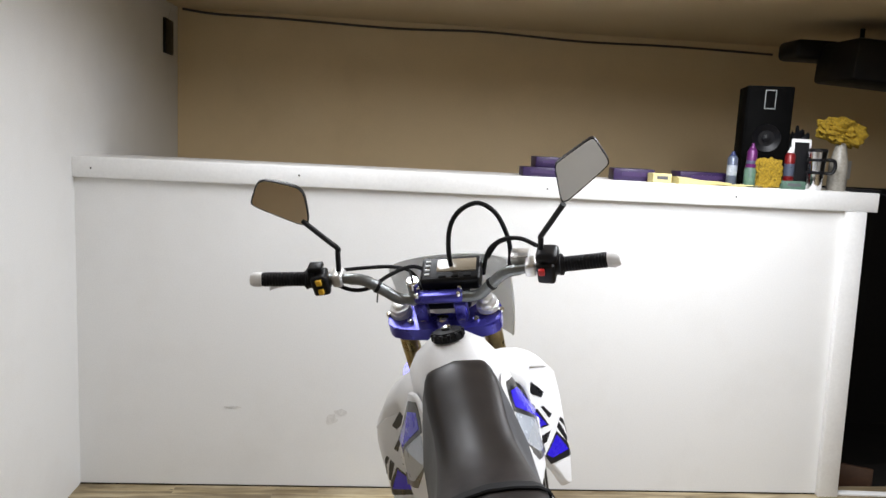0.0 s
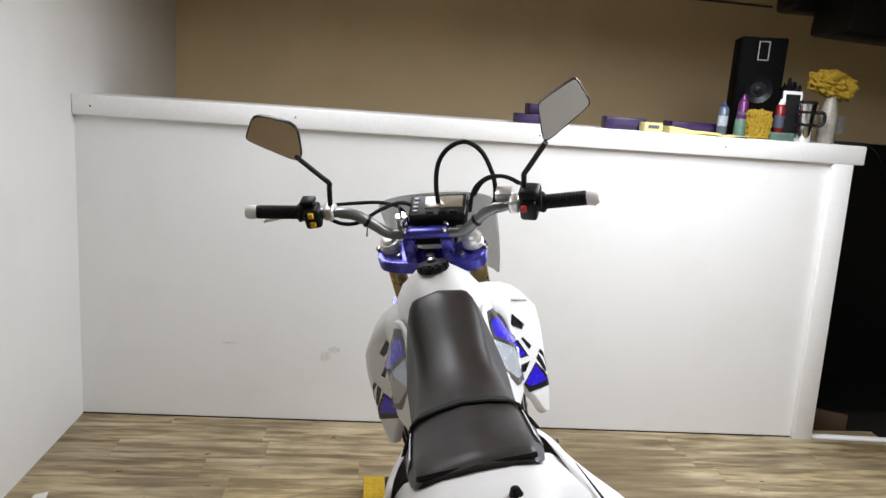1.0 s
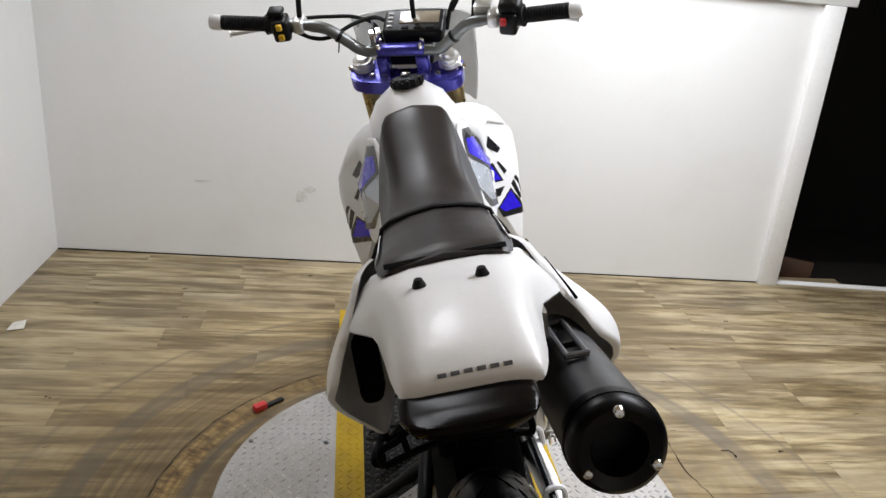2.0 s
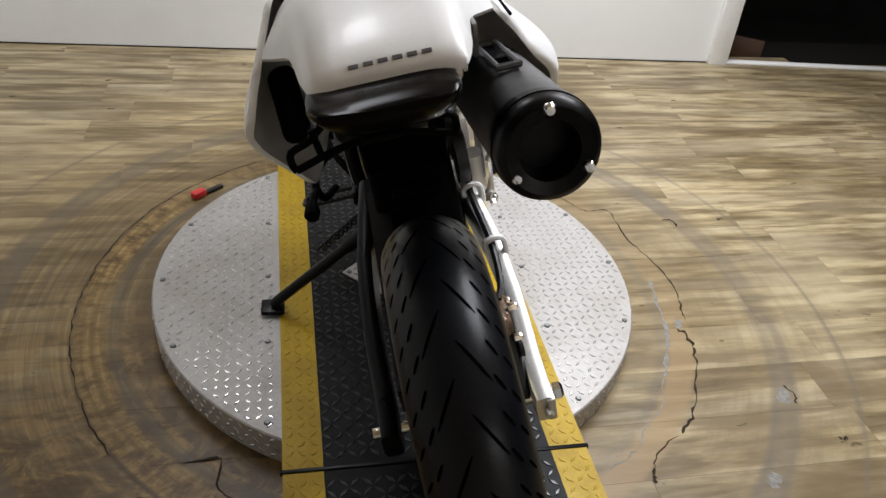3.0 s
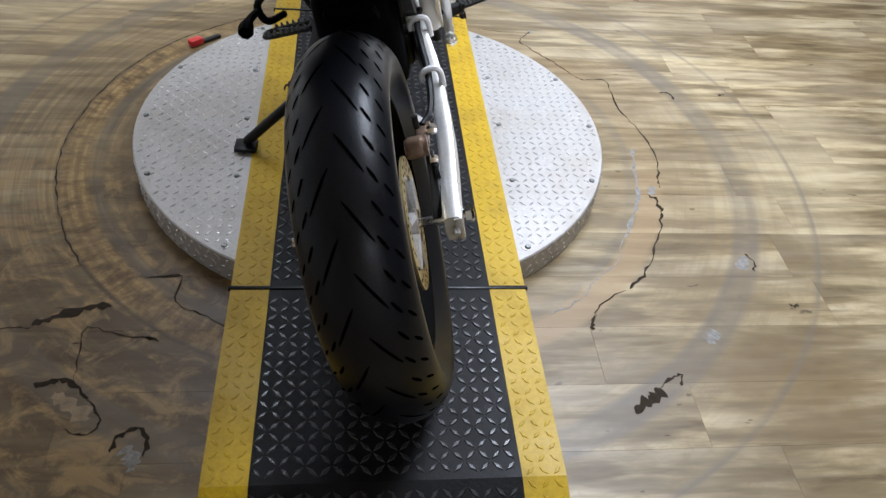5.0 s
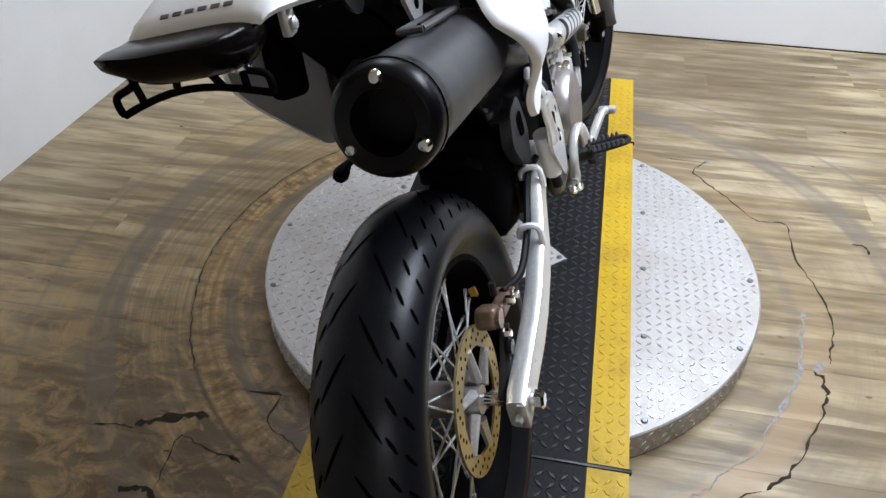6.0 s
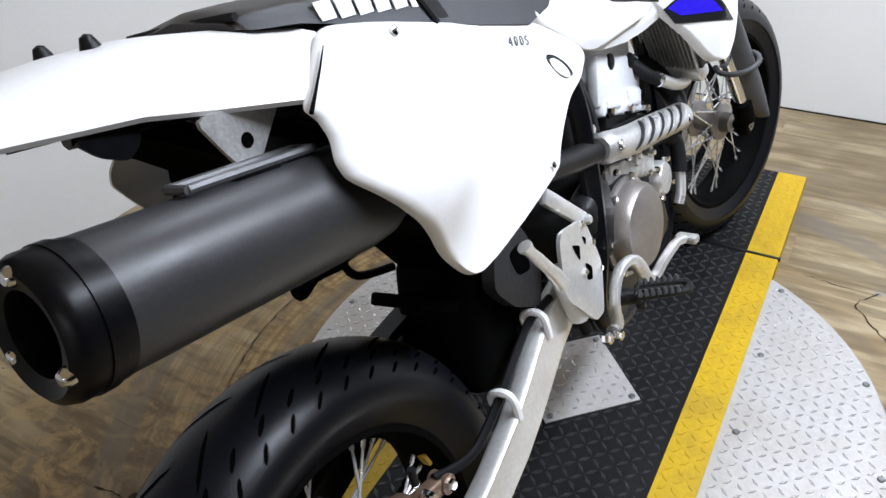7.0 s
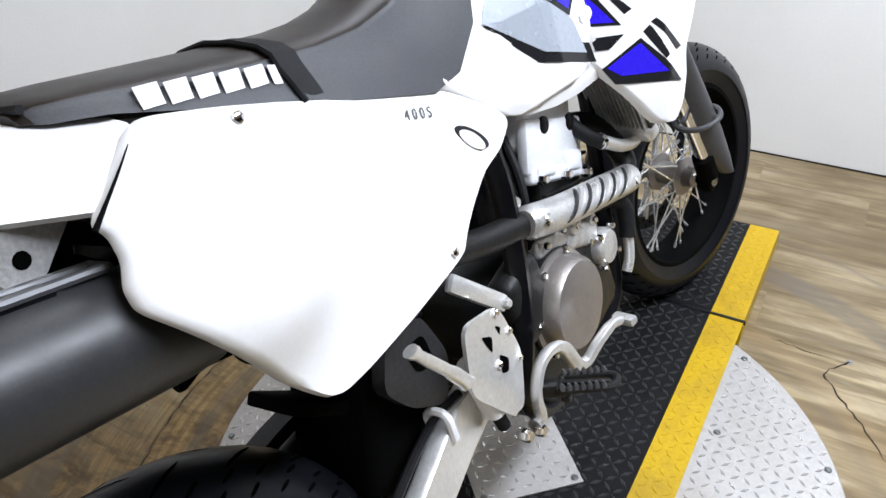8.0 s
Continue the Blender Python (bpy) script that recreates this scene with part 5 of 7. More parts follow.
shoulder(1, 0)
shoulder(-1, 0.036)
for s in (1, -1):
    bm = B()
    pillow(bm, rounded(SHROUD if s > 0 else SHROUD_LOW, 0.3, 2), shroud_x, 0.002, 0.004, 20, s, 0.014)
    sh = bpart("radiator_shroud", bm, PLASTIC_WHITE, "white plastic radiator shroud with blue and black printed shapes", angle=60)
    L = 0.0030
    decal("decal_edge", [(0.934, 0.726), (0.949, 0.695), (1.058, 0.658), (0.994, 0.752)], shroud_x, s, BLACK_INK, sh, "black printed shape", L)
    decal("decal_field", [(0.94, 0.725), (0.959, 0.705), (1.027, 0.685), (0.992, 0.745)], shroud_x, s, BLUE_INK, sh, "blue printed shape", L + 0.0007)
    decal("decal_edge", [(0.894, 0.807), (0.908, 0.846), (0.939, 0.841), (0.97, 0.782)], shroud_x, s, BLACK_INK, sh, "black printed shape", L)
    decal("decal_field", [(0.899, 0.809), (0.912, 0.84), (0.932, 0.836), (0.961, 0.789)], shroud_x, s, BLUE_INK, sh, "blue printed shape", L + 0.0007)
    decal("decal_edge", [(0.926, 0.778), (0.972, 0.767), (0.949, 0.752), (0.93, 0.757)], shroud_x, s, BLACK_INK, sh, "black printed shape", L)
    decal("decal_stroke", [(0.999, 0.76), (1.009, 0.767), (1.034, 0.71), (1.026, 0.707)], shroud_x, s, BLACK_INK, sh, "black printed stroke", L)
    decal("decal_stroke", [(1.009, 0.767), (1.012, 0.763), (1.025, 0.733), (1.02, 0.739)], shroud_x, s, BLACK_INK, sh, "black printed stroke", L + 0.0002)
    decal("decal_stroke", [(1.012, 0.771), (1.02, 0.774), (1.069, 0.712), (1.056, 0.711)], shroud_x, s, BLACK_INK, sh, "black printed stroke", L)
    decal("decal_stroke", [(0.954, 0.836), (0.961, 0.836), (0.988, 0.8), (0.977, 0.796)], shroud_x, s, BLACK_INK, sh, "black printed stroke", L)
    decal("decal_stroke", [(0.925, 0.886), (0.936, 0.909), (0.975, 0.863), (0.963, 0.856)], shroud_x, s, BLACK_INK, sh, "black printed stroke", L)
    bm = B()
    ring = [(s * (shroud_x(0.915 + 0.014 * math.cos(a), 0.818) + L + 0.003), 0.915 + 0.014 * math.cos(a), 0.818 + 0.014 * math.sin(a)) for a in (2 * math.pi * k / 20 for k in range(20))]
    extrude_poly(bm, ring, (s * 0.003, 0, 0))
    bpart("shroud_button", bm, PLASTIC_WHITE, "white round fixing", sh)
    if s < 0:
        sh.location = (0.022, 0, 0.004)
    # silver and blue shapes on the tank cover
    bm = B()
    pillow(bm, rounded(COVER, 0.16, 6), cover_x, 0.0, 0.004, 24, s, 0.005)
    cover = bpart("tank_cover", bm, PLASTIC_WHITE, "white plastic cover beside the seat nose", tank, angle=60)
    decal("tank_decal_edge", [(0.718, 0.868), (0.799, 0.786), (0.918, 0.744), (0.911, 0.777), (0.821, 0.807)], cover_x, s, BLACK_INK, tank, "black printed edge", 0.0008)
    decal("tank_decal", [(0.722, 0.868), (0.762, 0.912), (0.800, 0.912), (0.885, 0.818), (0.903, 0.764), (0.812, 0.797)], cover_x, s, SILVER_INK, tank, "silver printed shape", 0.0014)
    decal("tank_decal_edge", [(0.762, 0.920), (0.800, 0.972), (0.850, 0.962), (0.905, 0.862), (0.878, 0.828)], cover_x, s, BLACK_INK, tank, "black printed edge", 0.0020)
    decal("tank_decal", [(0.778, 0.922), (0.800, 0.950), (0.838, 0.942), (0.896, 0.860), (0.876, 0.838)], cover_x, s, BLUE_INK, tank, "blue printed shape", 0.0026)

# ---- radiators
for s in (1, -1):
    bm = B()
    o = Matrix.Translation((s * 0.115, 1.045, 0.690)) @ Matrix.Rotation(radians(24), 4, "X") @ Matrix.Rotation(radians(-s * 14), 4, "Z")
    vs = box(bm, (0, 0, 0), (0.115, 0.022, 0.26), bevel=0.004)
    bmesh.ops.transform(bm, matrix=o, verts=bm.verts)
    rad = bpart("radiator", bm, STEEL_DARK, "dark finned radiator")
    for k in range(13):
        bm = B()
        box(bm, (-0.05 + k * 0.0085, -0.014, 0), (0.0022, 0.010, 0.235))
        bmesh.ops.transform(bm, matrix=o, verts=bm.verts)
        bpart("fin", bm, CAST, "", rad, smooth=False)
    bm = B()
    box(bm, (0, -0.004, -0.135), (0.118, 0.034, 0.034), bevel=0.010, seg=3)
    bmesh.ops.transform(bm, matrix=o, verts=bm.verts)
    bpart("end_tank", bm, ALU, "aluminium radiator tank", rad)
bm = B()
tube(bm, smooth_path([(0.135, 1.122, 0.585), (0.132, 1.112, 0.556), (0.130, 1.075, 0.546), (0.129, 1.030, 0.558), (0.126, 0.985, 0.582), (0.120, 0.962, 0.597)], 5), 0.0115, 12)
bpart("radiator_pipe", bm, ALU, "bright aluminium coolant pipe", rad)
bm = B()
tube(bm, smooth_path([(0.122, 0.972, 0.590), (0.110, 0.945, 0.612), (0.085, 0.940, 0.640), (0.04, 0.97, 0.67)], 5), 0.0125, 12)
bpart("coolant_hose", bm, GRIP, "black coolant hose", rad)
bm = B()
lathe(bm, [(-0.004, 0.0142), (0.004, 0.0142)], 16, Matrix.Translation((0.121, 0.966, 0.594)) @ Matrix.Rotation(radians(75), 4, "Z"))
bpart("hose_clamp", bm, CHROME, "", rad)

# ---- frame
bm = B()
tube(bm, smooth_path([(0, 1.02, 0.98), (0, 0.85, 0.90), (0, 0.68, 0.83), (0, 0.60, 0.76)], 5), 0.030, 10)
bike_frame = bpart("frame_spine", bm, PAINT_BLACK, "black steel frame")
for s in (1, -1):
    bm = B()
    tube(bm, smooth_path([(s * 0.05, 0.66, 0.80), (s * 0.098, 0.672, 0.70), (s * 0.108, 0.655, 0.56), (s * 0.112, 0.62, 0.44), (s * 0.10, 0.60, 0.34), (s * 0.09, 0.66, 0.255), (s * 0.085, 0.85, 0.235)], 5), 0.017, 8, flat=0.75)
    bpart("frame_rail", bm, PAINT_BLACK, "", bike_frame)
    bm = B()
    tube(bm, smooth_path([(s * 0.03, 1.05, 0.92), (s * 0.05, 1.08, 0.70), (s * 0.07, 1.03, 0.42), (s * 0.085, 0.98, 0.28), (s * 0.085, 0.85, 0.235)], 5), 0.014, 8)
    bpart("down_tube", bm, PAINT_BLACK, "", bike_frame)

# ---- engine
bm = B()
box(bm, (0, 0.80, 0.36), (0.20, 0.34, 0.22), (8, 0, 0), 0.03, 3)
box(bm, (0, 0.70, 0.44), (0.19, 0.20, 0.14), (0, 0, 0), 0.025, 3)
engine = bpart("engine", bm, STEEL_DARK, "dark cast single-cylinder engine")
bm = B()
box(bm, (0.0, 0.885, 0.545), (0.155, 0.15, 0.13), (-14, 0, 0), 0.012)
bpart("cylinder", bm, STEEL_DARK, "dark finned cylinder", engine)
for k in range(5):
    bm = B()
    box(bm, (0.0, 0.885 + 0.005 * k, 0.50 + 0.022 * k), (0.166, 0.16, 0.006), (-14, 0, 0), 0.002)
    bpart("cooling_fin", bm, STEEL_DARK, "", engine)
bm = B()
box(bm, (0.012, 0.872, 0.668), (0.145, 0.165, 0.09), (-20, 0, 0), 0.014, 3)
box(bm, (0.083, 0.866, 0.634), (0.020, 0.186, 0.085), (-20, 0, 0), 0.006)
box(bm, (0.080, 0.856, 0.590), (0.030, 0.176, 0.030), (-20, 0, 0), 0.008, 3)
box(bm, (0.093, 0.905, 0.588), (0.018, 0.050, 0.034), (-20, 0, 0), 0.008, 3)
box(bm, (0.093, 0.815, 0.612), (0.014, 0.060, 0.022), (-20, 0, 0), 0.007, 3)
head = bpart("cylinder_head", bm, HEAD_GREY, "bright cylinder head cover", engine)
for y, z in ((0.842, 0.676), (0.925, 0.648)):
    bm = B()
    lathe(bm, [(0, 0.014), (0.004, 0.014), (0.006, 0.010)], 14, pose(0.090, y, z))
    bpart("head_plug", bm, PAINT_BLACK, "black rubber plug", head)
for y, z in ((0.79, 0.607), (0.935, 0.552), (0.865, 0.580)):
    bm = B()
    bolt(bm, (0.093, y, z), (1, 0, 0), 0.009, 0.016)
    bpart("head_bolt", bm, CHROME, "", head)
# clutch cover: a broad round lid
CL = Matrix.Translation((0.098, 0.744, 0.413)) @ Matrix.Rotation(radians(-3), 4, "Z")
bm = B()
lathe(bm, [(0, 0.088), (0.018, 0.088), (0.020, 0.080), (0.024, 0.079), (0.040, 0.077), (0.050, 0.070), (0.053, 0.055), (0.052, 0.0)], 48, CL)
clutch = bpart("clutch_cover", bm, COVER_GREY, "round cast clutch cover", engine)
for k in range(7):
    a = 2 * math.pi * k / 7 + 0.3
    bm = B()
    bolt(bm, CL @ Vector((0.018, 0.0865 * math.cos(a), 0.0865 * math.sin(a))), (1, 0, 0), 0.0065, 0.010)
    bpart("cover_bolt", bm, CHROME, "", clutch)
bm = B()
lathe(bm, [(-0.004, 0.0892), (0.013, 0.0892), (0.013, 0.0875)], 48, CL)
bpart("cover_seat", bm, STEEL_DARK, "dark crankcase joint", clutch)
bm = B()
box(bm, (0.088, 0.775, 0.505), (0.036, 0.105, 0.036), (-13, 0, 0), 0.010, 3)
box(bm, (0.092, 0.865, 0.470), (0.040, 0.110, 0.048), (-22, 0, 0), 0.014, 3)
rod(bm, (0.085, 0.835, 0.505), (0.116, 0.835, 0.502), 0.016, 14)
rod(bm, (0.080, 0.900, 0.480), (0.112, 0.900, 0.478), 0.012, 14)
upper_case = bpart("upper_case", bm, CAST, "cast aluminium upper crankcase with bosses", engine)
for y, z in ((0.735, 0.520), (0.790, 0.520), (0.835, 0.502), (0.870, 0.452), (0.900, 0.478)):
    bm = B()
    bolt(bm, (0.111, y, z), (1, 0, 0), 0.006, 0.009)
    bpart("case_bolt", bm, CHROME, "", upper_case)
bm = B()
box(bm, (0.095, 0.66, 0.47), (0.05, 0.10, 0.13), (10, 0, 0), 0.02, 3)
bpart("gear_case", bm, STEEL_DARK, "dark gear case", engine)
bm = B()
lathe(bm, [(0, 0.034), (0.016, 0.034), (0.024, 0.029), (0.026, 0.0)], 28, pose(0.098, 0.926, 0.412))
pump = bpart("water_pump", bm, CAST, "round cast water pump cover", engine)
bm = B()
tube(bm, smooth_path([(0.118, 1.010, 0.395), (0.119, 1.006, 0.372), (0.119, 0.995, 0.345), (0.115, 0.985, 0.325)], 5), 0.010, 10)
bpart("pump_fitting", bm, ALU, "bright pipe fitting", pump)
bm = B()
tube(bm, smooth_path([(0.105, 0.985, 0.475), (0.114, 1.018, 0.45), (0.118, 1.016, 0.41), (0.118, 1.008, 0.385)], 5), 0.015, 10)
tube(bm, smooth_path([(0.105, 0.985, 0.475), (0.09, 0.93, 0.485), (0.07, 0.86, 0.49)], 5), 0.015, 10)
bpart("pump_hose", bm, GRIP, "black coolant hose", pump)
for k, (y, z) in enumerate(((0.900, 0.442), (0.952, 0.440), (0.958, 0.388), (0.898, 0.384))):
    bm = B()
    bolt(bm, (0.11, y, z), (1, 0, 0), 0.0065, 0.014)
    bpart("pump_bolt", bm, CHROME, "", pump)
# small dark clutter between the frame rail and the engine: hoses and cables
for pts, r in (([(0.07, 0.70, 0.66), (0.095, 0.70, 0.58), (0.10, 0.68, 0.50), (0.09, 0.69, 0.44)], 0.008), ([(0.05, 0.78, 0.70), (0.085, 0.75, 0.62), (0.09, 0.73, 0.53), (0.07, 0.74, 0.5)], 0.007), ([(0.03, 1.02, 0.9), (0.08, 0.95, 0.78), (0.09, 0.90, 0.72)], 0.006)):
    bm = B()
    tube(bm, smooth_path(pts, 5), r, 8)
    bpart("breather_hose", bm, GRIP, "", engine)
bm = B()
box(bm, (0.0, 0.74, 0.62), (0.12, 0.12, 0.16), (0, 0, 0), 0.03, 3)
bpart("carburettor", bm, STEEL_DARK, "dark carburettor body", engine)
for y, z in ((0.685, 0.62), (0.69, 0.59)):
    bm = B()
    bolt(bm, (0.102, y, z), (1, 0, 0), 0.010, 0.014)
    bpart("mount_bolt", bm, CHROME, "", engine)

# ---- exhaust header with its fluted shield
bm = B()
tube(bm, smooth_path([(0.03, 0.985, 0.615), (0.06, 1.06, 0.59), (0.105, 1.075, 0.52), (0.115, 1.03, 0.492), (0.118, 0.90, 0.525), (0.115, 0.78, 0.555), (0.11, 0.68, 0.585), (0.10, 0.58, 0.61), (0.095, 0.45, 0.66), (0.105, 0.33, 0.735), (0.120, 0.26, 0.775)], 6), 0.021, 14)
header = bpart("exhaust_pipe", bm, STEEL_DARK, "sooty black exhaust header pipe")
bm = B()
path = smooth_path([(0.122, 1.045, 0.488), (0.125, 1.0, 0.50), (0.126, 0.90, 0.527), (0.124, 0.78, 0.557), (0.119, 0.68, 0.588)], 5)
tube(bm, path, [0.020] + [0.0265] * (len(path) - 2) + [0.020], 16)
shield = bpart("heat_shield", bm, CAST, "fluted aluminium heat shield", header)
flute = Vector((0, 0.97, -0.243))
for k in range(5):
    q = Vector((0.126, 0.992 - 0.046 * k, 0.503 + 0.0122 * k))
    # each bright flute gets a dark strip beside it, the valley's shade as colour
    for lift, wide, material, nm, off in ((0.0235, 0.0088, ALU, "shield_flute", 0.0), (0.0252, 0.0050, LINK_GREY, "shield_valley_shade", -0.021)):
        bm = B()
        pts = [q + Vector((lift * math.cos(a), 0.243 * lift * math.sin(a), 0.97 * lift * math.sin(a))) + flute * (off + 0.030 * (a - 0.4)) for a in (-0.6 + 0.22 * j for j in range(10))]
        tube(bm, pts, [wide * 0.3, wide * 0.8] + [wide] * 6 + [wide * 0.8, wide * 0.3], 8, flat=0.7)
        bpart(nm, bm, material, "bright slanted flute" if off == 0 else "dark slanted strip painted as shade between flutes", shield)
for y, z in ((1.02, 0.512), (0.70, 0.605)):
    bm = B()
    bolt(bm, (0.146, y, z - 0.02), (1, 0, 0.3), 0.009, 0.007)
    bpart("shield_bolt", bm, CHROME, "", shield)

# ---- heel guard, brake master cylinder, foot pegs, pedal
bm = B()
o = rounded([(0.452, 0.568), (0.530, 0.550), (0.556, 0.46), (0.530, 0.385), (0.500, 0.388), (0.430, 0.478)], 0.22, 3)
extrude_poly(bm, [(0.142, y, z) for y, z in o], (0.006, 0, 0))
guard = bpart("heel_guard", bm, ALU, "brushed aluminium heel guard plate")
for pts in ([(0.478, 0.535), (0.500, 0.522), (0.492, 0.500)], [(0.512, 0.530), (0.522, 0.522), (0.517, 0.512)], [(0.505, 0.490), (0.522, 0.472), (0.515, 0.455), (0.500, 0.462)]):
    bm = B()
    extrude_poly(bm, [(0.1482, y, z) for y, z in rounded(pts, 0.2, 2)], (0.0008, 0, 0))
    bpart("guard_cutout", bm, GROOVE, "dark cut-out", guard, smooth=False)
for y, z in ((0.538, 0.505), (0.545, 0.455), (0.52, 0.545), (0.498, 0.478)):
    bm = B()
    bolt(bm, (0.148, y, z), (1, 0, 0), 0.0055, 0.005)
    bpart("guard_bolt", bm, CHROME, "", guard)
bm = B()
tube(bm, smooth_path([(0.168, 0.335, 0.622), (0.164, 0.36, 0.590), (0.158, 0.40, 0.540), (0.152, 0.425, 0.505)], 4), [0.010] * 2 + [0.0075] * 2 + [0.0085] * 4 + [0.0105] * 4 + [0.012], 10, flat=0.7)
bpart("master_cylinder_rod", bm, ALU, "bright cast arm", guard)
bm = B()
rod(bm, (0.126, 0.465, 0.50), (0.128, 0.487, 0.405), 0.017, 14)
mc = bpart("master_cylinder", bm, PLASTIC_WHITE, "cream brake fluid cylinder")
bm = B()
rod(bm, (0.128, 0.487, 0.405), (0.130, 0.495, 0.372), 0.010, 10)
bpart("cylinder_boot", bm, GRIP, "", mc)
bm = B()
box(bm, (0.118, 0.535, 0.562), (0.014, 0.14, 0.026), (-44, 0, 0), 0.006)
bolt(bm, (0.124, 0.578, 0.520), (1, 0, 0), 0.008, 0.010)
bpart("footrest_bracket", bm, ALU, "cast aluminium frame bracket")
bm = B()
o = rounded([(0.36, 0.60), (0.43, 0.60), (0.46, 0.52), (0.43, 0.46), (0.37, 0.50), (0.335, 0.55)], 0.25, 3)
extrude_poly(bm, [(0.085, y, z) for y, z in o], (0.02, 0, 0))
link = bpart("linkage_cover", bm, LINK_GREY, "dark grey cast linkage arm")
bm = B()
extrude_poly(bm, [(0.1052, y, z) for y, z in rounded([(0.385, 0.575), (0.425, 0.575), (0.430, 0.525), (0.395, 0.535)], 0.3, 3)], (0.0010, 0, 0))
bpart("linkage_hole", bm, GROOVE, "dark opening", link, smooth=False)
for s in (1, -1):
    bm = B()
    a, b = (Vector((0.190, 0.566, 0.400)), Vector((0.250, 0.590, 0.399))) if s > 0 else (Vector((-0.12, 0.53, 0.435)), Vector((-0.212, 0.545, 0.425)))
    d = (b - a).normalized()
    w = Vector((-d.y, d.x, 0)) * 0.015
    tube(bm, smooth_path([a + w, b + w * 0.9, b + d * 0.012, b - w * 0.9, a - w], 4), 0.0055, 8)
    tube(bm, [a - w, a + w], 0.0055, 8)
    box(bm, (a + b) / 2, (0.07, 0.008, 0.008), (0, s * 4, s * 22), 0.002)
    peg = bpart("foot_peg", bm, STEEL_DARK, "black toothed foot peg")
    for k in range(7):
        q = a.lerp(b, (k + 0.5) / 7)
        for off in (-0.015, 0.015):
            bm = B()
            lathe(bm, [(0, 0.005), (0.010, 0.0018)], 6, Matrix.Translation(q + Vector((-s * off * 0.4, off, 0.003))) @ Matrix.Rotation(radians(-90), 4, "Y"))
            bpart("tooth", bm, HANGER_STEEL, "", peg, smooth=False)
    bm = B()
    box(bm, a + Vector((-s * 0.02, -0.004, -0.008)), (0.05, 0.022, 0.022), (0, 0, s * 20), 0.005)
    bolt(bm, a + Vector((0, 0.005, -0.023)), (0, 0, -1), 0.008, 0.012)
    bpart("peg_mount", bm, STEEL_DARK if s > 0 else END_BLACK, "", peg)
bm = B()
ped = smooth_path([(0.152, 0.532, 0.345), (0.155, 0.548, 0.350), (0.158, 0.548, 0.390), (0.160, 0.570, 0.423), (0.165, 0.602, 0.430), (0.168, 0.629, 0.412), (0.173, 0.645, 0.373), (0.180, 0.664, 0.366), (0.190, 0.687, 0.382), (0.200, 0.722, 0.393), (0.206, 0.740, 0.390)], 5)
tube(bm, ped, [0.014] * 8 + [0.0125] * (len(ped) - 14) + [0.011] * 6, 12, flat=0.7)
pedal = bpart("brake_pedal", bm, ALU, "bright cast rear brake pedal")
bm = B()
box(bm, (0.211, 0.748, 0.388), (0.038, 0.018, 0.014), (0, 0, -12), 0.004)
bpart("pedal_tip", bm, CAST, "", pedal)
for c in ((0.150, 0.505, 0.352), (0.156, 0.53, 0.342)):
    bm = B()
    bolt(bm, c, (1, 0, 0), 0.010, 0.014)
    bpart("pedal_bolt", bm, CHROME, "", pedal)
# gear lever on the left
bm = B()
tube(bm, smooth_path([(-0.12, 0.62, 0.42), (-0.15, 0.68, 0.44), (-0.165, 0.76, 0.435), (-0.17, 0.80, 0.43)], 5), 0.008, 8)
tube(bm, [(-0.155, 0.80, 0.43), (-0.205, 0.803, 0.43)], 0.010, 8)
bpart("gear_lever", bm, END_BLACK, "black gear lever")
bm = B()
tube(bm, smooth_path([(-0.10, 0.56, 0.53), (-0.15, 0.49, 0.545), (-0.162, 0.40, 0.57), (-0.165, 0.35, 0.572), (-0.158, 0.36, 0.54), (-0.14, 0.42, 0.52)], 5), 0.007, 8)
tube(bm, smooth_path([(-0.165, 0.34, 0.570), (-0.170, 0.29, 0.580), (-0.172, 0.25, 0.578)], 4), [0.007] * 5 + [0.010, 0.013, 0.014, 0.012], 8)
bpart("heel_guard", bm, END_BLACK, "black left footrest hanger")
# ---- side stand, swung out to the left
bm = B()
st = smooth_path([(-0.12, 0.56, 0.31), (-0.20, 0.575, 0.255), (-0.30, 0.60, 0.185), (-0.385, 0.62, 0.125)], 5)
tube(bm, st, [0.017] * 4 + [0.0125] * (len(st) - 4), 10)
stand = bpart("side_stand", bm, PAINT_BLACK, "black steel side stand")
bm = B()
box(bm, (-0.392, 0.622, 0.113), (0.055, 0.05, 0.012), (0, 15.1, 0), 0.005)
bpart("stand_foot", bm, PAINT_BLACK, "", stand)
bm = B()
coil = [(-0.125 - 0.11 * f + 0.008 * math.cos(60 * f), 0.59 + 0.01 * f, 0.335 - 0.075 * f + 0.008 * math.sin(60 * f)) for f in (k / 80 for k in range(81))]
tube(bm, coil, 0.0024, 5)
bpart("stand_spring", bm, STEEL_DARK, "dark coil spring", stand)

# ---- rear shock
bm = B()
rod(bm, (0.0, 0.46, 0.78), (0.0, 0.50, 0.42), 0.022, 14)
shock = bpart("rear_shock", bm, STEEL_DARK, "dark rear shock absorber")
bm = B()
tube(bm, [(0.036 * math.cos(42 * f), 0.463 + 0.03 * f + 0.036 * math.sin(42 * f), 0.75 - 0.28 * f) for f in (k / 90 for k in range(91))], 0.006, 6)
bpart("shock_spring", bm, PAINT_BLACK, "", shock)

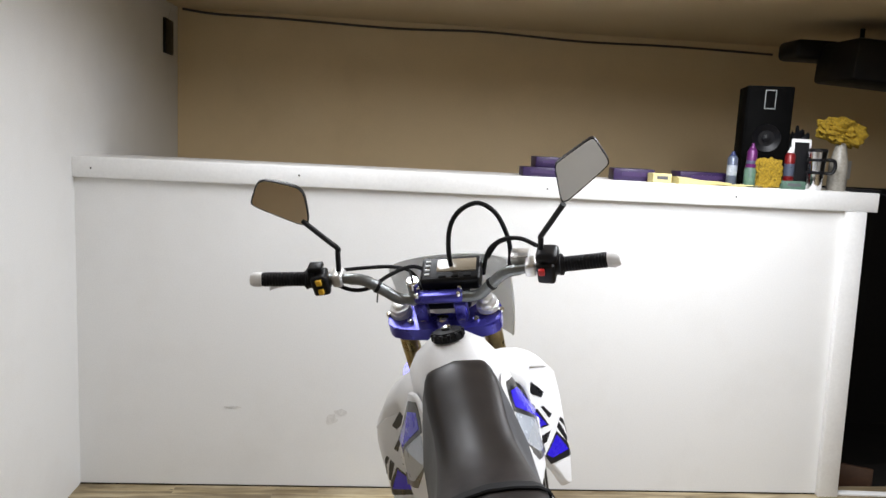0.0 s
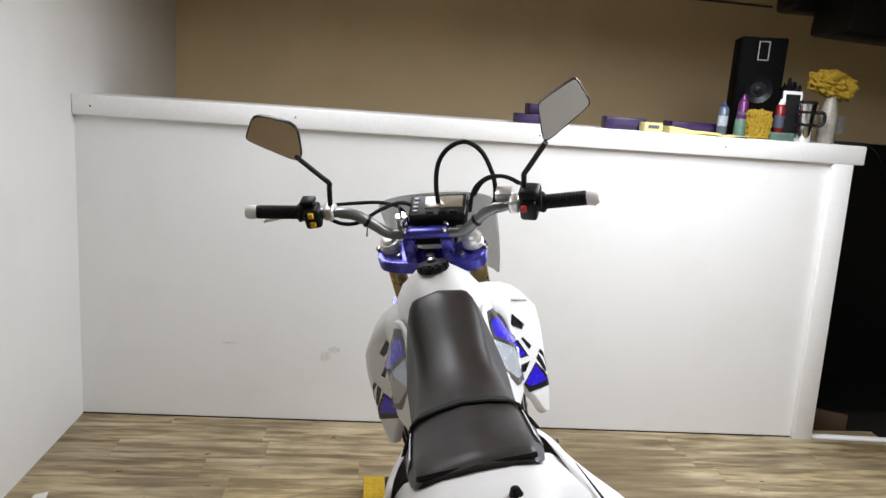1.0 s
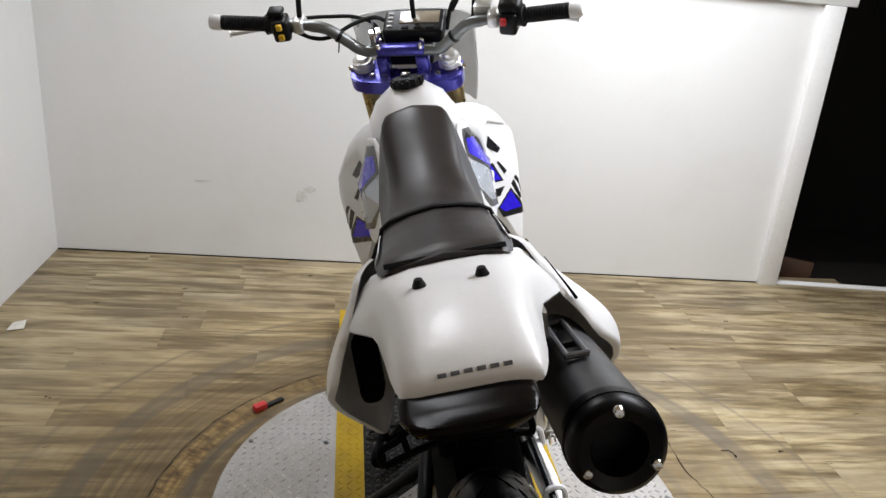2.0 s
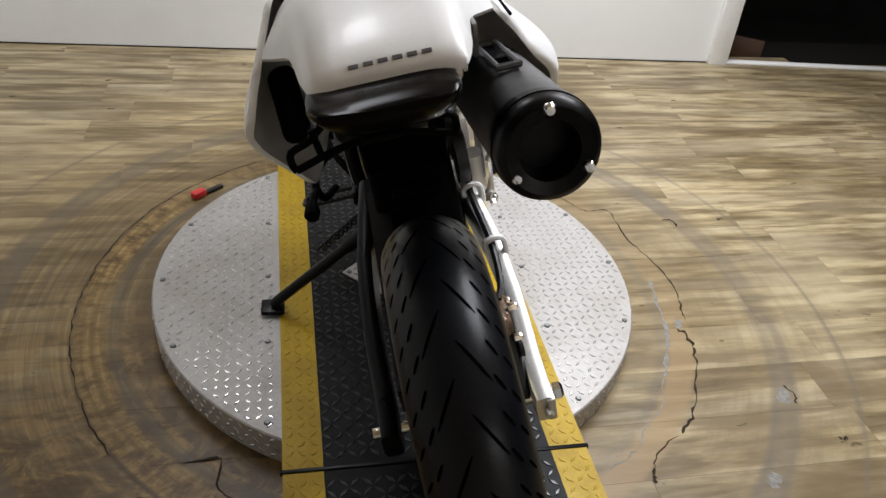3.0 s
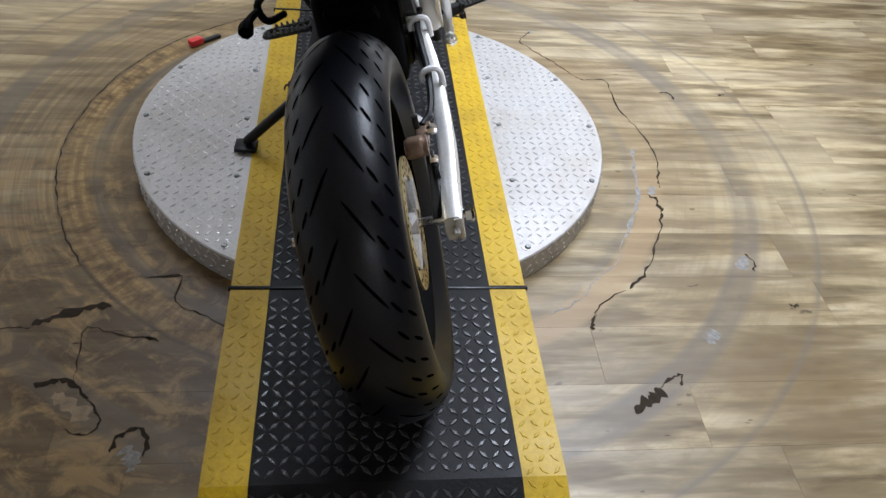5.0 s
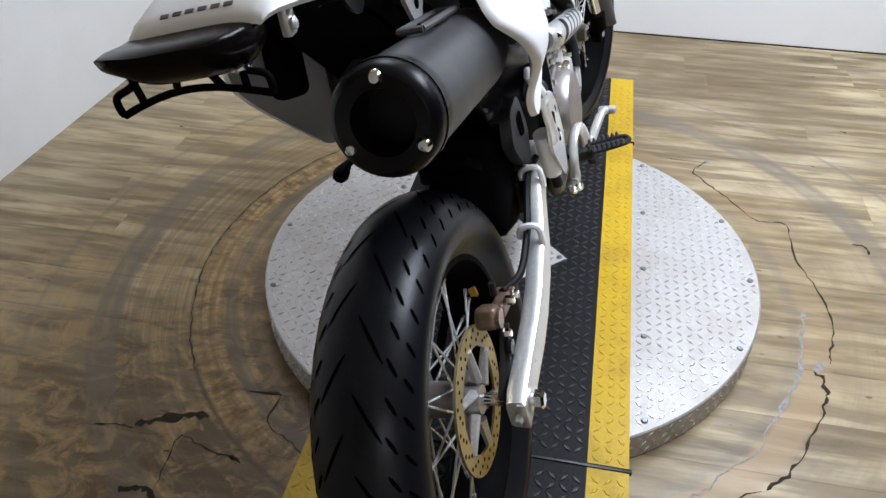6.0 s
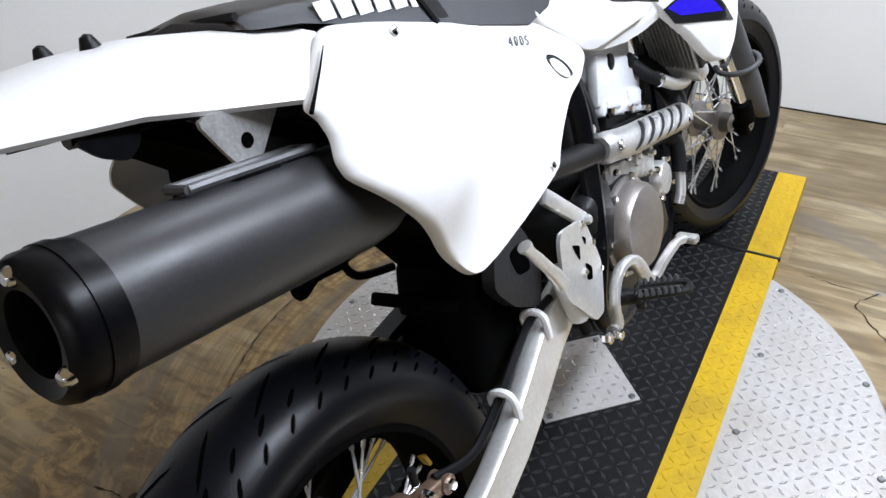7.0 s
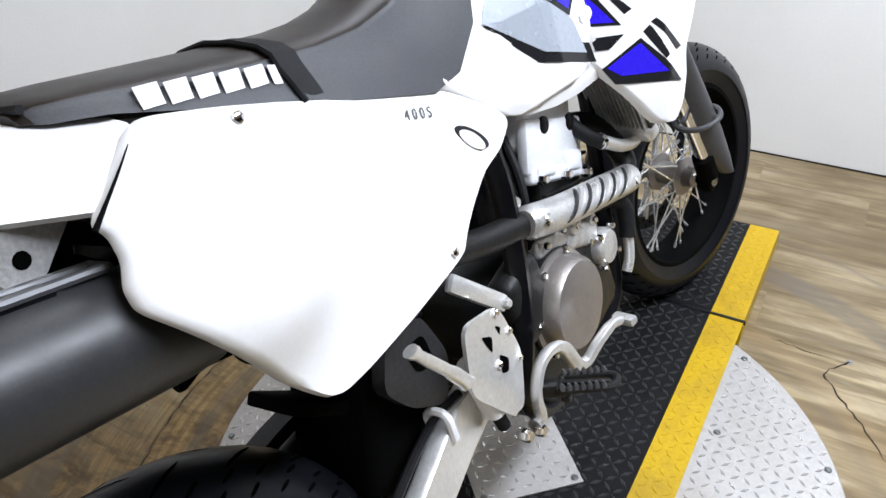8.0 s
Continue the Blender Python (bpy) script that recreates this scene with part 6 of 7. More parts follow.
# ---- fork and steering (steered frame: x right, y ahead, z along the steering axis)
for s in (1, -1):
    bm = B()
    lathe(bm, [(0.014, 0.020), (0.012, 0.0235), (-0.33, 0.0235), (-0.335, 0.027), (-0.345, 0.027)], 24, Matrix.Translation((s * 0.108, 0.036, 0)) @ Matrix.Rotation(radians(-90), 4, "Y"))
    leg = bpart("fork_leg", bm, GOLD, "gold anodised upper fork leg", steered="low")
    bm = B()
    rod(bm, (s * 0.108, 0.036, -0.34), (s * 0.108, 0.036, -0.78), 0.0160, 18)
    bpart("inner_tube", bm, CHROME, "polished fork tube", leg, steered="low")
    bm = B()
    rod(bm, (s * 0.108, 0.036, -0.765), (s * 0.102, 0.036, -0.83), 0.0235, 16)
    box(bm, (s * 0.094, 0.036, -0.852), (0.036, 0.044, 0.05), bevel=0.010)
    bpart("axle_foot", bm, END_BLACK, "", leg, steered="low")
    bm = B()
    rings = []
    for u, w in ((-0.40, 0.010), (-0.48, 0.022), (-0.60, 0.033), (-0.74, 0.038), (-0.81, 0.030), (-0.85, 0.012)):
        rings.append([(s * 0.108 + s * (0.030 + 0.006 * math.cos(a)) * math.cos(a), 0.036 + w * math.sin(a) * 1.0 + 0.034, u) for a in (-1.25 + 0.25 * k for k in range(11))] + [(s * 0.108 + s * (0.026 + 0.006 * math.cos(a)) * math.cos(a), 0.036 + w * 0.95 * math.sin(a) + 0.034, u) for a in (1.25 - 0.25 * k for k in range(11))])
    loft(bm, rings)
    bpart("fork_guard", bm, GUARD_GREY, "dark grey plastic fork guard", leg, steered="low")
    bm = B()
    lathe(bm, [(0, 0.0272), (0.012, 0.0272), (0.014, 0.0245), (0.024, 0.0245), (0.026, 0.018), (0.034, 0.016), (0.036, 0.010), (0.036, 0)], 18, Matrix.Translation((s * 0.108, 0.036, 0.016)) @ Matrix.Rotation(radians(-90), 4, "Y"))
    bpart("fork_cap", bm, ALU, "bright fork cap", leg, steered="low")
bm = B()
tube(bm, [(0.120 + 0.046 * math.cos(a), 0.052 + 0.046 * math.sin(a), -0.655 - 0.012 * math.sin(a)) for a in (radians(-150 + 15 * k) for k in range(17))], 0.0062, 8)
bpart("cable_guide", bm, GUARD_GREY, "grey rubber cable ring round the fork", steered="low")
bm = B()
rod(bm, (-0.112, 0.036, -0.855), (0.112, 0.036, -0.855), 0.012, 12)
bpart("front_axle", bm, CHROME, "", front_wheel, steered="low")

# blue triple clamps
for u, nm in ((0.0, "top_clamp"), (-0.19, "lower_clamp")):
    bm = B()
    o = rounded([(-0.140, 0.045), (-0.128, 0.072), (-0.085, 0.070), (-0.05, 0.028), (0.05, 0.028), (0.085, 0.070), (0.128, 0.072), (0.140, 0.045), (0.140, 0.005), (0.122, -0.020), (0.05, -0.028), (-0.05, -0.028), (-0.122, -0.020), (-0.140, 0.005)], 0.3, 3)
    extrude_poly(bm, [(x, y, u - 0.022) for x, y in o], (0, 0, 0.035))
    bmesh.ops.bevel(bm, geom=[e for e in bm.edges if len(e.link_faces) == 2 and max(len(f.verts) for f in e.link_faces) > 8], offset=0.003, segments=2, affect="EDGES")
    clamp = bpart(nm, bm, BLUE_ANO, "blue anodised triple clamp", steered=True)
    if nm == "top_clamp":
        top_clamp = clamp
bm = B()
lathe(bm, [(0, 0.016), (0.010, 0.016), (0.014, 0.010)], 6, Matrix.Translation((0, 0, 0.013)) @ Matrix.Rotation(radians(-90), 4, "Y"))
bpart("stem_nut", bm, CHROME, "", top_clamp, steered=True)
for s in (1, -1):
    for x, y in ((s * 0.148, 0.03), (s * 0.085, 0.0)):
        bm = B()
        lathe(bm, [(0, 0.0075), (0.006, 0.0075), (0.008, 0.004)], 10, Matrix.Translation((x * 0.94, y, 0.013)) @ Matrix.Rotation(radians(-90), 4, "Y"))
        bpart("clamp_bolt", bm, CHROME, "", top_clamp, steered=True)
# bar mounts and the bar clamp
for s in (1, -1):
    bm = B()
    box(bm, (s * 0.048, 0.010, 0.040), (0.030, 0.034, 0.058), bevel=0.006, seg=3)
    bpart("bar_mount", bm, BLUE_ANO, "", top_clamp, steered=True)
    bm = B()
    lathe(bm, [(0, 0.016), (0.010, 0.016), (0.012, 0.011)], 16, Matrix.Translation((s * 0.048, 0.006, 0.013)) @ Matrix.Rotation(radians(-90), 4, "Y"))
    bpart("mount_washer", bm, CHROME, "", top_clamp, steered=True)
bm = B()
box(bm, (0, 0.008, 0.084), (0.118, 0.034, 0.024), bevel=0.009, seg=3)
bar_clamp = bpart("bar_clamp", bm, BLUE_ANO, "blue anodised handlebar clamp", steered=True)
for x in (-0.050, 0.050):
    for y in (-0.004, 0.020):
        bm = B()
        lathe(bm, [(0, 0.0055), (0.008, 0.0055), (0.010, 0.003)], 10, Matrix.Translation((x, y, 0.095)) @ Matrix.Rotation(radians(-90), 4, "Y"))
        bpart("clamp_screw", bm, CHROME, "", bar_clamp, steered=True)
# handlebar
BAR = [(-0.40, -0.040, 0.203), (-0.30, -0.022, 0.183), (-0.215, -0.008, 0.166), (-0.165, 0.000, 0.150), (-0.125, 0.005, 0.112), (-0.095, 0.007, 0.084), (-0.06, 0.008, 0.080), (0.06, 0.008, 0.080), (0.095, 0.007, 0.084), (0.125, 0.005, 0.112), (0.165, 0.000, 0.150), (0.215, -0.008, 0.166), (0.30, -0.022, 0.183), (0.40, -0.040, 0.203)]
bm = B()
bar_path = smooth_path(BAR, 6)
tube(bm, bar_path, [0.0112 if abs(q.x) > 0.2 else 0.0135 for q in bar_path], 14)
handlebar = bpart("handlebar", bm, BAR_GREY, "grey tapered handlebar", steered=True)


def bar_at(x):
    for a, b in zip(bar_path, bar_path[1:]):
        if a.x <= x <= b.x:
            return a.lerp(b, (x - a.x) / max(b.x - a.x, 1e-6))
    return bar_path[-1]


for s in (1, -1):
    a, b = bar_at(s * 0.29), bar_at(s * 0.396)
    d = (b - a).normalized()
    fr = Matrix.Translation(a) @ d.to_track_quat("X", "Z").to_matrix().to_4x4()
    prof = [(0.0, 0.024), (0.005, 0.024), (0.007, 0.0165)]
    for k in range(14):
        prof += [(0.009 + k * 0.0068, 0.0168), (0.0135 + k * 0.0068, 0.0168), (0.0145 + k * 0.0068, 0.0155)]
    bm = B()
    lathe(bm, prof + [(0.108, 0.0160)], 20, fr)
    bpart("grip", bm, GRIP, "black ribbed rubber grip", handlebar, steered=True)
    bm = B()
    lathe(bm, [(0.107, 0.0175), (0.112, 0.0175), (0.128, 0.0165), (0.134, 0.012), (0.135, 0.0)], 18, fr)
    bpart("bar_end", bm, PLASTIC_WHITE, "white bar end plug", handlebar, steered=True)
    # switch box
    c = bar_at(s * 0.262)
    bm = B()
    box(bm, c + Vector((0, -0.006, -0.004)), (0.040, 0.048, 0.052), (0, 0, -s * 10), 0.008, 3)
    lathe(bm, [(-0.012, 0.022), (0.012, 0.022)], 18, Matrix.Translation(bar_at(s * 0.284)))
    swb = bpart("switch_box", bm, PLASTIC_BLACK, "black handlebar switch box", handlebar, steered=True)
    if s > 0:
        bm = B()
        box(bm, c + Vector((-0.012, -0.032, 0.008)), (0.014, 0.010, 0.016), bevel=0.003)
        bpart("stop_switch", bm, RED_PLASTIC, "red stop switch", swb, steered=True)
        bm = B()
        box(bm, c + Vector((0.002, 0.004, 0.028)), (0.05, 0.05, 0.03), (0, 0, -8), 0.012, 3)
        bpart("throttle_housing", bm, PLASTIC_BLACK, "", swb, steered=True)
    else:
        for dz in (0.012, -0.014):
            bm = B()
            box(bm, c + Vector((0.004, -0.031, dz)), (0.013, 0.009, 0.014), bevel=0.002)
            bpart("rocker_switch", bm, YELLOW_PLASTIC, "yellow rocker switch", swb, steered=True)
        bm = B()
        box(bm, c + Vector((-0.008, 0.006, 0.030)), (0.034, 0.03, 0.014), bevel=0.004)
        bpart("choke_lever", bm, PLASTIC_BLACK, "", swb, steered=True)
    # perch and lever, which hangs lower on the clutch side
    drop = 0.012 if s > 0 else 0.022
    q = bar_at(s * 0.225)
    bm = B()
    box(bm, q + Vector((0, 0.006, 0.0)), (0.026, 0.042, 0.034), (0, 0, 0), 0.007, 3)
    box(bm, q + Vector((s * 0.012, 0.035, -0.012)), (0.035, 0.03, 0.016), (0, 0, s * 20), 0.005)
    perch = bpart("lever_perch", bm, ALU, "bright lever perch", handlebar, steered=True)
    bm = B()
    tube(bm, smooth_path([q + Vector((s * 0.02, 0.042, -0.014)), q + Vector((s * 0.07, 0.052, -0.02 - drop * 0.5)), q + Vector((s * 0.13, 0.045, -0.015 - drop)), q + Vector((s * 0.175, 0.028, -0.012 - drop)), q + Vector((s * 0.188, 0.024, -0.012 - drop))], 5), [0.008] * 6 + [0.0062] * 12 + [0.006, 0.0075, 0.0085], 10, flat=0.65)
    bpart("lever", bm, ALU, "bright hand lever", perch, steered=True)
# brake reservoir on the right
q = bar_at(0.205)
bm = B()
box(bm, q + Vector((-0.004, 0.030, 0.010)), (0.042, 0.034, 0.020), (0, 0, -4), 0.006)
res_ = bpart("brake_reservoir", bm, ALU, "bright brake fluid reservoir", handlebar, steered=True)
bm = B()
box(bm, q + Vector((-0.004, 0.030, 0.022)), (0.040, 0.032, 0.006), (0, 0, -4), 0.002)
bpart("reservoir_lid", bm, ALU, "", res_, steered=True)
for x in (-0.14, 0.13):
    c = bar_at(x)
    bm = B()
    lathe(bm, [(-0.004, 0.0155), (0.004, 0.0155)], 14, Matrix.Translation(c) @ Matrix.Rotation(radians(38 if x < 0 else -38), 4, "Y"))
    bpart("cable_tie", bm, PLASTIC_BLACK, "", handlebar, steered=True)
bm = B()
tube(bm, [bar_at(-0.14) + Vector((0, -0.012, -0.01)), bar_at(-0.14) + Vector((-0.006, -0.016, -0.035))], 0.0018, 5)
bpart("tie_tail", bm, PLASTIC_BLACK, "", handlebar, steered=True)


# mirrors
def mirror(s, base, elbow, neck, corners, tilt, depth):
    bm = B()
    tube(bm, smooth_path([base, Vector(base).lerp(Vector(elbow), 0.8), elbow, Vector(elbow).lerp(Vector(neck), 0.3), neck], 5), 0.0062, 10)
    arm = bpart("mirror_arm", bm, PLASTIC_BLACK, "black bent mirror stem", steered=True)
    bm = B()
    lathe(bm, [(0, 0.011), (0.022, 0.011), (0.026, 0.008)], 10, Matrix.Translation(Vector(base) + Vector((0, 0, -0.026))) @ Matrix.Rotation(radians(-90), 4, "Y"))
    bpart("stem_nut", bm, ALU, "", arm, steered=True)
    o = rounded(corners, 0.3, 3)
    cx, cz = sum(p[0] for p in o) / len(o), sum(p[1] for p in o) / len(o)
    yf = lambda x, z: depth + tilt[0] * (x - cx) + tilt[1] * (z - cz)
    bm = B()
    rings = [[(cx + (x - cx) * f, yf(cx + (x - cx) * f, cz + (z - cz) * f) + d, cz + (z - cz) * f) for x, z in o] for f, d in ((0.955, 0.0015), (0.965, -0.002), (1.0, -0.001), (1.0, 0.006), (0.93, 0.014), (0.6, 0.022), (0.25, 0.025))]
    loft(bm, rings)
    shell_ob = bpart("mirror_housing", bm, PLASTIC_BLACK, "black angular mirror housing", arm, steered=True)
    bm = B()
    extrude_poly(bm, [(cx + (x - cx) * 0.952, yf(cx + (x - cx) * 0.952, cz + (z - cz) * 0.952) - 0.0004, cz + (z - cz) * 0.952) for x, z in o], (0, 0.0008, 0))
    bpart("mirror_glass", bm, mirror_mat, "clear mirror glass", shell_ob, steered=True, smooth=False)


mirror(-1, (-0.221, 0.0, 0.185), (-0.206, -0.005, 0.252), (-0.297, 0.062, 0.288), [(-0.386, 0.395), (-0.288, 0.354), (-0.281, 0.287), (-0.295, 0.279), (-0.404, 0.344), (-0.407, 0.354)], (0.336, 0.615), 0.072)
mirror(1, (0.250, -0.006, 0.210), (0.254, -0.008, 0.252), (0.308, -0.034, 0.348), [(0.371, 0.469), (0.379, 0.466), (0.404, 0.422), (0.402, 0.411), (0.317, 0.357), (0.303, 0.357), (0.295, 0.425), (0.299, 0.434)], (0.183, 0.402), -0.010)

# dash with its panel and buttons, tilted to the rider
DASH = Matrix.Translation((0.028, 0.068, 0.104)) @ Matrix.Rotation(radians(8), 4, "X")
bm = B()
box(bm, (0, 0, 0), (0.145, 0.080, 0.040), bevel=0.008, seg=3)
bmesh.ops.transform(bm, matrix=DASH, verts=bm.verts)
dash = bpart("dash", bm, PLASTIC_BLACK, "black instrument box with a grey display", steered=True)
bm = B()
box(bm, (0.014, 0.008, 0.0205), (0.095, 0.040, 0.003), bevel=0.001)
bmesh.ops.transform(bm, matrix=DASH, verts=bm.verts)
screen_ob = bpart("display", bm, surface("lcd_glass", (0.30, 0.26, 0.20), 0.10, vary=0.15, grain=20, blotch=18, bump=0.0, coat=0.5), "blank grey display glass", dash, steered=True)
for k in range(3):
    bm = B()
    box(bm, (-0.018 + 0.030 * k, -0.026, 0.021), (0.018, 0.009, 0.004), bevel=0.0015)
    bmesh.ops.transform(bm, matrix=DASH, verts=bm.verts)
    bpart("button", bm, GRIP, "", dash, steered=True)
for k in range(4):
    bm = B()
    box(bm, (-0.056, -0.020 + 0.014 * k, 0.021), (0.012, 0.006, 0.003), bevel=0.001)
    bmesh.ops.transform(bm, matrix=DASH, verts=bm.verts)
    bpart("warning_lamp", bm, PLASTIC_GREY, "", dash, steered=True)
bm = B()
box(bm, (0.0, 0.062, 0.045), (0.13, 0.030, 0.080), bevel=0.010, seg=3)
bpart("dash_bracket", bm, PLASTIC_BLACK, "black bracket under the instrument box", dash, steered=True)
# key switch beside the dash
bm = B()
lathe(bm, [(0, 0.017), (0.030, 0.017), (0.034, 0.013)], 18, Matrix.Translation((-0.062, 0.03, 0.088)) @ Matrix.Rotation(radians(-90), 4, "Y"))
key_ob = bpart("key_switch", bm, CHROME, "bright key switch with cables", steered=True)
bm = B()
box(bm, (-0.062, 0.03, 0.132), (0.003, 0.020, 0.022), (0, 0, 30), 0.002)
bpart("key", bm, PAINT_BLACK, "", key_ob, steered=True)
# front cowl: smoked grey visor ahead of the dash
bm = B()
rings = []
for k in range(7):
    f = k / 6
    u = 0.103 - 0.30 * f
    w = 0.150 + 0.012 * f - 0.03 * f * f
    yy = 0.165 + 0.06 * f
    rings.append([(0.012 + w * math.sin(a) / math.sin(1.1), yy - 0.075 * (1 - math.cos(a)) * 1.4, u + (0.020 * math.sin(a) ** 2 - 0.010) * (1 - f)) for a in (-1.1 + 2.2 * j / 16 for j in range(17))])
outer = [[bm.verts.new(q) for q in r] for r in rings]
inner = [[bm.verts.new((q[0] * 0.975, q[1] - 0.004, q[2])) for q in r] for r in rings]
for g in (outer, inner):
    for a, b in zip(g, g[1:]):
        for k in range(16):
            bm.faces.new((a[k], a[k + 1], b[k + 1], b[k]))
for i in (0, -1):
    for k in range(16):
        bm.faces.new((outer[i][k], outer[i][k + 1], inner[i][k + 1], inner[i][k]))
for k in (0, -1):
    for i in range(6):
        bm.faces.new((outer[i][k], outer[i + 1][k], inner[i + 1][k], inner[i][k]))
cowl = bpart("headlight_cowl", bm, COWL, "pale smoke-grey translucent headlight cowl", steered=True)
bm = B()
lathe(bm, [(0, 0.07), (0.03, 0.075), (0.05, 0.06), (0.055, 0.0)], 24, Matrix.Translation((0, 0.16, -0.06)) @ Matrix.Rotation(radians(90), 4, "Z"))
bpart("headlight", bm, PLASTIC_GREY, "", cowl, steered=True)
# cables: the tall loop, and the throttle and clutch cables
for pts, r in (([(0.028, 0.075, 0.10), (0.030, 0.070, 0.170), (0.040, 0.09, 0.225), (0.068, 0.10, 0.262), (0.112, 0.10, 0.279), (0.150, 0.09, 0.255), (0.172, 0.07, 0.205), (0.176, 0.055, 0.165), (0.165, 0.07, 0.10)], 0.0058),
               ([(0.240, 0.01, 0.215), (0.205, 0.03, 0.222), (0.160, 0.06, 0.200), (0.120, 0.085, 0.150), (0.10, 0.09, 0.08)], 0.005),
               ([(0.245, 0.02, 0.205), (0.20, 0.045, 0.212), (0.150, 0.07, 0.185), (0.118, 0.09, 0.13)], 0.0045),
               ([(-0.245, 0.0, 0.150), (-0.20, -0.012, 0.135), (-0.16, 0.0, 0.128), (-0.11, 0.04, 0.135), (-0.06, 0.07, 0.13), (-0.02, 0.08, 0.09)], 0.0048),
               ([(-0.225, 0.04, 0.155), (-0.17, 0.05, 0.150), (-0.11, 0.06, 0.140), (-0.07, 0.08, 0.10), (-0.05, 0.09, 0.0)], 0.0045)):
    bm = B()
    tube(bm, smooth_path(pts, 7), r, 8)
    bpart("control_cable", bm, GRIP, "black control cable", steered=True)


# ---------------------------------------------------------------- things on the ledge
TOPZ = 1.397


def ledge_y(x):
    return 1.716 - (x + 1.554) * math.tan(radians(1.39))


def on_ledge(x, back, turn=0.0):
    return pose(x, ledge_y(x) + back, TOPZ, 0, 0, -1.39 + turn)


speaker = thing("loudspeaker", "tall black loudspeaker cabinet standing on the ledge", "loudspeaker", on_ledge(1.415, 0.235, -16))
bm = B()
box(bm, (0, 0, 0.222), (0.198, 0.20, 0.444), bevel=0.006)
part("cabinet", bm, END_BLACK, speaker)
bm = B()
box(bm, (0, -0.102, 0.225), (0.184, 0.008, 0.42), bevel=0.003)
front = part("baffle", bm, END_BLACK, speaker, "dark grille cloth")
bm = B()
lathe(bm, [(0, 0.062), (0.006, 0.060), (0.004, 0.05), (-0.004, 0.02), (0.006, 0.018), (0.008, 0.0)], 28, pose(0, -0.107, 0.215, 0, 0, -90))
part("driver_cone", bm, PAINT_BLACK, front, "glossy round driver")
bm = B()
for c, s in (((0, -0.107, 0.425), (0.045, 0.003, 0.004)), ((0, -0.107, 0.345), (0.045, 0.003, 0.004)), ((-0.0215, -0.107, 0.385), (0.004, 0.003, 0.084)), ((0.0215, -0.107, 0.385), (0.004, 0.003, 0.084))):
    box(bm, c, s)
part("tweeter_frame", bm, BAR_GREY, front, "thin bright tweeter frame")


def carton(name, x, back, size, material, label, turn=0, z=0.0):
    ob = thing(name, label, "box", on_ledge(x, back, turn) @ Matrix.Translation((0, 0, z)))
    bm = B()
    box(bm, (0, 0, size[2] / 2), size, bevel=0.003)
    part("carton", bm, material, ob)
    bm = B()
    box(bm, (0, -size[1] / 2 - 0.0006, size[2] * 0.55), (size[0] * 0.6, 0.001, size[2] * 0.35))
    part("label_bar", bm, GREY_INK if material is not PURPLE else SILVER_DIM, ob, "printed bar", smooth=False)
    return ob


SILVER_DIM = surface("dim_violet_print", (0.045, 0.022, 0.085), 0.4, vary=0.1, grain=80, blotch=20, bump=0)
carton("cardboard_box", 0.375, 0.13, (0.17, 0.10, 0.040), PURPLE, "flat purple cardboard box on the ledge")
carton("cardboard_box", 0.42, 0.15, (0.15, 0.09, 0.045), PURPLE, "purple cardboard box stacked on another", 4, 0.0405)
carton("cardboard_box", 0.79, 0.15, (0.18, 0.10, 0.052), PURPLE, "purple cardboard box standing on the ledge", -3)
carton("cardboard_box", 0.885, 0.06, (0.085, 0.06, 0.040), PAPER_YELLOW, "small tan carton on the ledge", 5)
carton("cardboard_box", 1.14, 0.21, (0.25, 0.11, 0.050), PURPLE, "long purple cardboard box behind the papers", 2)

# rolled and loose papers
paper = thing("paper_pad", "yellow paper pad, its sheets curling", "paper", on_ledge(1.06, 0.045, 4))
bm = B()
rings = []
for k in range(9):
    f = k / 8
    rings.append([(-0.12 + 0.24 * f, y, 0.012 + 0.022 * (1 - f) * (1 - abs(y) * 8) + 0.002 * math.sin(9 * f)) for y in (-0.05, -0.02, 0.02, 0.05)] + [(-0.12 + 0.24 * f, y, 0.001) for y in (0.05, 0.02, -0.02, -0.05)])
loft(bm, rings)
part("pad", bm, PAPER_YELLOW, paper)
sheet = thing("paper_sheet", "loose pale paper sheet hanging over the ledge edge", "paper", on_ledge(1.18, -0.005, -6))
bm = B()
rings = [[(-0.12 + 0.03 * k, y, 0.003 + 0.004 * math.sin(k * 1.1 + y * 20) + 0.003) for y in (-0.015, 0.02, 0.06)] + [(-0.12 + 0.03 * k, y, 0.0015 + 0.004 * math.sin(k * 1.1 + y * 20) + 0.003) for y in (0.06, 0.02, -0.015)] for k in range(9)]
loft(bm, rings)
part("sheet", bm, PAPER_YELLOW, sheet)


def spray_can(x, back, r, h, body, cap, label):
    ob = thing("spray_can", label, "can", on_ledge(x, back), group="cans on the ledge")
    bm = B()
    lathe(bm, [(0, r * 0.94), (0.004, r), (h * 0.80, r), (h * 0.86, r * 0.72), (h * 0.87, r * 0.6)], 22, pose(0, 0, 0, 0, -90, 0))
    part("can_body", bm, body, ob)
    bm = B()
    lathe(bm, [(h * 0.865, r * 0.62), (h * 0.90, r * 0.62), (h * 0.94, r * 0.34), (h, r * 0.30), (h, 0)], 18, pose(0, 0, 0, 0, -90, 0))
    part("nozzle", bm, cap, ob)
    bm = B()
    lathe(bm, [(h * 0.30, r * 1.01), (h * 0.34, r * 1.012), (h * 0.58, r * 1.012), (h * 0.60, r * 1.01)], 22, pose(0, 0, 0, 0, -90, 0))
    part("label_band", bm, CAN_BLUE if body is not CAN_BLUE else SILVER_INK, ob, "plain printed band")
    return ob


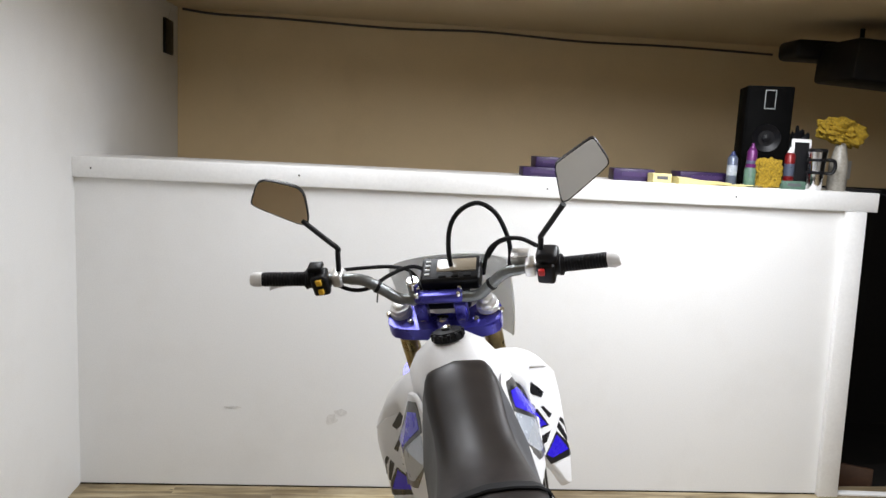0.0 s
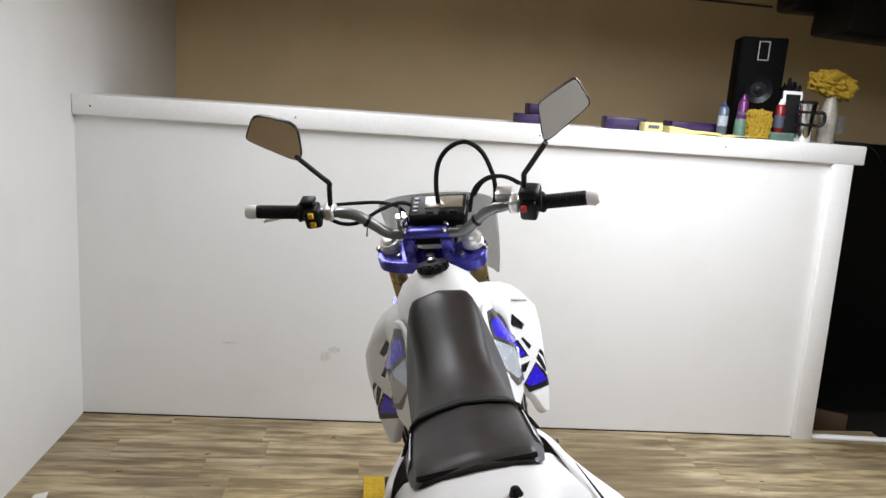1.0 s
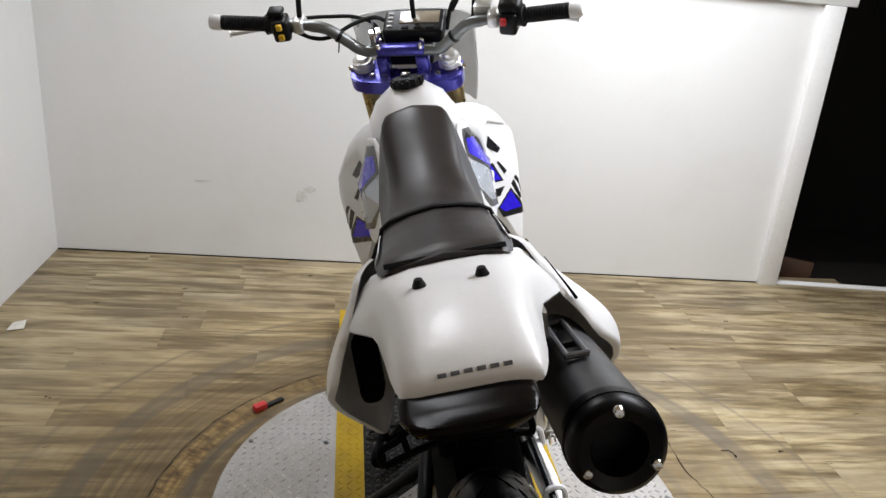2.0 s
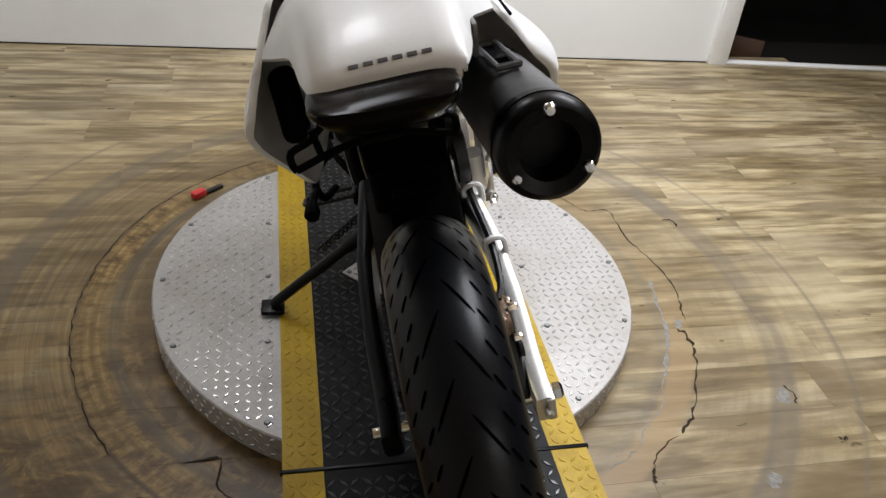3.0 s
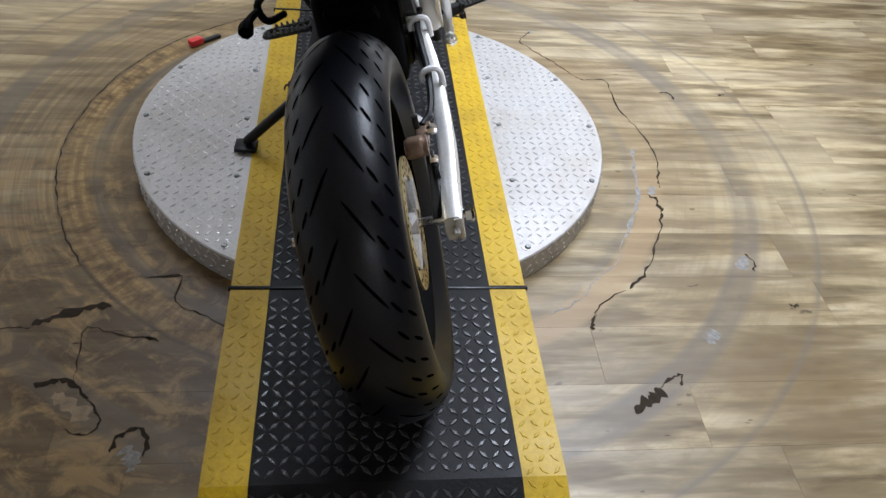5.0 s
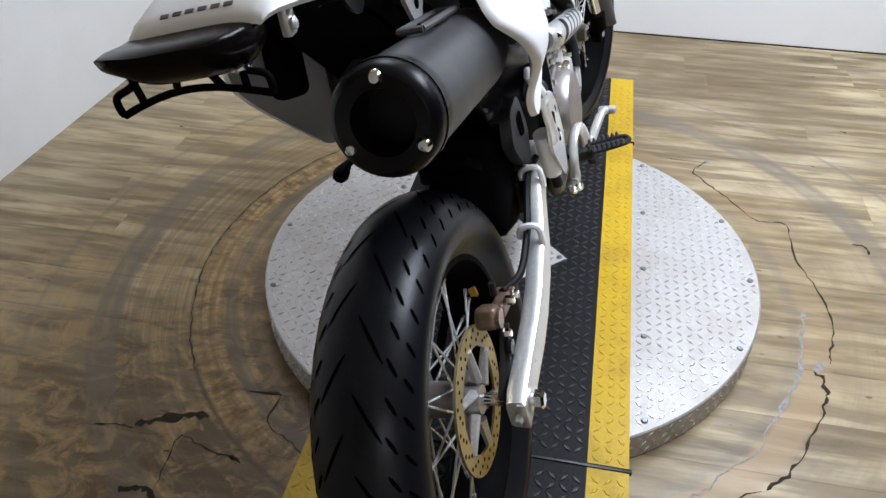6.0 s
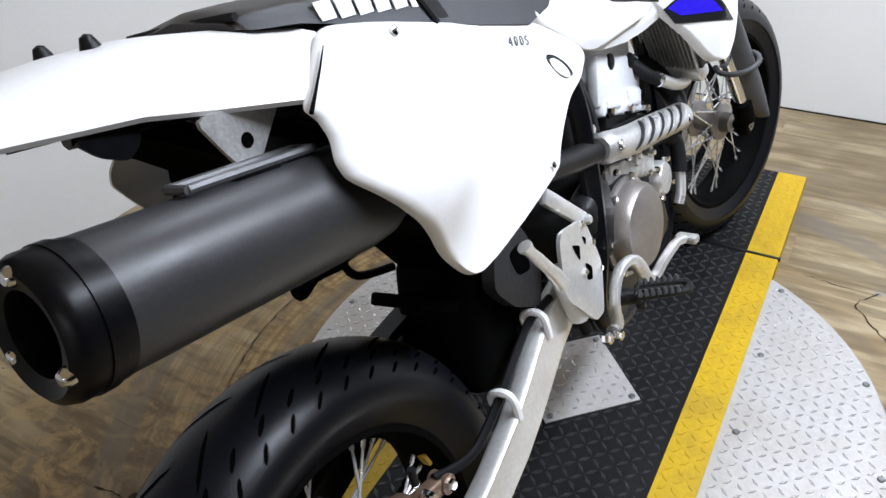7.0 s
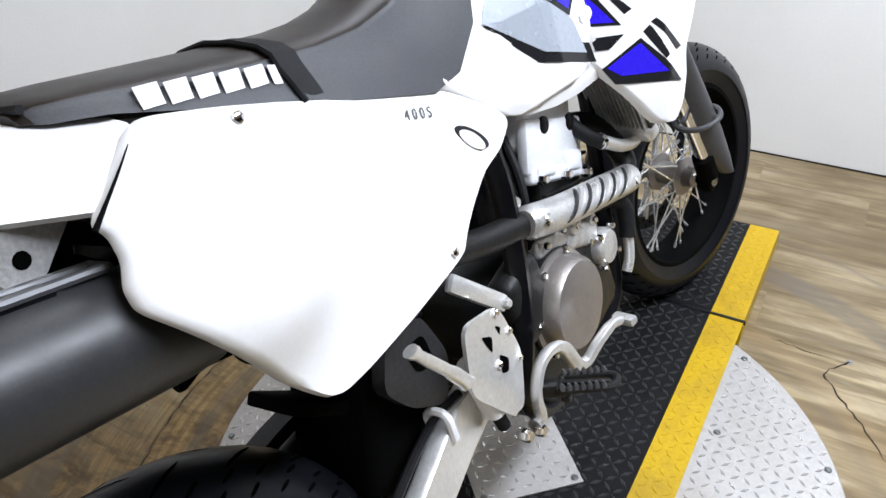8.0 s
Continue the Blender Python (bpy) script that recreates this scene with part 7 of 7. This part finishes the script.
spray_can(1.212, 0.075, 0.022, 0.150, CAN_BLUE, NAVY, "grey-blue spray can with a navy cap")
spray_can(1.300, 0.080, 0.022, 0.190, CAN_PURPLE, CAN_PURPLE, "magenta spray can with a slim nozzle")
spray_can(1.474, 0.080, 0.022, 0.180, CAN_RED, WHITE_INK, "red spray can with a pale nozzle")
jar = thing("jar", "small jar with a green and blue label", "jar", on_ledge(1.285, 0.055))
bm = B()
lathe(bm, [(0, 0.022), (0.003, 0.025), (0.075, 0.025), (0.085, 0.020)], 22, pose(0, 0, 0, 0, -90, 0))
part("glass_body", bm, GREENISH, jar)
bm = B()
lathe(bm, [(0.084, 0.022), (0.098, 0.022), (0.100, 0.018)], 22, pose(0, 0, 0, 0, -90, 0))
part("lid", bm, CAN_PURPLE, jar)


def crumple(name, m, size, material, label, category, seed, sub=4, amp=0.35, square=0.0):
    """A crumpled soft lump."""
    rnd = random.Random(seed)
    off = Vector((rnd.uniform(0, 9), rnd.uniform(0, 9), rnd.uniform(0, 9)))
    bm = B()
    bmesh.ops.create_icosphere(bm, subdivisions=sub, radius=1)
    for v in bm.verts:
        d = v.co.normalized()
        k = 1 + amp * (abs(noise.noise(d * 2.3 + off)) * 1.6 - 0.4) + 0.14 * noise.noise(d * 7 + off)
        k /= max(abs(d.x), abs(d.y), abs(d.z)) ** square
        v.co = Vector((d.x * size[0] * k, d.y * size[1] * k, max(-size[2], d.z * size[2] * k)))
    ob = tagged(part(name, bm, material, angle=35), label, category)
    ob.matrix_world = m
    return ob


bag = crumple("snack_bag", on_ledge(1.36, 0.05) @ Matrix.Translation((0, 0, 0.062)), (0.056, 0.035, 0.062), CLOTH_YELLOW, "crumpled yellow printed bag standing on the ledge", "bag", 4, 5, 0.10, 0.75)
carton("small_box", 1.46, 0.02, (0.10, 0.05, 0.035), GREENISH, "small green and yellow box lying on the ledge", -4)
# framed card behind the mug
card = thing("picture_frame", "small white frame with a dark card", "frame", on_ledge(1.545, 0.12, -8))
bm = B()
box(bm, (0, 0, 0.11), (0.085, 0.012, 0.22), (-6, 0, 0), 0.003)
part("frame_edge", bm, WHITE_TRIM, card)
bm = B()
box(bm, (0, -0.009, 0.11), (0.062, 0.003, 0.19), (-6, 0, 0))
part("card", bm, PLASTIC_BLACK, card)
# steel tumbler with a black handle
mug = thing("tumbler", "steel travel tumbler with a black handle frame", "tumbler", on_ledge(1.572, 0.035, -20))
bm = B()
lathe(bm, [(0, 0.026), (0.004, 0.029), (0.10, 0.034), (0.16, 0.038), (0.165, 0.038), (0.165, 0.034)], 28, pose(0, 0, 0, 0, -90, 0))
part("cup", bm, CHROME, mug, "polished steel cup")
bm = B()
lathe(bm, [(0.165, 0.039), (0.176, 0.039), (0.180, 0.034), (0.180, 0.0)], 28, pose(0, 0, 0, 0, -90, 0))
part("lid", bm, PLASTIC_BLACK, mug)
for z in (0.075, 0.13):
    bm = B()
    lathe(bm, [(z - 0.006, 0.036), (z - 0.006, 0.041), (z + 0.006, 0.041), (z + 0.006, 0.036)], 28, pose(0, 0, 0, 0, -90, 0), close=True)
    part("handle_ring", bm, PLASTIC_BLACK, mug)
bm = B()
tube(bm, smooth_path([(0.039, 0, 0.132), (0.066, 0, 0.130), (0.074, 0, 0.104), (0.064, 0, 0.078), (0.039, 0, 0.075)], 5), 0.008, 8)
part("handle", bm, PLASTIC_BLACK, mug)
# clouded jug with a yellow cloth thrown over it
jug = thing("plastic_jug", "clouded plastic jug on the ledge", "jug", on_ledge(1.70, 0.08))
bm = B()
lathe(bm, [(0, 0.036), (0.005, 0.040), (0.12, 0.040), (0.16, 0.030), (0.20, 0.022), (0.215, 0.022)], 24, pose(0, 0, 0, 0, -90, 0))
part("jug_body", bm, CLEAR_JUG, jug)
bm = B()
lathe(bm, [(0.213, 0.025), (0.228, 0.025), (0.231, 0.020)], 20, pose(0, 0, 0, 0, -90, 0))
part("stopper", bm, CAN_RED, jug)
crumple("cleaning_cloth", on_ledge(1.70, 0.09) @ Matrix.Translation((0, 0, 0.258)) @ pose(0, 0, 0, 0, 14, 0), (0.10, 0.06, 0.058), CLOTH_YELLOW, "yellow crumpled cloth thrown over the jug", "cloth", 9, 5, 0.30, 0.3)
crumple("work_glove", on_ledge(1.59, 0.24) @ Matrix.Translation((0, 0, 0.13)), (0.06, 0.05, 0.13), PLASTIC_BLACK, "black crumpled bag behind the tumbler", "bag", 14, 4, 0.35)
bm = B()
box(bm, (0, 0, 0.007), (0.13, 0.06, 0.014), bevel=0.004)
ob = tagged(part("flat_case", bm, PLASTIC_BLACK), "flat black case lying at the ledge end", "case")
ob.matrix_world = on_ledge(1.795, 0.03, -3)
# thin cord that hangs from the ledge end
bm = B()
tube(bm, smooth_path([(1.85, 1.70, 1.405), (1.885, 1.63, 1.385), (1.95, 1.66, 1.33), (2.1, 1.8, 1.24)], 5), 0.003, 6)
tagged(part("cord", bm, PLASTIC_BLACK), "thin dark cord hanging off the ledge end", "cord")


# ---------------------------------------------------------------- floor cracks and planks
def crack(name, pts, width, material=None, label="", seed=0, jitter=0.006, steps=5):
    """A torn seam: an uneven, thin dark sliver that lies on the floor."""
    rnd = random.Random(seed)
    line = smooth_path([(x, y, 0) for x, y in pts], steps)
    bm = B()
    prev = None
    for i, q in enumerate(line):
        d = (line[min(i + 1, len(line) - 1)] - line[max(i - 1, 0)]).normalized()
        s = Vector((-d.y, d.x, 0))
        q = q + s * rnd.uniform(-jitter, jitter)
        w = width * rnd.uniform(0.15, 1.0) * (0.25 if i in (0, len(line) - 1) else 1)
        cur = [bm.verts.new(q + s * w + UPZ * 0.0006), bm.verts.new(q - s * w + UPZ * 0.0006)]
        if prev:
            bm.faces.new((prev[0], prev[1], cur[1], cur[0]))
        prev = cur
    return part(name, bm, material or CRACK, floor, label or "torn dark crack in the vinyl", smooth=False)


def ring_pts(r, a0, a1, n=8, wob=0.0, seed=0):
    rnd = random.Random(seed)
    return [((r + rnd.uniform(-wob, wob)) * math.cos(radians(a0 + (a1 - a0) * k / n)), (r + rnd.uniform(-wob, wob)) * math.sin(radians(a0 + (a1 - a0) * k / n))) for k in range(n + 1)]


bm = B()
box(bm, (1.0, -1.03, -0.053), (5.45, 5.35, 0.10))
floor = tagged(part("floor", bm, SUBFLOOR), "worn wood-look vinyl plank floor with round wheel scuffs", "floor", kind="structure")

crack("crack", [(0.369, 0.676), (0.440, 0.668), (0.530, 0.660), (0.545, 0.672)], 0.0020, seed=40, jitter=0.003)
crack("crack", [(0.548, 0.668), (0.520, 0.640), (0.503, 0.600), (0.545, 0.535), (0.591, 0.475), (0.650, 0.385)], 0.0028, seed=41, jitter=0.004)
crack("patch", [(0.552, 0.680), (0.535, 0.655)], 0.014, FILLER, "grey filler patch in the vinyl", seed=42, jitter=0.003)
crack("crack", [(0.650, 0.385), (0.683, 0.366), (0.742, 0.364), (0.742, 0.226), (0.770, 0.120), (0.785, 0.055), (0.789, -0.045), (0.768, -0.140), (0.760, -0.170)], 0.0030, seed=3, jitter=0.004, label="long torn crack in the vinyl")
crack("crack", [(0.722, -0.200), (0.738, -0.229), (0.735, -0.272)], 0.0075, seed=4)
crack("crack", [(0.735, -0.272), (0.713, -0.335), (0.664, -0.435), (0.622, -0.500), (0.575, -0.541)], 0.0040, seed=5, jitter=0.004)
crack("crack", [(0.565, -0.546), (0.494, -0.594), (0.474, -0.626)], 0.0022, seed=6, jitter=0.004)
crack("crack", [(0.474, -0.622), (0.466, -0.645), (0.458, -0.665)], 0.0065, seed=7, jitter=0.002)
crack("crack", [(0.612, -0.372), (0.556, -0.472), (0.500, -0.520), (0.475, -0.552), (0.430, -0.590), (0.375, -0.622)], 0.0024, FILLER, "grey scalloped edge of worn vinyl", seed=8)
crack("patch", [(0.735, 0.005), (0.712, -0.095), (0.692, -0.205), (0.655, -0.290), (0.612, -0.372)], 0.0075, FILLER, "grey worn streak in the vinyl", seed=9, jitter=0.003)
crack("patch", [(0.742, -0.165), (0.734, -0.185), (0.725, -0.200)], 0.016, FILLER, "grey filler patch in the vinyl", seed=10)
crack("crack", [(0.905, 0.305), (0.937, 0.304), (0.94, 0.266)], 0.0045, seed=11, jitter=0.002)
crack("patch", [(0.902, -0.435), (0.890, -0.455), (0.876, -0.480)], 0.018, FILLER, "grey filler patch in the vinyl", seed=12, jitter=0.003)
crack("crack", [(0.905, -0.425), (0.918, -0.455), (0.905, -0.485)], 0.004, seed=13, jitter=0.003)
crack("patch", [(0.742, -0.672), (0.727, -0.687), (0.712, -0.705)], 0.019, FILLER, "grey filler patch in the vinyl", seed=14, jitter=0.003)
crack("patch", [(0.497, -0.878), (0.520, -0.858), (0.545, -0.845), (0.568, -0.822)], 0.017, CRACK, "dark torn gouge in the vinyl", seed=18, jitter=0.004)
crack("crack", [(0.568, -0.822), (0.600, -0.795), (0.622, -0.790), (0.612, -0.815)], 0.0045, seed=15, jitter=0.003)
crack("crack", ring_pts(0.799, 118, 216, 14, 0.004, 8), 0.0026, seed=16, jitter=0.003)
crack("crack", [(-0.700, -0.640), (-0.665, -0.620), (-0.610, -0.598), (-0.559, -0.586)], 0.014, seed=17, jitter=0.004)
crack("crack", [(-0.785, -0.655), (-0.740, -0.642), (-0.700, -0.645)], 0.0035, seed=19)
crack("crack", [(-0.457, -0.676), (-0.527, -0.667), (-0.592, -0.645), (-0.590, -0.703), (-0.586, -0.777)], 0.0024, seed=20, jitter=0.003)
crack("crack", [(-0.475, -0.672), (-0.445, -0.684)], 0.006, seed=21, jitter=0.002)
crack("gouge", [(-0.603, -0.684), (-0.600, -0.690)], 0.006, seed=22, label="small dark gouge in the vinyl")
crack("patch", [(-0.615, -0.815), (-0.575, -0.832), (-0.540, -0.868)], 0.030, TORN, "pale torn patch in the vinyl", seed=23, jitter=0.005)
crack("crack", [(-0.655, -0.786), (-0.625, -0.780), (-0.588, -0.782), (-0.551, -0.822)], 0.0075, seed=24, jitter=0.004)
crack("crack", [(-0.551, -0.822), (-0.515, -0.868), (-0.540, -0.899), (-0.578, -0.884)], 0.003, seed=25, jitter=0.003)
crack("patch", [(-0.462, -0.925), (-0.448, -0.945), (-0.445, -0.975)], 0.020, FILLER, "grey filler patch in the vinyl", seed=26, jitter=0.004)
crack("crack", [(-0.484, -0.935), (-0.478, -0.904), (-0.445, -0.889), (-0.424, -0.915), (-0.430, -0.945)], 0.0065, seed=27, jitter=0.003)
crack("crack", [(-0.492, -0.505), (-0.428, -0.501), (-0.431, -0.576), (-0.375, -0.612), (-0.313, -0.648)], 0.0022, seed=28, jitter=0.003)
crack("crack", [(-0.505, -0.508), (-0.428, -0.500)], 0.0045, seed=29, jitter=0.002)
for k, (sx, sy) in enumerate(((-0.45, 1.52), (-0.95, 1.35), (0.05, 1.40), (1.35, 1.2), (-1.2, 0.55), (1.1, 0.3), (0.95, -0.6), (-0.9, 1.1), (1.0, 0.95), (-1.25, 1.2), (1.45, -0.3))):
    crack("gouge", [(sx, sy), (sx + 0.012, sy + 0.004), (sx + 0.02, sy)], 0.005, seed=30 + k, label="small dark gouge in the vinyl")

PW, GAP = 0.152, 0.0002
plank_mesh = {}
rnd = random.Random(11)
y = -1.72
while y < 1.70:
    x = -1.72 - rnd.uniform(0, 0.9)
    while x < 3.6:
        ln = rnd.choice((0.61, 0.915, 1.22))
        a, b2 = max(x, -1.70), min(x + ln, 3.6)
        y1 = min(y + PW, 1.715 if x < 1.7 else 1.632)
        if b2 - a > 0.03 and y1 - y > 0.01:
            key = (round(b2 - a, 3), round(y1 - y, 3))
            if key not in plank_mesh:
                bm = B()
                w, h = (b2 - a) / 2 - GAP / 2, (y1 - y) / 2 - GAP / 2
                rings = [[(-w, -h, -0.003), (w, -h, -0.003), (w, h, -0.003), (-w, h, -0.003)], [(-w, -h, -0.0003), (w, -h, -0.0003), (w, h, -0.0003), (-w, h, -0.0003)],
                         [(-w + 0.0003, -h + 0.0003, 0), (w - 0.0003, -h + 0.0003, 0), (w - 0.0003, h - 0.0003, 0), (-w + 0.0003, h - 0.0003, 0)]]
                loft(bm, rings)
                ob = part("plank", bm, PLANK, floor, smooth=False)
                plank_mesh[key] = ob.data
            else:
                ob = new("plank", plank_mesh[key])
                ob.parent = floor
            ob.location = ((a + b2) / 2, (y + y1) / 2, 0)
        x += ln
    y += PW
bm = B()
box(bm, (1.0, -2.72, -0.002), (5.4, 1.98, 0.004))
part("plank_field", bm, PLANK, floor, "wood-look vinyl planks further back in the room", smooth=False)
